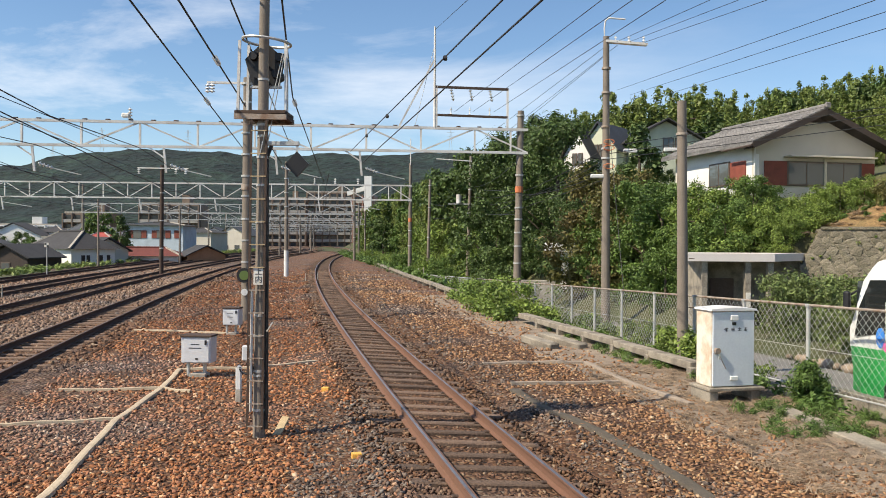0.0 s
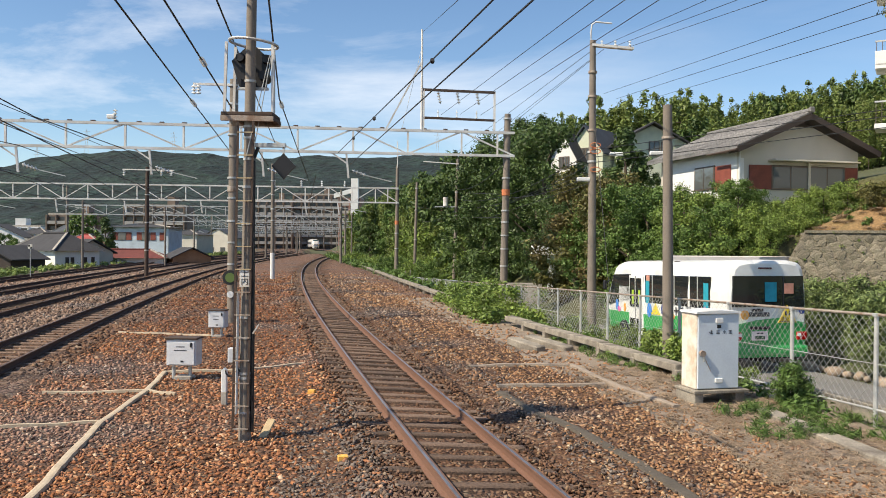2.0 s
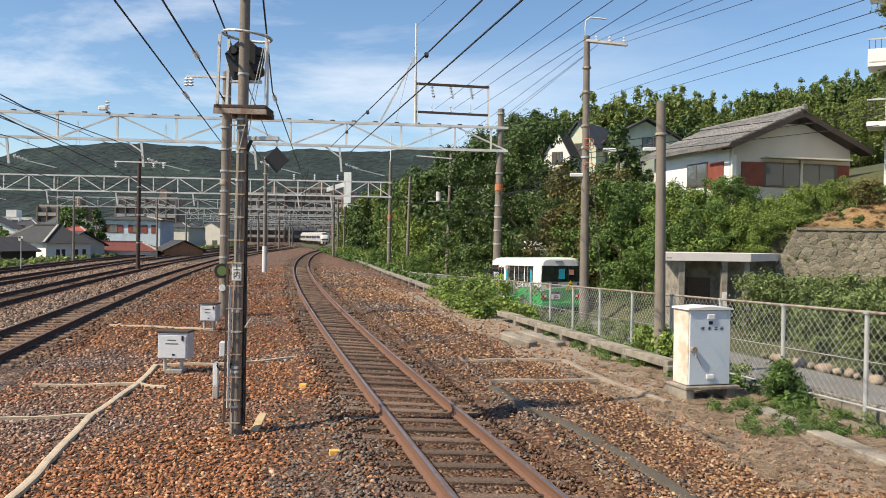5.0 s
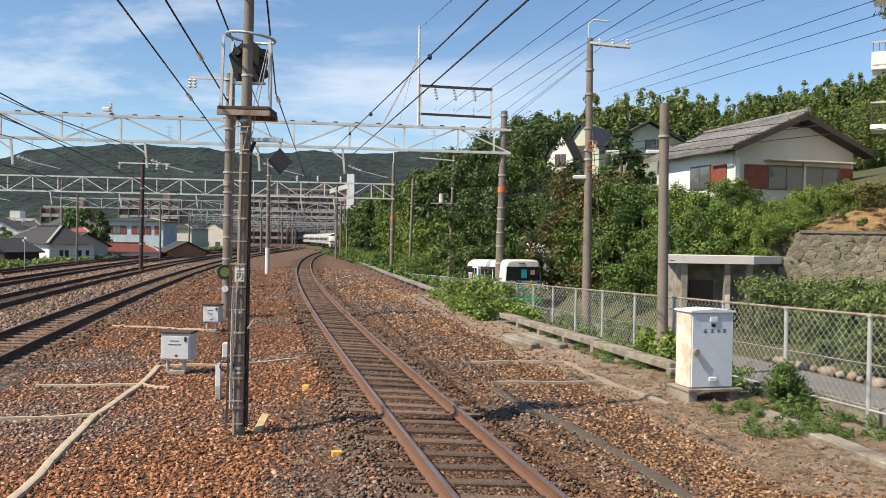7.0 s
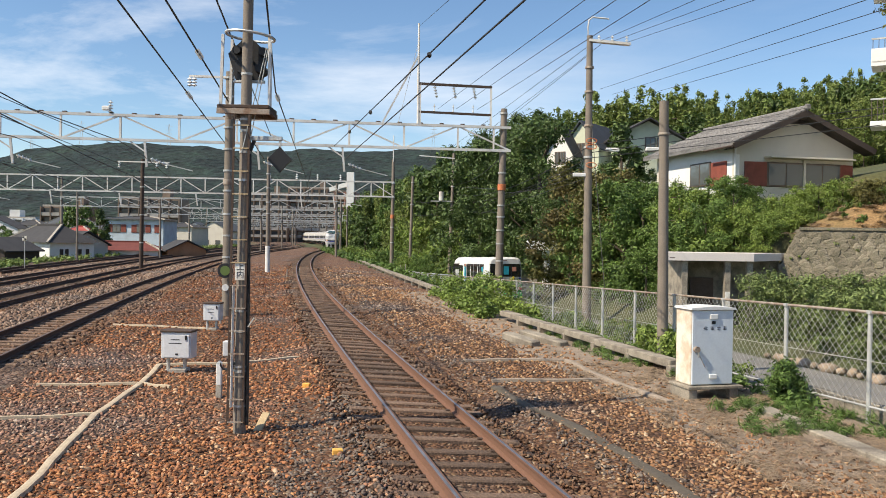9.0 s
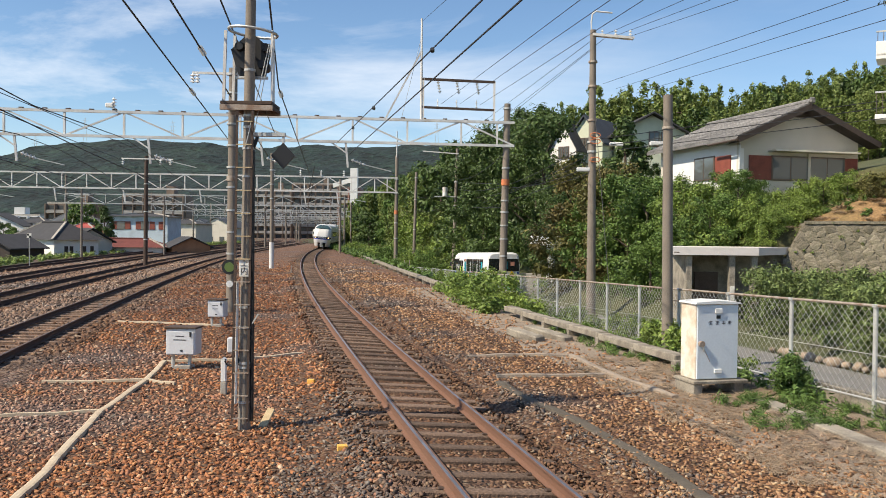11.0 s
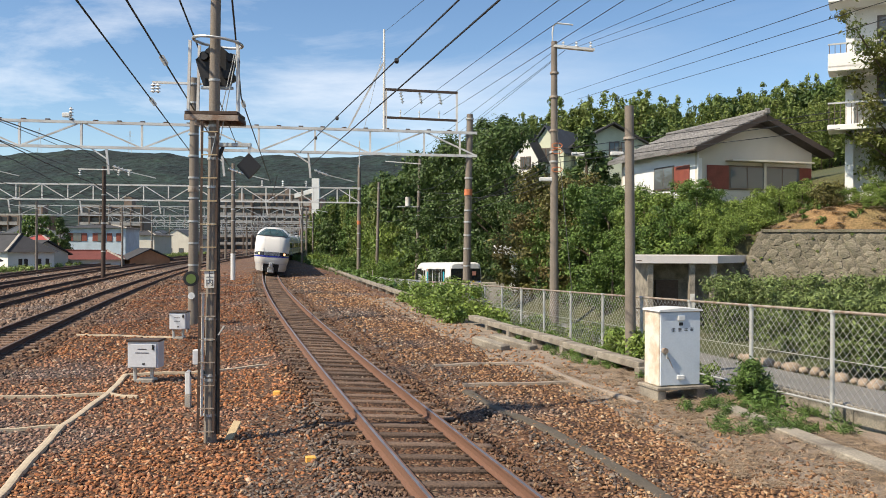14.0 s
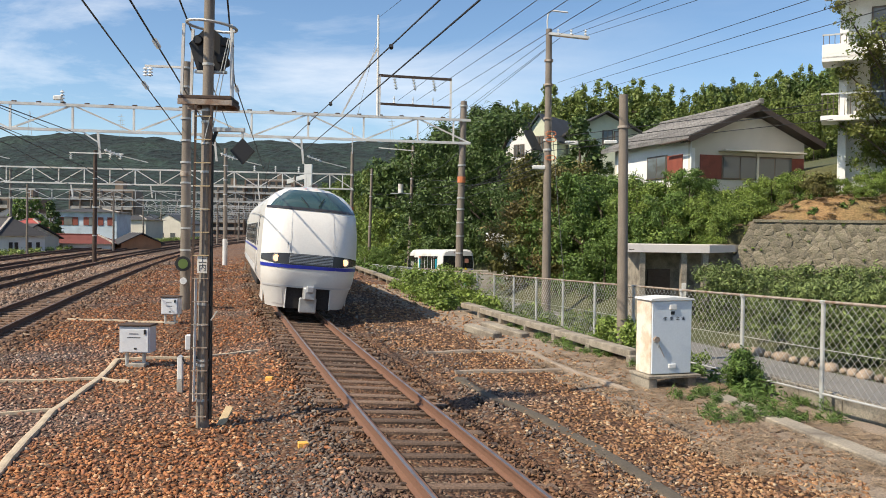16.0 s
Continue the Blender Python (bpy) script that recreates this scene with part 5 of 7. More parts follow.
rw = random.Random(3)
bush = []
for i in range(90):
    y = rw.uniform(27.0, 38.5)
    e = 2.5 - (y - 26) * 0.15
    bush.append((e + rw.uniform(-1.4, 1.3) + (0.2 if y < 30 else 0), y, None, rw.uniform(0.25, 0.55)))
weeds("weed_bush", bush, 240, 0.085, LEAF_LIGHT, "rank broad-leaved weeds beside the track", 4, 1.3)
weeds("weed_bush", [(x, y, (z or 0) + rw.uniform(0.6, 0.95), 0.35) for x, y, z, r in bush[::3]], 150, 0.09, LEAF_LIGHT, "fresh tops of rank weeds beside the track", 14, 1.3)
strip = []
for i in range(230):
    y = rw.uniform(39, 150)
    strip.append((fence_x(y) - rw.uniform(-0.5, 0.75), y, None, rw.uniform(0.18, 0.45) * (1 + y / 220)))
weeds("weed_strip", strip, 90, 0.17, LEAF_MID, "weeds and vines covering the strip along the fence", 5, 1.4)
wall_side = []
for i in range(70):
    k = rw.random()
    y = 12.2 + 15 * k
    wall_side.append((fence_x(y) - rw.uniform(0.1, 0.5) - 0.35 * k, y, None, rw.uniform(0.12, 0.25)))
inside = []
for i in range(120):
    y = rw.uniform(16.5, 36)
    inside.append((fence_x(y) + rw.uniform(0.25, 1.0), y, road_z(y) + rw.uniform(0.1, 0.75), rw.uniform(0.16, 0.36)))
weeds("lane_weeds", inside, 130, 0.06, LEAF_LIGHT, "fresh green weeds between the fence and the lane", 16, 1.8)
weeds("weed_tufts", wall_side, 80, 0.05, LEAF_MID, "green weeds growing along the foot of the fence", 6)
weeds("fence_bush", [(5.72 + rw.gauss(0, 0.14), 13.5 + rw.gauss(0, 0.12), rw.uniform(0.0, 0.62), 0.16) for i in range(26)], 170, 0.028, LEAF_MID, "bushy green weed beside the cabinet", 7, 3.2)
weeds("fence_bush", [(4.75 + rw.uniform(-0.3, 0.5), 17.3 + rw.uniform(-0.4, 2.2), rw.uniform(0.15, 0.6), 0.22) for i in range(26)], 130, 0.055, LEAF_LIGHT, "leafy weed at the foot of the pole", 8, 2.2)
weeds("grass_tufts", [(rw.choice((5.2, 5.9, 4.6)) + rw.uniform(-0.5, 0.4), rw.uniform(10.9, 13.2), None, rw.uniform(0.08, 0.18)) for i in range(45)], 90, 0.016, LEAF_MID, "low green grass beside the kerb", 9, 10.0)
weeds("grass_tufts", [(4.3 + rw.uniform(-1.2, 0.3) * 0.6 + (18 - y) * 0.17, y, None, rw.uniform(0.08, 0.16)) for y in (rw.uniform(15.0, 25) for i in range(40))], 90, 0.016, LEAF_MID, "low grass before the edging wall", 10, 10.0)
straw = []
for i in range(420):
    y = rw.uniform(8.0, 17.5)
    straw.append((fence_x(y) - 0.5 - 2.6 * rw.random() ** 1.6 * (1.25 - 0.02 * y), y, 0.0, rw.uniform(0.12, 0.3)))
weeds("dry_grass", straw, 60, 0.010, STRAW, "flattened dry straw over the trackside earth", 11, 20.0, 0.12)
left = []
for i in range(1100):
    y = 20 + 190 * rw.random() ** 1.4
    left.append((track_x(y) - 21.6 - rw.uniform(0, 7) * (1 + y / 160), y, None, rw.uniform(0.14, 0.32) * (1 + y / 220)))
weeds("verge_grass", left, 60, 0.12, LEAF_VERGE, "bright green grass verge beyond the outer track", 12, 2.5)


# ---- stone wall and shelter ----
MORTAR = material("earthy mortar", (0.19, 0.165, 0.12), 0.95, 0, 0.4, 2, 16, 0.9, alt=(0.11, 0.105, 0.06), size=0.05)
SLAB_PAINT = material("pale pinkish slab paint", (0.72, 0.66, 0.61), 0.7, 0, 0.05, 1.5, 30, 0.05, alt=(0.60, 0.54, 0.49), alt_amount=0.4)


def stone_wall():
    """Battered wall of stones laid on edge; its near end slopes back."""
    w = empty("retaining_wall", Matrix.Identity(4), "mossy grey stone retaining wall below the dry bank", "retaining wall")
    a, b = Vector((10.9, 29.55, 0)), Vector((22.0, 26.35, 0))
    run = (b - a).normalized()
    back = Vector((-run.y, run.x, 0))
    length, tall = (b - a).length, 3.72
    at = lambda u, v, out=0.0: a + run * u + back * (0.26 * v - out) + Vector((0, 0, -0.6 + v + 0.02 * out))
    edge = lambda v: 0.53 * v
    bm = bmesh.new()
    low = [bm.verts.new(at(edge(0) + k * length, 0)) for k in (0, 1)] + [bm.verts.new(at(length, tall)), bm.verts.new(at(edge(tall), tall))]
    bm.faces.new(low)
    deep = [bm.verts.new(v.co + back * 1.6) for v in low]
    for i in range(4):
        bm.faces.new((low[i], low[(i + 1) % 4], deep[(i + 1) % 4], deep[i]))
    bmesh.ops.recalc_face_normals(bm, faces=bm.faces)
    part("mortar_face", bm, MORTAR, w, "earthy joints between the stones")
    rnd = random.Random(12)
    meshes = []
    for k in range(6):
        half = 0.222
        ring = [(half * rnd.uniform(0.9, 1.02) * math.cos(q), half * rnd.uniform(0.9, 1.02) * math.sin(q)) for q in (0, 0.8, 1.57, 2.35, 3.14, 3.93, 4.71, 5.5)]
        ring = [(u * (1.0 if i % 2 == 0 else 0.80), v * (1.0 if i % 2 == 0 else 0.80)) for i, (u, v) in enumerate(ring)]
        verts = [(u, 0.03, v) for u, v in ring] + [(u * 0.8, -0.014 * rnd.uniform(0.3, 1.5), v * 0.8) for u, v in ring] + [(rnd.uniform(-0.05, 0.05), -0.024 * rnd.uniform(0.4, 1.5), rnd.uniform(-0.05, 0.05))]
        faces = [(i, (i + 1) % 8, 8 + (i + 1) % 8, 8 + i) for i in range(8)] + [(8 + i, 8 + (i + 1) % 8, 16) for i in range(8)]
        me = bpy.data.meshes.new("stone")
        me.from_pydata(verts, [], faces)
        me.materials.append(STONE_WALL)
        meshes.append(me)
    frame_ = Matrix((run, back, Vector((0, 0, 1)))).transposed().to_4x4()
    step = 0.205
    for j in range(int(tall / step) + 1):
        v = 0.02 + j * step
        u = edge(v) + (0.12 if j % 2 else 0.325)
        while u < min(length, 8.6):
            if 0.75 < v < tall - 0.05:
                st_ = new("stone", rnd.choice(meshes))
                st_.parent = w
                st_.matrix_basis = Matrix.Translation(at(u, v, rnd.uniform(-0.01, 0.03))) @ frame_ @ Matrix.Rotation(math.atan(0.26) * -1, 4, "X") \
                    @ Matrix.Rotation(rnd.uniform(-0.7, 0.7), 4, "Y") @ Matrix.Diagonal((rnd.uniform(0.75, 1.25), 1.0, rnd.uniform(0.75, 1.15), 1.0))
            u += 0.41
    part("coping", barred(at(edge(tall) - 0.05, tall + 0.02), at(length, tall + 0.02), 0.16, 0.10), STONE_WALL, w)
    cl = []
    for i in range(34):
        v = rnd.uniform(1.0, tall)
        cl.append((*at(edge(v) + rnd.uniform(0.2, 8.0), v, 0.05), rnd.uniform(0.04, 0.11)))
    tagged(leaves("wall_moss", cl, 60, 0.028, LEAF_LIGHT, None, 77), "green tufts growing in the wall's joints", "weeds", kind="stuff")


stone_wall()


def shelter():
    s = empty("bicycle_shelter", pose(7.75, 28.0, road_z(28) - 0.02), "flat-roofed concrete shelter with a pale roof edge", "shelter")
    z = 2.56
    part("roof", prism([(-0.1, -0.1), (2.85, -0.1), (4.95, 2.3), (0.5, 2.3)], 2, z, z + 0.27), SLAB_PAINT, s, "pale pinkish flat roof slab")
    part("back_wall", boxed(2.6, 2.2, z / 2, 4.0, 0.16, z), CONCRETE_OLD, s)
    part("side_wall", boxed(0.62, 1.25, z / 2, 0.14, 1.9, z), CONCRETE_OLD, s)
    for x in (0.55, 2.02, 2.78):
        part("column", boxed(x, 0.16, z / 2, 0.2, 0.2, z, 0.01), CONCRETE_OLD, s)
    part("door", boxed(1.75, 2.05, 0.95, 0.85, 0.08, 1.9, 0.01), material("brown door", (0.13, 0.09, 0.07), 0.7), s, "dull brown door")
    part("notice", boxed(2.02, 0.05, 1.25, 0.16, 0.02, 0.5, 0.004), SIGN_WHITE, s)


shelter()


# ---- houses ----
TILE = material("grey glazed roof tile", (0.20, 0.19, 0.18), 0.6, 0, 0.35, 1.6, 9, 0.4, alt=(0.11, 0.105, 0.10), alt_amount=0.8, randomly=0.2)
ROOF_DARK = material("dark grey roof", (0.048, 0.047, 0.05), 0.9, 0, 0.2, 1, 12, 0.4)
ROOF_BLUE = material("blue-grey slate roof", (0.06, 0.068, 0.08), 0.85, 0, 0.15, 1, 10, 0.4)
ROOF_RUST = material("brown-red tin roof", (0.15, 0.04, 0.032), 0.85, 0, 0.2, 1, 10, 0.2)
ROOF_RED = material("red tin roof", (0.36, 0.07, 0.055), 0.6, 0, 0.15, 1, 10, 0.2)
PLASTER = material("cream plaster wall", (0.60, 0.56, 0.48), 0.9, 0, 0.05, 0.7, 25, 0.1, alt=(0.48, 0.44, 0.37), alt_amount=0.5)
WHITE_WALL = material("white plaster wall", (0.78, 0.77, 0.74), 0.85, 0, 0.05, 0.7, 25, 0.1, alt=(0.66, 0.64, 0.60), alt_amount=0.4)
GREENISH = material("pale green siding", (0.60, 0.63, 0.48), 0.8, 0, 0.05, 0.7, 25, 0.1)
RED_PANEL = material("brick-red shutter panel", (0.24, 0.062, 0.04), 0.7, 0, 0.12, 3, 30, 0.1)
DARK_WOOD = material("dark stained timber", (0.05, 0.035, 0.028), 0.7, 0, 0.2, 4, 40, 0.2)
PANE = glass("window glass", (0.10, 0.11, 0.11))
BROWN_FRAME = material("bronze window frame", (0.13, 0.10, 0.08), 0.5, 0.3, 0.1, 4, 40, 0.05)


def window(parent, x, y, z, w, h, panes=2, frame_mat=None, axis="y", label=""):
    """A framed window set on a wall whose outward side is -y (or -x), centred on x, y, z."""
    out = (0, -1) if axis == "y" else (-1, 0)
    size = lambda a, b, t: (a, t, b) if axis == "y" else (t, a, b)
    fr = part("window", boxed(x, y, z, *size(w + 0.1, h + 0.1, 0.06), 0.008), frame_mat or BROWN_FRAME, parent, label)
    for i in range(panes):
        o = (i - (panes - 1) / 2) * w / panes
        c = (x + o, y - 0.025, z) if axis == "y" else (x - 0.025, y + o, z)
        part("pane", boxed(*c, *size(w / panes - 0.06, h - 0.06, 0.03)), PANE, fr)
    return fr


def tiled_house():
    """Two-slope tiled roof, gable to the railway."""
    h = empty("tile_roofed_house", pose(15.48, 36.2, 3.9, 0, 0, 14), "cream house with a grey tiled gable roof and red panels", "house")
    w, L, eave, ridge = 3.0, 6.6, 3.18, 4.50
    part("front_wall", prism([(-w, -1.5), (w, -1.5), (w, eave), (0, ridge - 0.15), (-w, eave)], 1, 0.0, 0.2), PLASTER, h, "cream plaster gable wall")
    # whiter than the other walls: sunlight on this side is put into the colour
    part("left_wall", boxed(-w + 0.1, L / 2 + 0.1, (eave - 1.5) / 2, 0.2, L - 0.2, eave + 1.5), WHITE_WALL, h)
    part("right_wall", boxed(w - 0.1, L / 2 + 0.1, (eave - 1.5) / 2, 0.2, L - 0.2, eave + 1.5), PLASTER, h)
    part("back_wall", prism([(-w, -1.5), (w, -1.5), (w, eave), (0, ridge - 0.15), (-w, eave)], 1, L, L + 0.2), PLASTER, h)
    over = 0.55
    sl = (ridge - eave) / w
    for s, r0, r1, y0, y1 in ((-1, 0.0, w + over, -0.7, L + 0.7), (1, 0.0, w + over, -0.7, L + 0.7)):
        drop = lambda r: ridge - sl * r
        slope_ = part("roof_slope", prism([(s * r0, drop(r0)), (s * r1, drop(r1)), (s * r1, drop(r1) - 0.12), (s * r0, drop(r0) - 0.14)], 1, y0, y1), TILE, h, "grey tiled roof slope")
        rows_, cols = (12 if r0 == 0 else 6), int((y1 - y0) / 0.24)
        for c in range(rows_ if s < 0 else 0):  # courses stepped down the slope
            a, b = r0 + c * (r1 - r0) / rows_, r0 + (c + 1) * (r1 - r0) / rows_
            v, f = [], []
            for i in range(cols * 2 + 1):
                y = y0 + (y1 - y0) * i / (cols * 2)
                lift = 0.075 if i % 2 else 0.012
                v += [(s * a, y, drop(a) + lift), (s * b, y, drop(b) + lift + 0.022), (s * b, y, drop(b))]
            for i in range(cols * 2):
                p = i * 3
                f += [(p, p + 1, p + 4, p + 3), (p + 1, p + 2, p + 5, p + 4)]
            mesh_part("tile_course", v, f, TILE, slope_)
    part("ridge_cap", boxed(0, L / 2, ridge + 0.08, 0.26, L + 1.5, 0.18, 0.05), TILE, h)
    part("ridge_end", boxed(0, -0.76, ridge + 0.10, 0.28, 0.12, 0.26, 0.05), TILE, h)
    for s in (-1, 1):
        part("bargeboard", barred((0, -0.73, ridge - 0.16), (s * (w + over), -0.73, ridge - 0.16 - sl * (w + over)), 0.05, 0.24), DARK_WOOD, h)
        part("soffit", barred((0, -0.36, ridge - 0.25), (s * (w + over), -0.36, ridge - 0.25 - sl * (w + over)), 0.66, 0.05), DARK_WOOD, h)
    part("gable_vent", prism([(-0.75, 3.95), (0.75, 3.95), (0.45, 4.4), (-0.45, 4.4)], 1, -0.04, 0.02), DARK_WOOD, h)
    part("awning", boxed(0.55, -0.28, 2.42, 4.3, 0.55, 0.07, 0.01), PLASTER, h)
    part("red_panel", boxed(-2.0, -0.03, 1.70, 1.1, 0.06, 1.05, 0.01), RED_PANEL, h)
    part("red_panel", boxed(2.62, -0.03, 1.70, 0.66, 0.06, 1.05, 0.01), RED_PANEL, h)
    window(h, -0.5, -0.03, 1.70, 1.8, 0.98, 2)
    window(h, 1.35, -0.03, 1.70, 1.8, 0.98, 2)
    part("mullion_wall", boxed(0.42, -0.06, 1.7, 0.12, 0.1, 1.35), PLASTER, h)
    part("red_panel", boxed(-w - 0.03, 1.2, 1.7, 0.06, 1.2, 1.15, 0.01), RED_PANEL, h)
    window(h, -w - 0.03, 2.7, 1.8, 1.6, 1.0, 2, None, "x")
    part("gutter", rodded((-w - over - 0.05, -0.7, ridge - sl * (w + over) - 0.15), (-w - over - 0.05, 1.5, ridge - sl * (w + over) - 0.18), 0.05, n=8), BROWN_FRAME, h)
    part("downpipe", rodded((-w - 0.03, -0.06, -1.0), (-w - 0.03, -0.06, eave - 0.4), 0.04, n=8), WHITE_PAINT, h)
    part("security_lamp", boxed(-w - 0.2, -0.2, eave - 0.15, 0.18, 0.12, 0.2, 0.03), WHITE_PAINT, h)
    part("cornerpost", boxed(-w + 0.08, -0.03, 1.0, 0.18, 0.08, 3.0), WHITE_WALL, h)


tiled_house()


def gable_house(name, x, y, z, w, d, eave, ridge, turn, wall, roof, label, wins=(), over=0.35, category="house", group=""):
    """A house whose gable looks to -y: walls, two roof slopes, windows given as x, z, w, h on the front."""
    h = empty(name, pose(x, y, z, 0, 0, turn), label, category, group)
    half = w / 2
    part("wall", prism([(-half, -1.5), (half, -1.5), (half, eave), (0, ridge - 0.1), (-half, eave)], 1, 0, d), wall, h)
    sl = (ridge - eave) / half
    for s in (-1, 1):
        run = half + over
        part("roof", prism([(0, ridge + 0.12), (s * run, ridge + 0.12 - sl * run), (s * run, ridge - sl * run), (0, ridge)], 1, -over, d + over), roof, h)
    for wx, wz, ww, wh in wins:
        window(h, wx, -0.03, wz, ww, wh, 2)
    return h


def hip_house(name, x, y, z, w, d, eave, ridge, turn, wall, roof, label, wins=(), group="", over=0.5):
    h = empty(name, pose(x, y, z, 0, 0, turn), label, "house", group)
    part("wall", boxed(0, d / 2, eave / 2 - 0.7, w, d, eave + 1.4), wall, h)
    a, b = w / 2 + over, d / 2 + over
    bm = bmesh.new()
    low = [bm.verts.new(p) for p in ((-a, d / 2 - b, eave), (a, d / 2 - b, eave), (a, d / 2 + b, eave), (-a, d / 2 + b, eave))]
    r = max(0.3, a - b)
    t = [bm.verts.new((-r, d / 2, ridge)), bm.verts.new((r, d / 2, ridge))]
    for f in ((low[0], low[1], t[1], t[0]), (low[1], low[2], t[1]), (low[2], low[3], t[0], t[1]), (low[3], low[0], t[0]), (low[3], low[2], low[1], low[0])):
        bm.faces.new(f)
    part("roof", bm, roof, h)
    part("ridge_cap", boxed(0, d / 2, ridge + 0.02, 2 * r + 0.3, 0.35, 0.2, 0.04), roof, h)
    for sx, k in ((-1, 0), (1, 1)):
        part("hip_cap", barred((sx * a, d / 2 - b, eave + 0.05), (sx * r, d / 2, ridge + 0.05), 0.22, 0.14), CONCRETE, h)
    for wx, wz, ww, wh in wins:
        window(h, wx, -0.03, wz, ww, wh, 2)
    return h


gable_house("white_gabled_house", 8.45, 60.2, 6.2, 2.1, 6, 2.75, 4.55, -36, WHITE_WALL, ROOF_DARK, "white steep-gabled house behind trees", ((-0.18, 2.4, 0.3, 0.8), (0.28, 2.4, 0.3, 0.8)), 0.22)
gable_house("green_gabled_house", 10.1, 60.8, 6.0, 2.9, 6.5, 3.5, 5.35, -36, GREENISH, ROOF_BLUE, "pale green house with a steep slate gable", ((-0.25, 3.25, 0.4, 0.95), (0.3, 3.25, 0.4, 0.95)), 0.25)
gable_house("green_gabled_house", 15.0, 60.5, 6.0, 5.2, 9, 4.1, 5.55, 4, GREENISH, ROOF_DARK, "pale green house with a dark gable roof", ((0.15, 3.7, 0.7, 1.0), (1.05, 3.7, 0.7, 1.0)), 0.5)
hip_house("green_gabled_house", 12.6, 64.5, 6.0, 5.0, 6, 3.9, 5.4, 4, GREENISH, ROOF_BLUE, "pale green house wing with a blue-grey slate roof")


def flats():
    b = empty("white_apartment_block", pose(17.4, 32.2, 4.2, 0, 0, -30), "white three-storey flats with railed balconies on the bank", "apartment block")
    part("wall", boxed(4.0, 1.9, 5.6, 8.0, 3.6, 13.5), WHITE_WALL, b)
    for z in (3.0, 5.3, 8.0):
        balcony = part("balcony", boxed(3.6, -0.6, z, 8.4, 1.3, 0.22, 0.02), WHITE_WALL, b)
        part("railing", boxed(3.6, -1.2, z + 0.95, 8.4, 0.05, 0.06), GALV, balcony)
        if z > 5:
            part("parapet", boxed(3.6, -1.2, z + 0.30, 8.4, 0.10, 0.55, 0.01), WHITE_WALL, balcony)
        for i in range(26):
            part("baluster", barred((-0.55 + 0.2 * i, -1.2, z), (-0.55 + 0.2 * i, -1.2, z + 0.95), 0.025, 0.025), BROWN_FRAME, balcony)
        window(b, 2.1, 0.08, z + 1.3, 1.9, 1.7, 2)
        window(b, 5.4, 0.08, z + 1.3, 1.9, 1.7, 2)
    part("pillar", boxed(0.15, -0.1, 5.5, 0.3, 0.3, 13.5), WHITE_WALL, b)
    part("roof", boxed(3.9, 1.4, 12.5, 9.0, 5.0, 0.3), CONCRETE, b)


flats()
gate = empty("white_gateway", pose(5.9, 48.2, road_z(48) - 0.1), "white concrete gateway in the shade of trees", "gateway")
part("pillar", boxed(0.2, 0, 1.5, 0.42, 0.42, 3.3, 0.02), WHITE_WALL, gate)
part("lintel", boxed(-0.1, 0, 3.45, 1.7, 0.8, 0.55, 0.02), WHITE_WALL, gate)
part("garden_wall", boxed(-1.5, -0.4, 0.75, 2.2, 0.25, 1.6, 0.02), CONCRETE, gate)

# town beyond the tracks
PALE_BLUE = material("pale blue rendered wall", (0.52, 0.60, 0.66), 0.85, 0, 0.05, 0.7, 25, 0.1)
TERRACOTTA = material("orange-brown earthen wall", (0.38, 0.20, 0.11), 0.9, 0, 0.12, 1.0, 20, 0.2)
TW = "town houses"
corner_house = hip_house("hip_roofed_house", -43.3, 85.4, -1.0, 10.0, 4.6, 2.55, 4.4, -40, WHITE_WALL, ROOF_DARK, "white house with a dark grey hipped roof", (), TW, 0.45)
for wy in (1.2, 1.75, 3.1, 3.9):
    part("window", boxed(5.01, wy, 1.25, 0.06, 0.36, 1.3, 0.008), DARK_WOOD, corner_house, "narrow dark window")
gable_house("old_shed", -41.6, 74.0, -1.0, 4.4, 5, 1.9, 3.0, -8, DARK_WOOD, ROOF_DARK, "small dark timber house with a tiled roof", ((0, 1.0, 0.8, 0.7),), group=TW)
gable_house("town_house", -50.0, 84.0, -1.0, 6.0, 6, 2.6, 3.8, 20, PLASTER, ROOF_DARK, "plain house with a dark tiled roof", ((0, 1.2, 0.9, 0.9),), group=TW)
hip_house("town_house", -58.0, 128.0, -1.0, 7.0, 6.0, 3.0, 4.6, 0, PLASTER, ROOF_RED, "house with a faded red hipped roof", (), TW)
shutter_house = hip_house("town_house", -44.5, 118.0, -0.8, 8.4, 6.0, 5.4, 5.9, 0, PALE_BLUE, ROOF_DARK, "long pale blue two-storey building with red shutters", ((-2.5, 4.1, 1.1, 1.1), (0.9, 4.1, 1.1, 1.1)), TW)
for wx in (-3.5, -1.5, 0.0, 2.0, 3.3):
    part("shutter", boxed(wx, -0.04, 4.1, 0.75, 0.06, 1.15, 0.01), RED_PANEL, shutter_house, "faded red shutter")
hip_house("town_house", -38.0, 96.0, -0.9, 9.0, 4.0, 1.5, 2.5, 6, WHITE_WALL, ROOF_RUST, "low white house with a brown-red tin roof", ((0.6, 0.7, 1.0, 0.5),), TW)
gable_house("town_house", -40.0, 92.0, -0.9, 5.5, 6, 2.2, 3.6, 60, PLASTER, ROOF_DARK, "low house with a dark gable roof", (), group=TW)
gable_house("town_house", -30.6, 98.0, -0.9, 4.6, 4, 1.6, 2.7, 35, TERRACOTTA, ROOF_DARK, "small orange-brown shed with a tiled gable roof", (), group=TW)
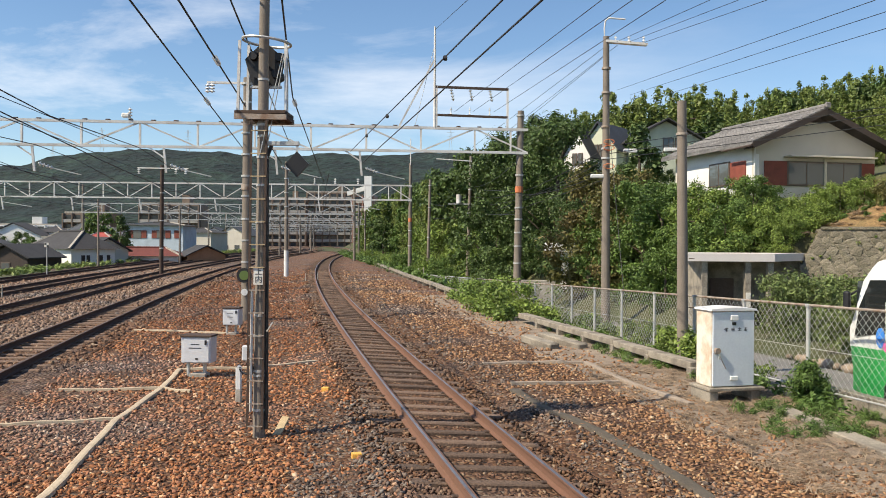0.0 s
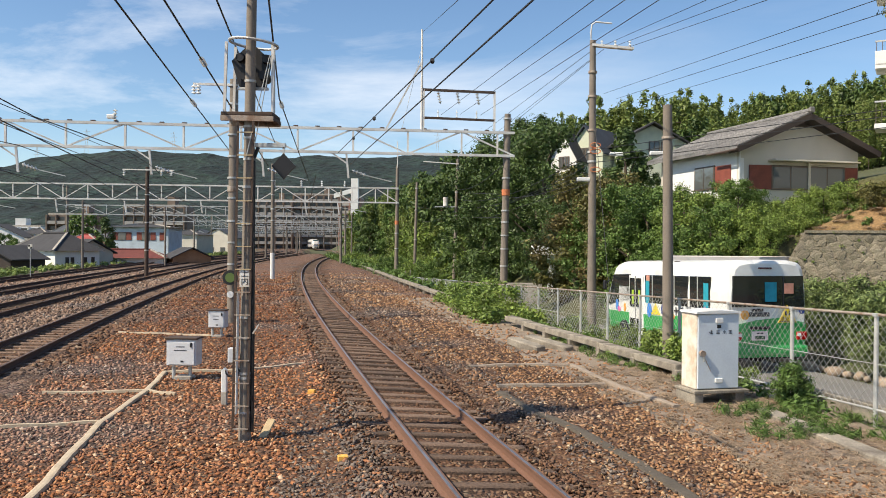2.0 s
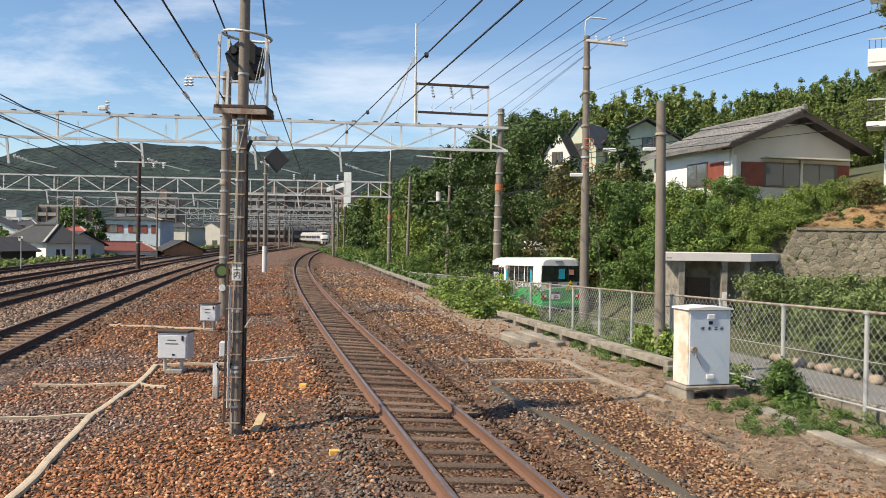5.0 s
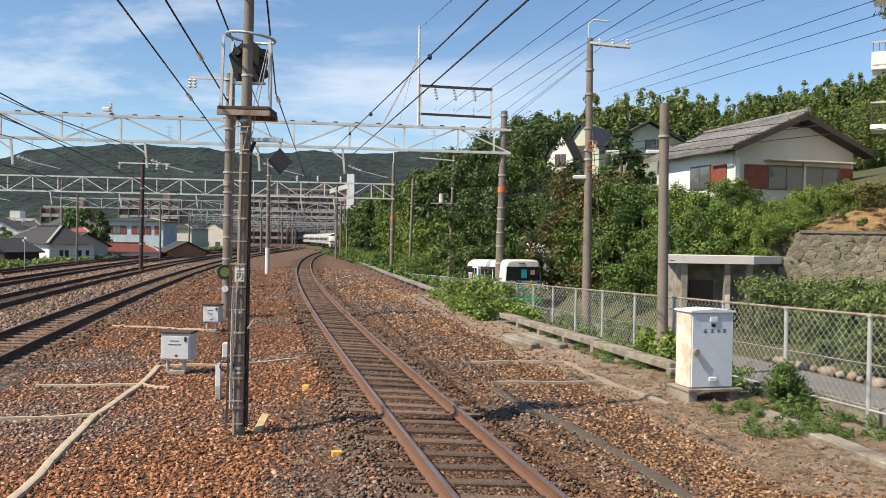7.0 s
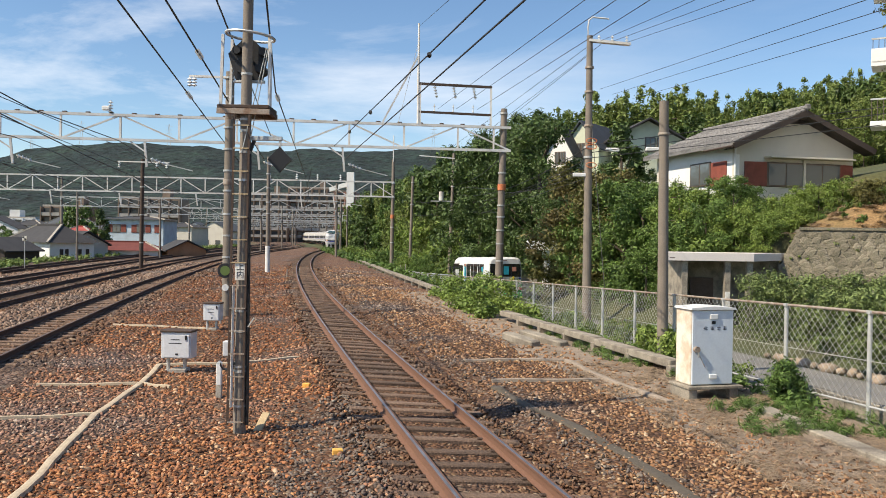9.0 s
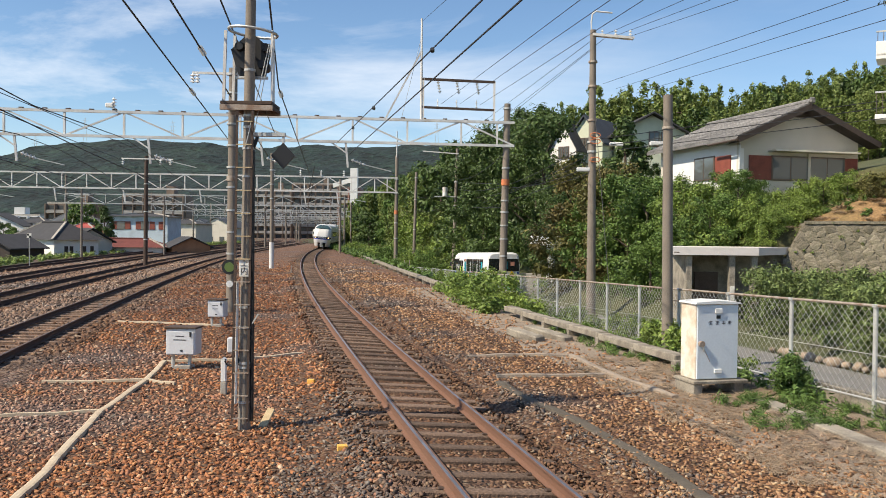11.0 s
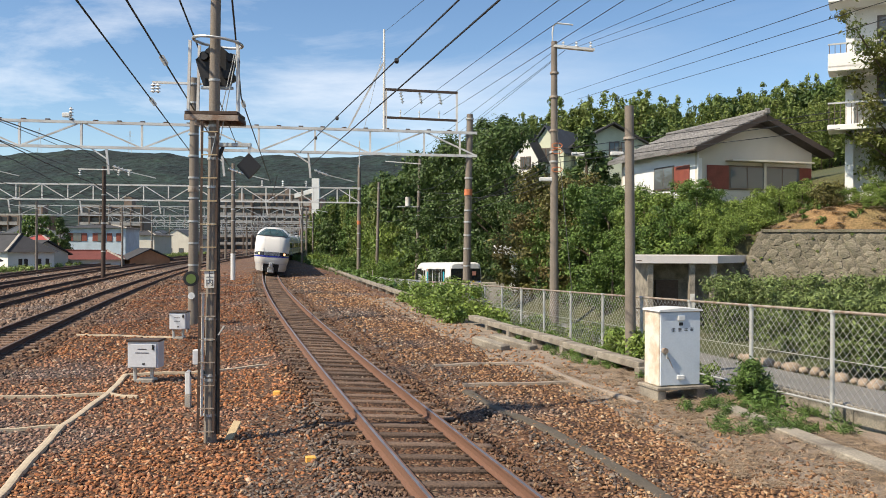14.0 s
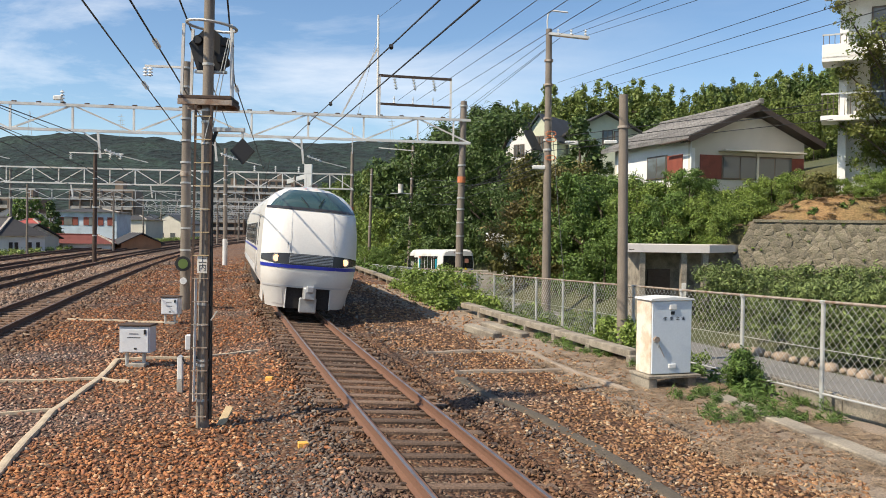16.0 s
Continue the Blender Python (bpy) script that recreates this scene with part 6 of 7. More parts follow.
for i in range(24):
    y = rnd.uniform(150, 250)
    x = track_x(y) - rnd.uniform(28, 75)
    f_ = hip_house if i % 2 else gable_house
    f_("town_house", x, y, -0.9, rnd.uniform(7, 11), rnd.uniform(6, 9), rnd.uniform(3, 5.5), rnd.uniform(5.8, 7), rnd.uniform(-30, 60), rnd.choice((PLASTER, WHITE_WALL, WHITE_WALL)),
       rnd.choice((ROOF_DARK, TILE, ROOF_BLUE)), "distant town house with a grey roof", ((-1.5, 1.6, 1.2, 1.0), (1.5, 1.6, 1.2, 1.0)), group=TW)
# beige wall and distant panes darkened: balcony shadow is put into their colours
BEIGE = material("beige tiled apartment wall", (0.21, 0.155, 0.115), 0.8, 0, 0.1, 0.3, 4, 0.1)
BRICKY = material("pinkish brown tiled wall", (0.40, 0.23, 0.18), 0.8, 0, 0.1, 0.3, 4, 0.1)
SHADE_PANE = glass("shade-dark distant window glass", (0.03, 0.032, 0.035), 0.45)


BALCONY = material("greyish balcony front", (0.42, 0.39, 0.35), 0.8, 0, 0.1, 0.3, 4, 0.1)


def tower_block(x, y, w, d, floors, bays, turn, wall, label, step=0):
    """Apartment block with a balcony and window bay on every floor."""
    b = empty("apartment_block", pose(x, y, -1.0, 0, 0, turn), label, "apartment block", "distant apartment blocks")
    fh = 2.85
    part("wall", boxed(0, d / 2, floors * fh / 2, w, d, floors * fh), wall, b)
    part("roof", boxed(0, d / 2, floors * fh + 0.3, w * 0.96, d * 0.9, 0.6), CONCRETE, b)
    part("lift_tower", boxed(w * 0.22, d / 2, floors * fh + 1.6, w * 0.12, d * 0.5, 3.2), wall, b)
    for f in range(floors):
        if step and f >= floors - step:
            continue
        part("balcony", boxed(0, -0.7, f * fh + 0.55, w * 0.94, 1.4, 1.0), BALCONY, b)
        for i in range(bays):
            bx = -w * 0.47 + w * 0.94 * (i + 0.5) / bays
            win = part("window", boxed(bx, -0.02, f * fh + 1.75, w * 0.94 / bays * 0.62, 0.1, 1.25), SHADE_PANE, b)
    for i in range(bays + 1):
        bx = -w * 0.47 + w * 0.94 * i / bays
        part("pier", boxed(bx, -0.75, floors * fh / 2, 0.35, 1.5, floors * fh), wall, b)


tower_block(-69.5, 322, 17, 12, 7, 5, 8, BEIGE, "beige seven-storey apartment block with balconies")
tower_block(-53.0, 330, 19, 12, 8, 6, 8, BEIGE, "beige eight-storey apartment block with balconies")
tower_block(-36.0, 300, 8, 14, 7, 2, 0, BRICKY, "pinkish brown apartment block with a white stair tower")
tower_block(-115, 250, 15, 10, 4, 5, 5, BEIGE, "low beige apartment block among houses")
tower_block(-89.5, 250, 19, 10, 5, 6, 5, BEIGE, "beige five-storey apartment block among houses")
tower_block(-165, 300, 30, 12, 3, 8, 10, WHITE_WALL, "white low public building in the town")
st = empty("stair_tower", pose(-34.6, 299, -1), "white stair tower with a stepped top", "stair tower")
part("shaft", boxed(0.6, 0, 13.5, 2.6, 3, 27), WHITE_WALL, st)
part("gallery", prism([(-7.0, 19.8), (0, 22.0), (0, 23.6), (-7.0, 21.4)], 1, -1.0, 1.0), WHITE_WALL, st)
plant(FARS[2], -62.5, 140.0, 1.0, 1.0, z=-1.2)
plant(PINE, -42.3, 101.0, 0.85, 0.5, z=-1.2)
for i in range(34):  # town trees
    y = rnd.uniform(100, 300)
    plant(rnd.choice(FARS), track_x(y) - rnd.uniform(25, 110), y, rnd.uniform(0.35, 0.65), rnd.uniform(0, 6), z=-1.3)
for i in range(18):  # green behind the far bend
    plant(rnd.choice(FARS), rnd.uniform(-75, -10), rnd.uniform(385, 420), rnd.uniform(0.6, 0.9), rnd.uniform(0, 6), z=-0.5)
for x, y in ((-33.5, 75), (-30.4, 88), (-27.0, 108), (-41.0, 68)):
    sp = empty("street_pole", pose(x, y, -1.2), "slender grey street pole in the town", "pole", "street poles")
    part("shaft", rodded((0, 0, 0), (0, 0, 7.5), 0.12, 0.09, 8), CONCRETE_POLE, sp)
    part("crossarm", barred((-0.7, 0, 7.0), (0.7, 0, 7.0), 0.08, 0.08), GALV, sp)

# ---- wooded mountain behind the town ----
# the blue cast of distance haze is mixed into the forest colours
FOREST = material("forested slope with haze-blue tint", (0.0065, 0.0165, 0.0155), 1.0, 0, 0.7, 0.008, 0.07, 1.0, alt=(0.017, 0.035, 0.025), alt_amount=0.9, size=14.0)


def mountain():
    knots = ((-1600, 60), (-1100, 95), (-812, 141), (-755, 158), (-699, 164), (-585, 172), (-472, 168), (-368, 158), (-234, 165), (-151, 161), (-7, 169), (45, 162), (200, 165), (600, 150), (1600, 90))

    def ridge(x):
        for (a, za), (b, zb) in zip(knots, knots[1:]):
            if a <= x <= b:
                k = (x - a) / (b - a)
                return za + (zb - za) * (k * k * (3 - 2 * k))
        return 60
    nx, ny = 230, 40
    verts, faces = [], []
    for j in range(ny + 1):
        y = 620 + 1000 * j / ny
        for i in range(nx + 1):
            x = -1600 + 3200 * i / nx
            k = min(1.0, j / (ny * 0.88))
            z = ridge(x * 1500 / max(y, 900)) * (k ** 1.25)
            z += 16 * k * (1 - k) * 4 * noise.noise(Vector((x * 0.006, y * 0.006, 3))) + (4.5 * noise.noise(Vector((x * 0.03, y * 0.03, 0))) + 3.0 * noise.noise(Vector((x * 0.09, y * 0.09, 5)))) * min(1, k * 3)
            verts.append((x, y, z - 3))
    for j in range(ny):
        for i in range(nx):
            a = j * (nx + 1) + i
            faces.append((a, a + 1, a + nx + 2, a + nx + 1))
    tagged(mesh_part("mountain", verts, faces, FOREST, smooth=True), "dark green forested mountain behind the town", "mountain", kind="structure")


mountain()
for x, z in ((-655, 168), (-497, 165), (-745, 140), (-20, 166)):
    py = empty("power_pylon", pose(x, 1480, z - 6), "faint lattice power pylon on the ridge", "pylon", "ridge pylons")
    for s in (-1, 1):
        part("leg", barred((s * 3.2, 0, 0), (s * 0.5, 0, 42), 0.5, 0.5), GALV, py)
    for k in (24, 31, 38):
        part("crossarm", barred((-6, 0, k), (6, 0, k), 0.4, 0.4), GALV, py)


# ---- vehicles ----
TRAIN_WHITE = material("glossy white train paint", (0.70, 0.68, 0.64), 0.25, 0, 0.03, 0.8, 20, 0, alt=(0.62, 0.60, 0.56), alt_amount=0.4)
TRAIN_GREY = material("light grey train paint", (0.55, 0.55, 0.55), 0.4, 0, 0.05, 0.8, 20, 0)
TRAIN_DARK = material("charcoal window band", (0.035, 0.033, 0.035), 0.25, 0, 0.1, 1, 20, 0)
TRAIN_BLUE = material("royal blue stripe", (0.02, 0.035, 0.35), 0.3, 0, 0.03, 1, 20, 0)
UNDER = material("sooty underframe", (0.03, 0.026, 0.024), 0.85, 0.2, 0.3, 2, 30, 0.2)
WINDSHIELD = glass("tinted windscreen", (0.03, 0.065, 0.06), 0.05)
LAMP_ON = glow("lit warm headlamp", (1.0, 0.52, 0.20), 2.4)
SILVER = material("silver coupler steel", (0.45, 0.45, 0.45), 0.45, 0.5, 0.1, 4, 40, 0.1)


def run_between(z, table):
    for (a, va), (b, vb) in zip(table, table[1:]):
        if z <= b:
            k = (z - a) / (b - a)
            return va + (vb - va) * max(0.0, k)
    return table[-1][1]


HALF = ((0.20, 1.16), (0.80, 1.31), (1.0, 1.36), (1.5, 1.41), (2.3, 1.40), (2.8, 1.36), (3.1, 1.27), (3.35, 1.05), (3.52, 0.72), (3.62, 0.02))
NOSE = ((0.20, 0.40), (0.80, 0.14), (1.1, 0.02), (1.4, 0.0), (1.75, 0.03), (2.2, 0.15), (2.6, 0.36), (2.88, 0.58), (3.1, 0.92), (3.35, 1.40), (3.52, 1.85), (3.62, 2.5))


def nose_point(z, s, lift=0.0):
    """A point of the cab's front: s runs from -1 to 1 across it."""
    w = run_between(z, HALF)
    y = run_between(z, NOSE) + 0.72 * abs(s) ** 4.6
    return Vector((s * w * (1 + lift * 0.4), y - lift, z + lift * (0.7 if z > 2.8 else 0.0)))


def nose_patch(name, z0, z1, s0, s1, mat, parent, label="", lift=0.008, nz=8, ns=16, narrow=0.0, pinch=0.0):
    verts, faces = [], []
    for j in range(nz + 1):
        z = z0 + (z1 - z0) * j / nz
        for i in range(ns + 1):
            s = (s0 + (s1 - s0) * i / ns) * (1 - narrow * j / nz)
            mid = (z0 + z1) / 2
            verts.append(nose_point(mid + (z - mid) * (1 - pinch * abs(s) ** 4), s, lift))
    for j in range(nz):
        for i in range(ns):
            a = j * (ns + 1) + i
            faces.append((a, a + 1, a + ns + 2, a + ns + 1))
    return mesh_part(name, verts, faces, mat, parent, label, True)


def car_shell(y0, y1, nose):
    zs = [0.80, 0.9, 1.0, 1.25, 1.5, 1.9, 2.3, 2.6, 2.8, 2.95, 3.1, 3.22, 3.35, 3.44, 3.52, 3.58, 3.62]
    verts, faces = [], []
    if nose:
        ss = list(np.linspace(-1, 1, 21))
        for z in zs:
            verts += [nose_point(z, s) for s in ss]
        n = len(ss)
        for j in range(len(zs) - 1):
            faces += [(j * n + i, j * n + i + 1, (j + 1) * n + i + 1, (j + 1) * n + i) for i in range(n - 1)]
    k = len(verts)
    for z in zs:
        w = run_between(z, HALF)
        for sx in (-1, 1):
            front = nose_point(z, sx).y if nose else y0
            verts += [(sx * w, front, z), (sx * w, y1, z)]
    for j in range(len(zs) - 1):
        for c in (0, 2):
            a = k + j * 4 + c
            faces.append((a, a + 1, a + 5, a + 4))
    b = len(verts)
    ends = [y1] if nose else [y0, y1]
    for y in ends:
        e = len(verts)
        loop = [(-run_between(z, HALF), y, z) for z in zs] + [(run_between(z, HALF), y, z) for z in reversed(zs)]
        verts += loop
        faces.append(tuple(range(e, e + len(loop))))
    return verts, faces


def bogie(parent, y):
    b = part("bogie", boxed(0, y, 0.55, 2.1, 2.9, 0.35, 0.05), UNDER, parent)
    for dy in (-1.05, 1.05):
        for sx in (-0.566, 0.566):
            part("wheel", rodded((sx - 0.06, y + dy, 0.43), (sx + 0.06, y + dy, 0.43), 0.43, n=20), UNDER, b)


def side_fittings(car, y0, y1):
    for sx in (-1, 1):
        w = 1.412
        part("window_band", boxed(sx * 1.398, (y0 + y1) / 2, 2.12, 0.03, y1 - y0 - 0.4, 0.72, 0.006), TRAIN_DARK, car, "dark continuous window band")
        part("blue_line", boxed(sx * 1.405, (y0 + y1) / 2, 1.66, 0.02, y1 - y0, 0.07), TRAIN_BLUE, car, "thin blue line")
        part("grey_skirting", boxed(sx * 1.36, (y0 + y1) / 2, 1.02, 0.03, y1 - y0, 0.2), TRAIN_GREY, car)
        for yd in (y0 + 0.8, y1 - 1.2):
            part("door", boxed(sx * 1.408, yd, 1.85, 0.012, 0.8, 1.75, 0.004), TRAIN_WHITE, car)
        n = int((y1 - y0 - 3.4) / 1.9)
        for i in range(n):
            part("window", boxed(sx * 1.413, y0 + 2.2 + 1.9 * (i + 0.5), 2.14, 0.012, 1.5, 0.56, 0.004), PANE, car)
    part("underfloor_box", boxed(0, (y0 + y1) / 2, 0.55, 2.3, (y1 - y0) * 0.4, 0.5, 0.03), UNDER, car)


def true_section(car):
    """Brings the car's drawn section to its true width and height."""
    for ob in car.children_recursive:
        ob.data.transform(Matrix.Diagonal((0.945, 1.0, 1.033, 1.0)))


def leading_car():
    car = empty("train_cab_car", Matrix.Identity(4), "white express train cab car with blue stripe and lit headlamps", "train car", "express train cars")
    mesh_part("body", *car_shell(0, 20.6, True), TRAIN_WHITE, car, smooth=True)
    nose_patch("windscreen", 2.93, 3.44, -0.93, 0.93, WINDSHIELD, car, "wide raked tinted windscreen", 0.012, narrow=0.22)
    nose_patch("windscreen_sill", 2.87, 2.935, -0.99, 0.99, TRAIN_DARK, car, "", 0.014, 2)
    nose_patch("lamp_band", 1.40, 1.70, -0.99, 0.99, TRAIN_DARK, car, "dark band holding the headlamps", 0.010, 4, 24, pinch=0.55)
    grille = nose_patch("grille", 1.44, 1.68, -0.44, 0.44, SILVER, car, "grey slatted grille", 0.016, 2, 10)
    for i in range(6):
        z = 1.45 + 0.04 * i
        nose_patch("slat", z, z + 0.018, -0.43, 0.43, UNDER, grille, "", 0.022, 1, 10)
    nose_patch("blue_stripe", 1.31, 1.40, -1.0, 1.0, TRAIN_BLUE, car, "royal blue stripe", 0.012, 2, 24)
    for s in (-0.70, 0.70):
        c = nose_point(1.55, s, 0.015)
        lamp = part("headlamp", rodded(c + Vector((0, 0.05, 0)), c + Vector((0, -0.02, 0)), 0.085, 0.085, 18), LAMP_ON, car, "lit warm round headlamp")
        part("bezel", rodded(c + Vector((0, 0.06, 0)), c + Vector((0, -0.006, 0)), 0.12, 0.12, 18), SILVER, lamp)
    for s in (-0.44, 0.44):  # seams of the front hatch, with handles
        nose_patch("hatch_seam", 1.74, 2.84, s - 0.006, s + 0.006, TRAIN_GREY, car, "", 0.006, 8, 1)
        h = nose_point(1.82, s + (0.05 if s > 0 else -0.05), 0.03)
        part("handle", rodded(h, h + Vector((0, 0.01, 0.16)), 0.015, n=6), SILVER, car)
    for s in (-0.28, 0.28):
        a, b = nose_point(2.95, s * 0.4, 0.05), nose_point(3.2, s, 0.05)
        part("wiper", barred(a, b, 0.02, 0.02), BLACK, car)
    nose_patch("body_edge", 0.80, 0.85, -0.99, 0.99, TRAIN_GREY, car, "grey lower edge of the body", 0.02, 1, 24)
    for s in (-0.22, 0.22):
        nose_patch("roof_lamp", 3.50, 3.53, s - 0.05, s + 0.05, LAMP_DIM, car, "small pinkish roof lamp", 0.012, 1, 2)
    for sx in (-1, 1):
        skirt = nose_patch("skirt", 0.24, 0.84, sx * 0.50, sx * 0.985, TRAIN_WHITE, car, "white snow skirt beside the coupler", 0.0, 6, 8)
        nose_patch("skirt_panel", 0.34, 0.78, sx * 0.58, sx * 0.86, TRAIN_WHITE, skirt, "", 0.014, 2, 4)
        part("skirt_return", boxed(sx * 0.64, 0.55, 0.54, 0.03, 0.7, 0.60, 0.005), TRAIN_WHITE, skirt)
        part("skirt_side", boxed(sx * 1.24, 1.9, 0.56, 0.04, 1.5, 0.5, 0.01), TRAIN_WHITE, skirt)
    coupler = part("coupler", boxed(0, -0.12, 0.68, 0.34, 0.5, 0.34, 0.04), SILVER, car, "silver coupler")
    part("coupler_knuckle", boxed(0, -0.33, 0.80, 0.24, 0.16, 0.2, 0.04), SILVER, coupler)
    part("plough", boxed(0, 0.10, 0.35, 0.5, 0.10, 0.40, 0.03), SILVER, car, "grey lower coupler cover")
    part("front_recess", boxed(0, 0.55, 0.60, 1.26, 0.6, 0.7), UNDER, car)
    side_fittings(car, 3.6, 20.4)
    true_section(car)
    bogie(car, 3.6)
    bogie(car, 17.2)
    return car


def middle_car():
    car = empty("train_car", Matrix.Identity(4), "white express train coach with dark window band", "train car", "express train cars")
    mesh_part("body", *car_shell(0.0, 20.1, False), TRAIN_WHITE, car, smooth=False)
    side_fittings(car, 0.1, 20.0)
    part("roof_unit", boxed(0, 6.0, 3.66, 1.7, 3.2, 0.28, 0.06), TRAIN_GREY, car)
    part("roof_unit", boxed(0, 14.0, 3.66, 1.7, 3.2, 0.28, 0.06), TRAIN_GREY, car)
    part("gangway", boxed(0, 20.3, 2.0, 1.2, 0.4, 2.0, 0.05), UNDER, car)
    true_section(car)
    bogie(car, 3.2)
    bogie(car, 16.9)
    return car


LAMP_DIM = glow("dim pinkish roof lamp", (0.8, 0.45, 0.40), 0.1)
CAB_CAR = leading_car()
COACH = middle_car()
COACHES = [COACH] + [copy_thing(COACH, Matrix.Identity(4)) for _ in range(7)]

# bus
BUS_WHITE = material("white bus paint", (0.80, 0.80, 0.77), 0.25, 0, 0.02, 1, 20, 0)
BUS_GREEN = material("bright green bus paint", (0.03, 0.36, 0.085), 0.28, 0, 0.03, 1, 20, 0)
BUS_GLASS = glass("dark bus glass", (0.018, 0.022, 0.022), 0.04)
DARK_LENS = material("dark red lamp lens", (0.10, 0.008, 0.008), 0.3, 0, 0.05, 5, 30, 0)
RED_LENS = material("red lamp lens", (0.45, 0.015, 0.015), 0.2, 0, 0.05, 5, 30, 0)
TYRE = material("black rubber", (0.02, 0.02, 0.02), 0.85, 0, 0.1, 8, 40, 0.1)
CHROME = material("wheel steel", (0.5, 0.5, 0.5), 0.3, 0.8, 0.05, 8, 40, 0)
TEAL = material("teal poster", (0.02, 0.32, 0.42), 0.6, 0, 0.05, 8, 30, 0)
PEACH = material("faded peach poster", (0.60, 0.28, 0.20), 0.6, 0, 0.05, 8, 30, 0)
LIME = material("lime green seat cloth", (0.38, 0.55, 0.05), 0.7, 0, 0.05, 8, 30, 0)
DOTS = {k: material(k + " sticker", c, 0.4, 0, 0.03, 8, 30, 0) for k, c in
        (("blue", (0.05, 0.25, 0.75)), ("pink", (0.85, 0.16, 0.40)), ("orange", (0.85, 0.38, 0.05)), ("yellow", (0.85, 0.65, 0.04)), ("navy", (0.03, 0.06, 0.25)))}


def bus_ring(y, low, high, w_low, w_high, roof):
    """Cross-section points from the lower left, over the top, to the lower right."""
    pts = [(-w_low, low), (-w_low, low + (high - low) * 0.5)]
    if roof:
        pts += [(-w_high, high - 0.28), (-w_high + 0.04, high - 0.14), (-w_high + 0.14, high - 0.045), (-w_high + 0.34, high - 0.008), (0, high)]
        pts += [(w_high - 0.34, high - 0.008), (w_high - 0.14, high - 0.045), (w_high - 0.04, high - 0.14), (w_high, high - 0.28)]
    else:
        pts += [(-w_high, high), (w_high, high)]
    pts += [(w_low, low + (high - low) * 0.5), (w_low, low)]
    return [(x, y, z) for x, z in pts]


def bus_shell(stations, low, roof):
    verts, faces = [], []
    for y, high, wl, wh in stations:
        verts += bus_ring(y, low, high, wl, wh, roof)
    n = len(verts) // len(stations)
    for k in range(len(stations) - 1):
        for i in range(n):
            faces.append((k * n + i, k * n + (i + 1) % n, (k + 1) * n + (i + 1) % n, (k + 1) * n + i))
    faces += [tuple(range(n))[::-1], tuple(range(len(verts) - n, len(verts)))]
    return verts, faces


def oval(cx, cz, rx, rz, x, mat, parent, name="sticker"):
    out = [(cx + rx * math.cos(a), cz + rz * math.sin(a)) for a in np.linspace(0, 2 * math.pi, 17)[:-1]]
    return part(name, prism(out, 0, x - 0.004, x + 0.004), mat, parent)


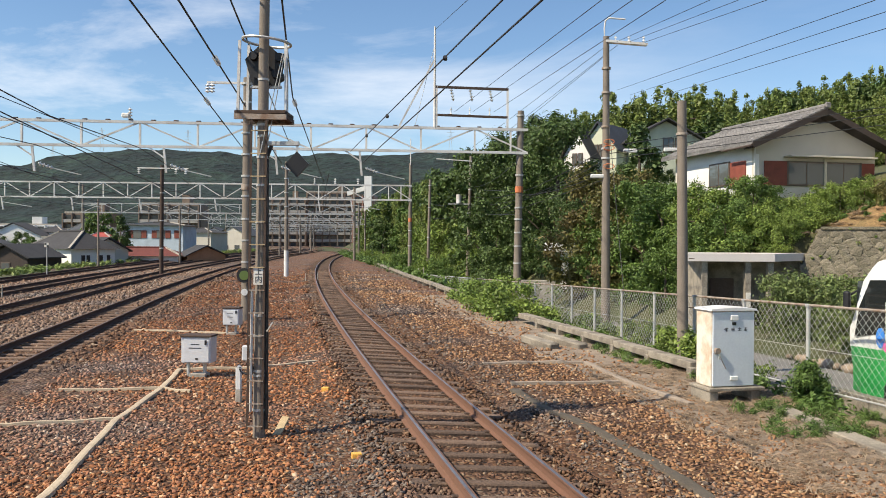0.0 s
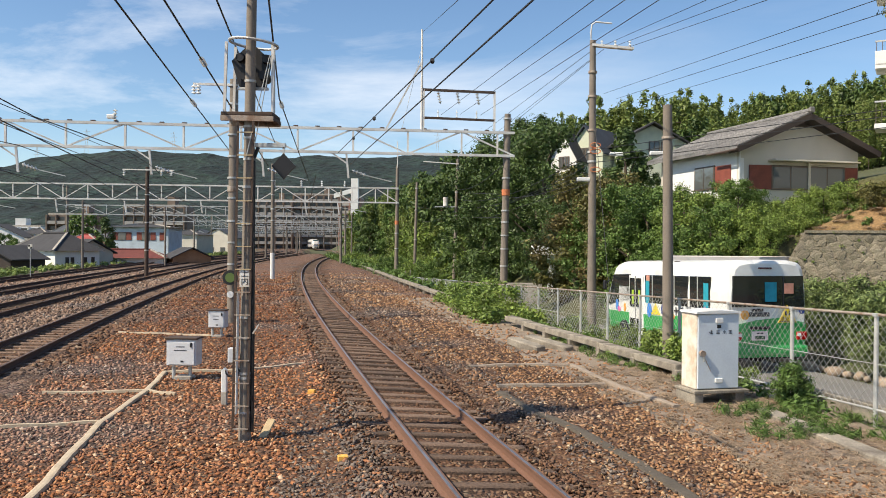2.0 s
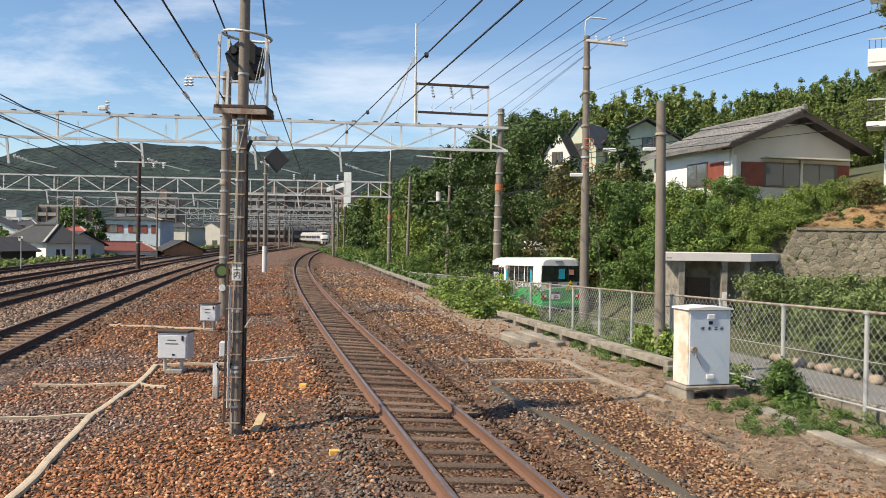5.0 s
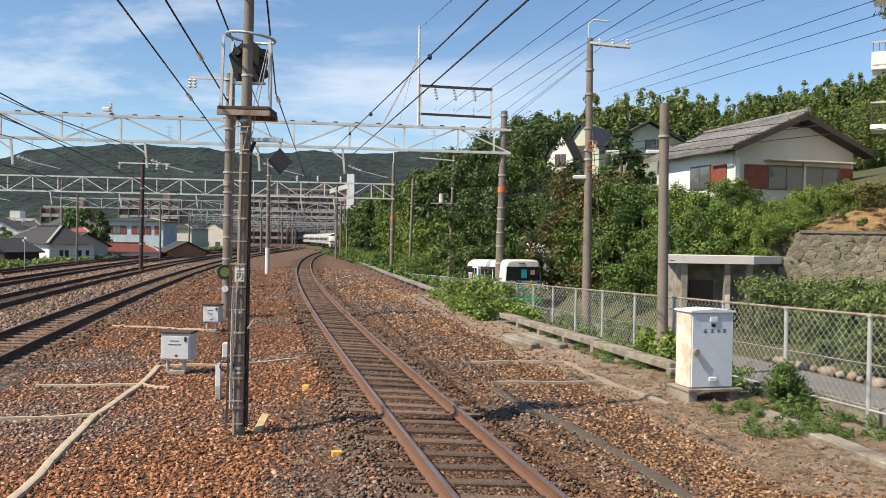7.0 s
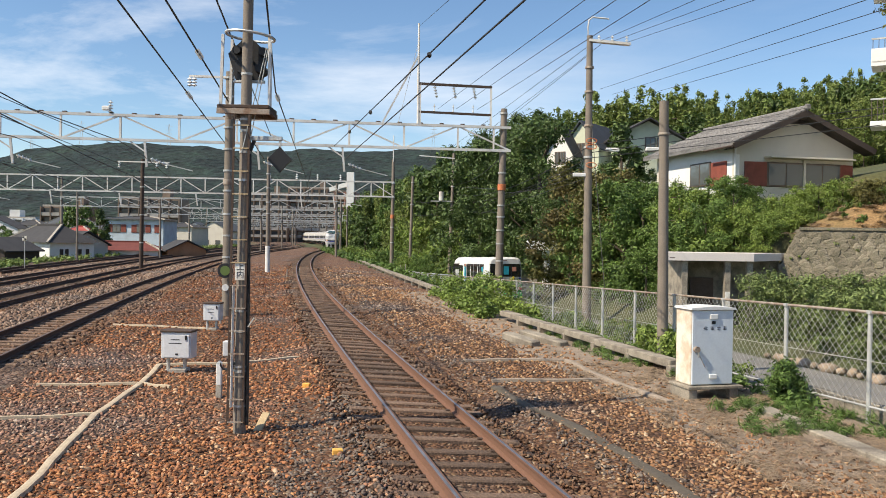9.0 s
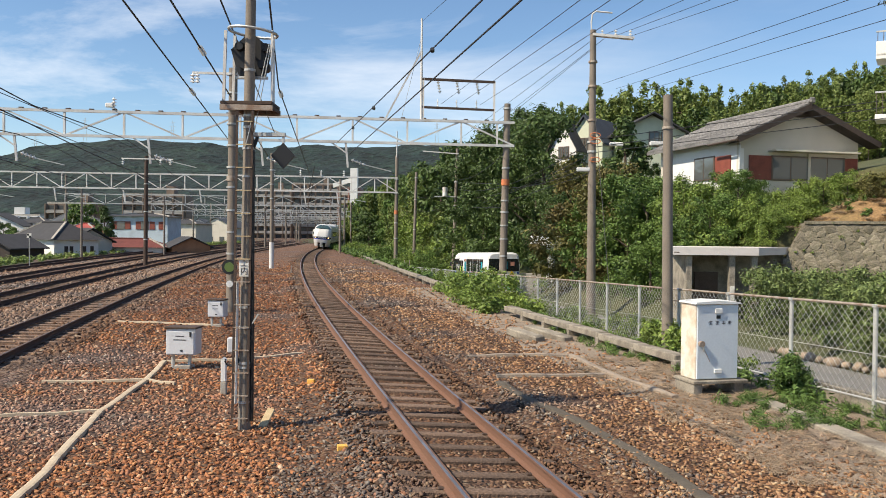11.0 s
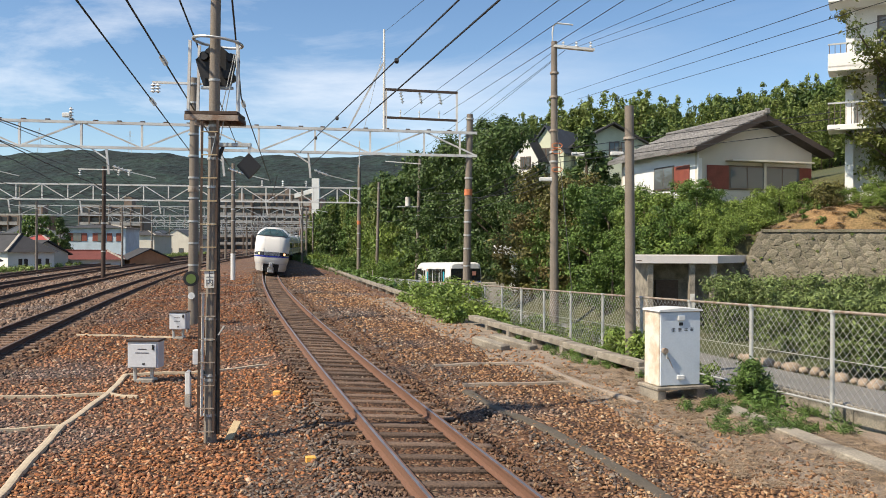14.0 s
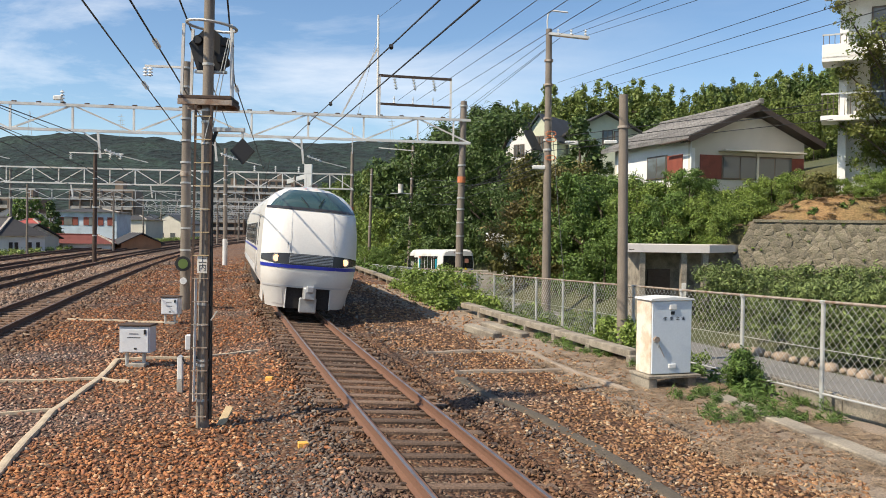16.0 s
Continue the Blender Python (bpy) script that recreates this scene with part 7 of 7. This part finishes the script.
def school_bus():
    b = empty("school_minibus", Matrix.Identity(4), "white and green kindergarten minibus driving along the lane", "bus")
    mesh_part("upper_body", *bus_shell([(0.0, 2.50, 0.94, 0.86), (0.06, 2.57, 1.0, 0.95), (0.25, 2.60, 1.03, 0.98), (6.0, 2.60, 1.03, 0.98), (6.45, 2.52, 1.02, 0.95), (6.75, 2.30, 1.0, 0.90), (6.95, 1.65, 0.97, 0.9)], 1.08, True),
              BUS_WHITE, b, "glossy white upper body")
    mesh_part("lower_body", *bus_shell([(-0.03, 1.09, 0.95, 0.97), (0.08, 1.09, 1.02, 1.035), (6.6, 1.09, 1.02, 1.035), (6.97, 1.09, 0.9, 0.95)], 0.34, False), BUS_GREEN, b, "bright green lower body")
    # green waves rise over the white
    for sx in (-1, 1):
        part("green_wave", prism([(0.1, 1.05), (6.6, 1.05), (6.0, 1.10), (4.6, 1.07), (3.4, 1.05), (1.8, 1.22), (0.9, 1.24), (0.1, 1.12)], 0, sx * 1.022, sx * 1.036), BUS_GREEN, b)
    part("green_wave", prism([(-0.9, 1.05), (0.9, 1.05), (0.9, 1.14), (0.3, 1.25), (-0.3, 1.20), (-0.9, 1.08)], 1, -0.045, 0.02), BUS_GREEN, b)
    # glazing: sides, rear, front
    for sx in (-1, 1):
        x = sx * 1.0165
        for y0, y1 in ((0.75, 1.75), (1.83, 3.05), (3.12, 4.25)):
            w_ = part("side_window", boxed(x, (y0 + y1) / 2, 1.80, 0.03, y1 - y0, 0.78, 0.012), BUS_GLASS, b, "dark side window")
            part("window_bar", boxed(x + sx * 0.012, (y0 + y1) / 2 + 0.1, 1.80, 0.02, 0.04, 0.76), GALV, w_)
        part("cab_window", prism([(5.25, 1.45), (6.75, 1.25), (6.62, 1.75), (6.35, 2.18), (5.25, 2.20)], 0, sx * 0.995, sx * 1.03), BUS_GLASS, b, "dark cab window")
    rear = part("rear_window", prism([(-0.93, 1.50), (0.93, 1.50), (0.90, 2.22), (-0.90, 2.22)], 1, -0.03, 0.04), BUS_GLASS, b, "wide dark rear window")
    part("poster", boxed(0.05, -0.04, 1.85, 0.30, 0.01, 0.45), TEAL, rear, "teal poster behind the glass")
    part("poster", boxed(0.52, -0.04, 1.93, 0.24, 0.01, 0.24), PEACH, rear, "faded peach poster behind the glass")
    part("window_bar", boxed(0.38, -0.04, 1.86, 0.03, 0.012, 0.7), BLACK, rear)
    part("windscreen", prism([(-0.86, 1.25), (0.86, 1.25), (0.80, 2.15), (-0.80, 2.15)], 1, 6.72, 6.98), BUS_GLASS, b)
    for y, mat in ((0.95, TEAL), (4.08, TEAL)):
        part("poster", boxed(-1.035, y, 1.72, 0.008, 0.22, 0.62), mat, b, "teal poster in the window")
    part("poster", boxed(-1.035, 4.05, 2.10, 0.008, 0.2, 0.16), PEACH, b, "peach poster in the window")
    # folding door on the left side
    door = part("door", boxed(-1.03, 4.80, 1.30, 0.02, 0.92, 1.75, 0.01), BUS_WHITE, b, "white folding door with narrow panes")
    for y in (4.60, 5.02):
        part("door_pane", boxed(-1.042, y, 1.68, 0.012, 0.30, 0.82, 0.03), BUS_GLASS, door)
        part("door_lower_pane", boxed(-1.042, y, 0.82, 0.012, 0.32, 0.24, 0.01), BUS_GLASS, door)
        part("lime_strip", boxed(-1.05, y - 0.03, 1.55, 0.006, 0.12, 0.40), LIME, door)
    part("door_gap", boxed(-1.043, 4.81, 1.3, 0.012, 0.02, 1.7), BLACK, door)
    # wheels
    for y in (1.95, 5.6):
        for sx in (-1, 1):
            arch = part("wheel_arch", rodded((sx * 0.99, y, 0.42), (sx * 1.042, y, 0.42), 0.43, n=24), BLACK, b, "black wheel arch")
            wheel = part("wheel", rodded((sx * 0.85, y, 0.37), (sx * 1.055, y, 0.37), 0.37, n=24), TYRE, b)
            part("rim", rodded((sx * 1.04, y, 0.37), (sx * 1.066, y, 0.37), 0.22, 0.17, 20), CHROME, wheel, "bright steel rim")
    part("bumper", boxed(0, -0.04, 0.50, 2.0, 0.14, 0.22, 0.05), BUS_GREEN, b)
    part("underside", boxed(0, 3.4, 0.36, 1.8, 6.6, 0.14), UNDER, b)
    for sx in (-1, 1):
        lamp = part("tail_lamp", boxed(sx * 0.84, -0.05, 0.83, 0.26, 0.06, 0.19, 0.02), RED_LENS, b, "red and clear tail lamp")
        part("reverse_lens", boxed(sx * 0.76, -0.083, 0.86, 0.10, 0.01, 0.08, 0.004), PORCELAIN, lamp)
    part("brake_lamp", boxed(-0.08, -0.012, 2.40, 0.34, 0.05, 0.035, 0.01), DARK_LENS, b, "dark red high brake lamp")
    plate = part("number_plate", boxed(-0.25, -0.06, 0.84, 0.42, 0.02, 0.21, 0.006), PORCELAIN, b, "white plate with dark green bars")
    part("plate_bar", boxed(-0.25, -0.073, 0.80, 0.24, 0.006, 0.08), material("plate green", (0.03, 0.10, 0.05), 0.6), plate)
    part("plate_bar", boxed(-0.25, -0.073, 0.90, 0.16, 0.006, 0.03), INK, plate)
    part("plate_lamp", boxed(-0.25, -0.06, 1.02, 0.5, 0.05, 0.07, 0.01), BLACK, b)
    part("name_bar", boxed(-0.25, -0.02, 1.33, 0.55, 0.03, 0.10, 0.01), INK, b)
    part("vent_panel", boxed(-0.28, -0.02, 1.43, 0.30, 0.03, 0.07, 0.01), BLACK, b)
    tri = part("warning_triangle", prism([(0.22, 1.14), (0.72, 1.14), (0.47, 1.55)], 1, -0.06, -0.045), DOTS["yellow"], b, "yellow triangular child-bus sign")
    part("triangle_edge", prism([(0.25, 1.16), (0.69, 1.16), (0.66, 1.185), (0.28, 1.185)], 1, -0.065, -0.06), INK, tri)
    lettering("words", "幼児バス", 0.085, pose(0.47, -0.064, 1.235), tri)
    for sx in (-0.05, 0.05):
        part("figure_mark", boxed(0.47 + sx, -0.063, 1.36, 0.045, 0.005, 0.11, 0.01), INK, tri)
    for cx, cz, r, k in ((-0.62, 1.32, 0.11, "orange"), (0.85, 1.40, 0.07, "navy")):
        out = [(cx + r * math.cos(a), cz + r * math.sin(a)) for a in np.linspace(0, 2 * math.pi, 17)[:-1]]
        part("sticker", prism(out, 1, -0.055, -0.045), DOTS[k], b)
    for y, z, ry, rz, k in ((6.1, 1.28, 0.10, 0.16, "blue"), (5.95, 1.15, 0.10, 0.08, "pink"), (5.55, 1.22, 0.08, 0.13, "orange"), (3.95, 1.22, 0.14, 0.20, "blue"), (3.15, 1.28, 0.10, 0.15, "navy"),
                            (2.75, 1.32, 0.09, 0.13, "pink"), (2.6, 1.12, 0.12, 0.07, "orange"), (1.0, 1.33, 0.08, 0.12, "pink")):
        oval(y, z, ry, rz, -1.043, DOTS[k], b)
    part("sign_triangle", prism([(3.3, 1.12), (3.85, 1.12), (3.58, 1.42)], 0, -1.048, -1.04), DOTS["yellow"], b)
    for y in (2.72, 2.42):  # the name before the word, as bars
        part("name_bar", boxed(-1.046, y, 1.28, 0.006, 0.2, 0.05), INK, b)
        part("name_bar", boxed(-1.046, y, 1.28, 0.006, 0.05, 0.22), INK, b)
    for y, ch in ((2.15, "幼"), (1.75, "稚"), (1.35, "園")):
        m = lettering("character", ch, 0.30, pose(-1.05, y, 1.28, 0, 0, -90), b)
    for y in (2.2, 2.8, 3.4, 1.3):
        part("seat", boxed(-0.6, y, 1.45, 0.8, 0.35, 0.5, 0.08), LIME, b)
    part("mirror", boxed(-1.16, 6.75, 1.85, 0.10, 0.12, 0.28, 0.03), BLACK, b)
    part("mirror_arm", barred((-1.0, 6.7, 2.0), (-1.16, 6.75, 1.9), 0.03, 0.03), BLACK, b)
    return b


BUS = school_bus()


# ---- ballast stones round the near track ----
def stones():
    rng = np.random.default_rng(8)
    n = 135000
    k = rng.random(n)
    y = 6.6 + 66.0 * k ** 2.3
    x = rng.uniform(-0.62, 0.47, n) * (y + 2.0)
    off = x - np.array([track_x(v) for v in y])
    keep = (x < 6.28 - 0.2006 * (y - 12) - 1.2 - 1.8 * rng.random(n)) & (np.abs(np.abs(off) - 0.566) > 0.08) & (off > -6.6)
    phase = np.mod(y - off * -0.2 - 2.0, 0.58)  # sleepers stay mostly bare
    keep &= ~((np.abs(off) < 0.98) & ((phase < 0.10) | (phase > 0.48)) & (rng.random(n) < 0.80))
    keep &= rng.random(n) < np.clip((76.0 - y) / 34.0, 0.0, 1.0)  # thinning out far off
    x, y, off = x[keep], y[keep], off[keep]
    n = len(x)
    lift = rng.uniform(-0.022, 0.012, n) - 0.012 * (np.abs(off) < 0.62) + 0.028 * ((np.abs(off) > 0.66) & (np.abs(off) < 1.25))
    v = broken_stones(rng, x, y, lift, rng.uniform(0.012, 0.027, n) * (1 + 0.040 * (y - 7)))
    wave = 0.5 * np.sin(y * 0.9) + 0.4 * np.sin(y * 2.3 + 1.0)
    near = (off > -1.05 - 0.4 * rng.random(n)) & (off < 1.2 + 0.5 * rng.random(n))
    oily = (np.abs(off + 1.55 + 0.25 * wave) < 0.35 + 0.4 * rng.random(n)) & (y < 12.4 + rng.random(n)) & (rng.random(n) < 0.75)
    oily |= (np.abs(off - 1.75 - 0.3 * wave) < 0.3 + 0.3 * rng.random(n)) & (rng.random(n) < 0.45)
    right = ~near & ~oily & (off > 0)
    dusty = y + 2.5 * np.sin(x * 0.9) > 17.0 + 7.0 * rng.random(n)
    rocks("ballast_stones", v[~near & ~right & ~oily & ~dusty], BALLAST_STONE, "loose broken rust-brown ballast stones beside the track")
    rocks("rusty_stones", v[~near & ~right & ~oily & dusty], DARK_RUST_STONE, "darker rusty ballast stones farther along the track")
    rocks("earthy_stones", v[right], BROWN_STONE, "loose earthy brown stones between track and wall")
    rocks("brake_dusted_stones", v[near & ~oily], GREY_STONE, "dark brake-dusted ballast with gap shade stones between the rails")
    rocks("sooty_stones", v[oily], SOOTY_STONE, "sooty grey ballast stones in patches along the track")
    # coarser cover between the main tracks
    n = 38000
    y = 16.0 + 60.0 * rng.random(n) ** 1.6
    off = rng.uniform(-21.0, -6.4, n)
    x = np.array([track_x(v) for v in y]) + off
    side = np.min(np.abs(off[:, None] - np.array([-7.9, -11.7, -15.4, -19.2])), axis=1)
    keep = (np.abs(side - 0.566) > 0.13) & (x > -0.64 * y - 1) & ((side > 0.9) | (rng.random(n) < 0.45))
    x, y, off, side = x[keep], y[keep], off[keep], side[keep]
    v = broken_stones(rng, x, y, rng.uniform(-0.03, 0.012, len(x)), rng.uniform(0.03, 0.055, len(x)) * (1 + 0.02 * (y - 16)))
    pale = (off < -8.8) & (side > 0.95)
    rocks("pale_stones", v[pale], PALE_STONE, "greyish ballast stones between the main tracks")
    rocks("brake_dusted_stones", v[~pale], GREY_STONE, "dark brake-dusted ballast with gap shade stones on the main tracks")


TRI = [(0, 2, 3), (0, 3, 1), (4, 5, 7), (4, 7, 6), (0, 1, 5), (0, 5, 4), (2, 6, 7), (2, 7, 3), (0, 4, 6), (0, 6, 2), (1, 3, 7), (1, 7, 5)]


def broken_stones(rng, x, y, lift, size):
    """Corners of many angular flattened stones, turned at random, lying at x, y."""
    n = len(x)
    z = np.array([ground_height(a, b) for a, b in zip(x, y)]) + lift
    base = np.array([[i, j, k] for i in (-1, 1) for j in (-1, 1) for k in (-1, 1)], float)
    q = rng.normal(size=(n, 4)) * np.array([1.0, 0.28, 0.28, 1.0])
    q /= np.linalg.norm(q, axis=1, keepdims=True)
    a, b, c, d = q.T
    R = np.stack([np.stack([1 - 2 * (c * c + d * d), 2 * (b * c - a * d), 2 * (b * d + a * c)], -1), np.stack([2 * (b * c + a * d), 1 - 2 * (b * b + d * d), 2 * (c * d - a * b)], -1),
                  np.stack([2 * (b * d - a * c), 2 * (c * d + a * b), 1 - 2 * (b * b + c * c)], -1)], 1)
    local = base[None] * rng.uniform(0.3, 1.2, (n, 8, 3)) * np.array([1.35, 0.9, 0.55]) * size[:, None, None]
    return np.einsum("nij,nkj->nki", R, local) + np.stack([x, y, z], -1)[:, None]


def rocks(name, v, mat, label):
    n = len(v)
    f = (np.array(TRI)[None] + (np.arange(n) * 8)[:, None, None]).reshape(-1, 3)
    me = bpy.data.meshes.new(name)
    me.vertices.add(n * 8)
    me.vertices.foreach_set("co", v.ravel())
    me.loops.add(len(f) * 3)
    me.loops.foreach_set("vertex_index", f.ravel())
    me.polygons.add(len(f))
    me.polygons.foreach_set("loop_start", np.arange(len(f)) * 3)
    me.polygons.foreach_set("loop_total", np.full(len(f), 3))
    me.update()
    me.materials.append(mat)
    tagged(new(name, me), label, "ballast", kind="stuff")


stones()


# ---- what moves ----
def along(y, metres):
    """The y on the track that lies this many metres farther along."""
    left = metres
    while left > 0:
        step = min(1.0, left)
        y += step / math.hypot(1, track_slope(y))
        left -= step
    return y


def car_pose(y, length):
    """A car with its front end on the track at y, its rear end that length farther along."""
    a, b = track_point(y, 0, 0.15), track_point(along(y, length), 0, 0.15)
    d = b - a
    return Matrix.Translation(a) @ Matrix.Rotation(math.atan2(-d.x, d.y), 4, "Z") @ Matrix.Rotation(math.atan2(CANT, 1.132) * min(1.0, max(0.0, (260 - y) / 80)), 4, "Y")


def train_nose(t):
    return 22.4 + 20.6 * (16.0 - t)


BUS_ROWS = (  # seconds, x and y of the rear left corner, turn to the left in degrees
    (0.0, 7.62, 6.9, 9.8), (0.5, 7.32, 9.9, 10.2), (1.0, 7.03, 12.8, 10.9), (1.5, 6.74, 15.7, 11.5), (2.0, 6.45, 18.8, 12.2), (2.5, 6.15, 21.9, 13.0), (3.0, 5.85, 25.1, 13.8), (3.5, 5.55, 28.3, 14.5),
    (4.0, 5.28, 31.5, 15.0), (4.5, 4.86, 34.2, 15.5), (5.0, 4.45, 36.5, 16.0), (6.0, 3.75, 39.7, 16.0), (6.5, 3.42, 40.9, 16.0), (7.0, 3.18, 42.0, 16.0), (8.0, 2.80, 44.0, 16.5), (9.0, 2.52, 45.4, 16.5),
    (10.0, 2.40, 46.3, 16.5), (11.0, 2.32, 46.9, 16.5), (12.0, 2.27, 47.2, 16.5), (13.0, 2.25, 47.3, 16.5), (16.0, 2.25, 47.3, 16.5))


def motions():
    times = [0.5 * i for i in range(33)]
    walk(CAB_CAR, [(t, car_pose(train_nose(t), 20.6)) for t in times])
    for i, coach in enumerate(COACHES):
        walk(coach, [(t, car_pose(along(train_nose(t), 21.0 + 20.7 * i), 20.1)) for t in times])
    rows = []
    for t, x, y, turn in BUS_ROWS:
        a = radians(turn)
        rows.append((t, Matrix.Translation((x + 1.03 * math.cos(a), y + 1.03 * math.sin(a), road_z(y) + 0.03)) @ Matrix.Rotation(a, 4, "Z") @ Matrix.Rotation(-0.026, 4, "X")))
    walk(BUS, rows)


motions()
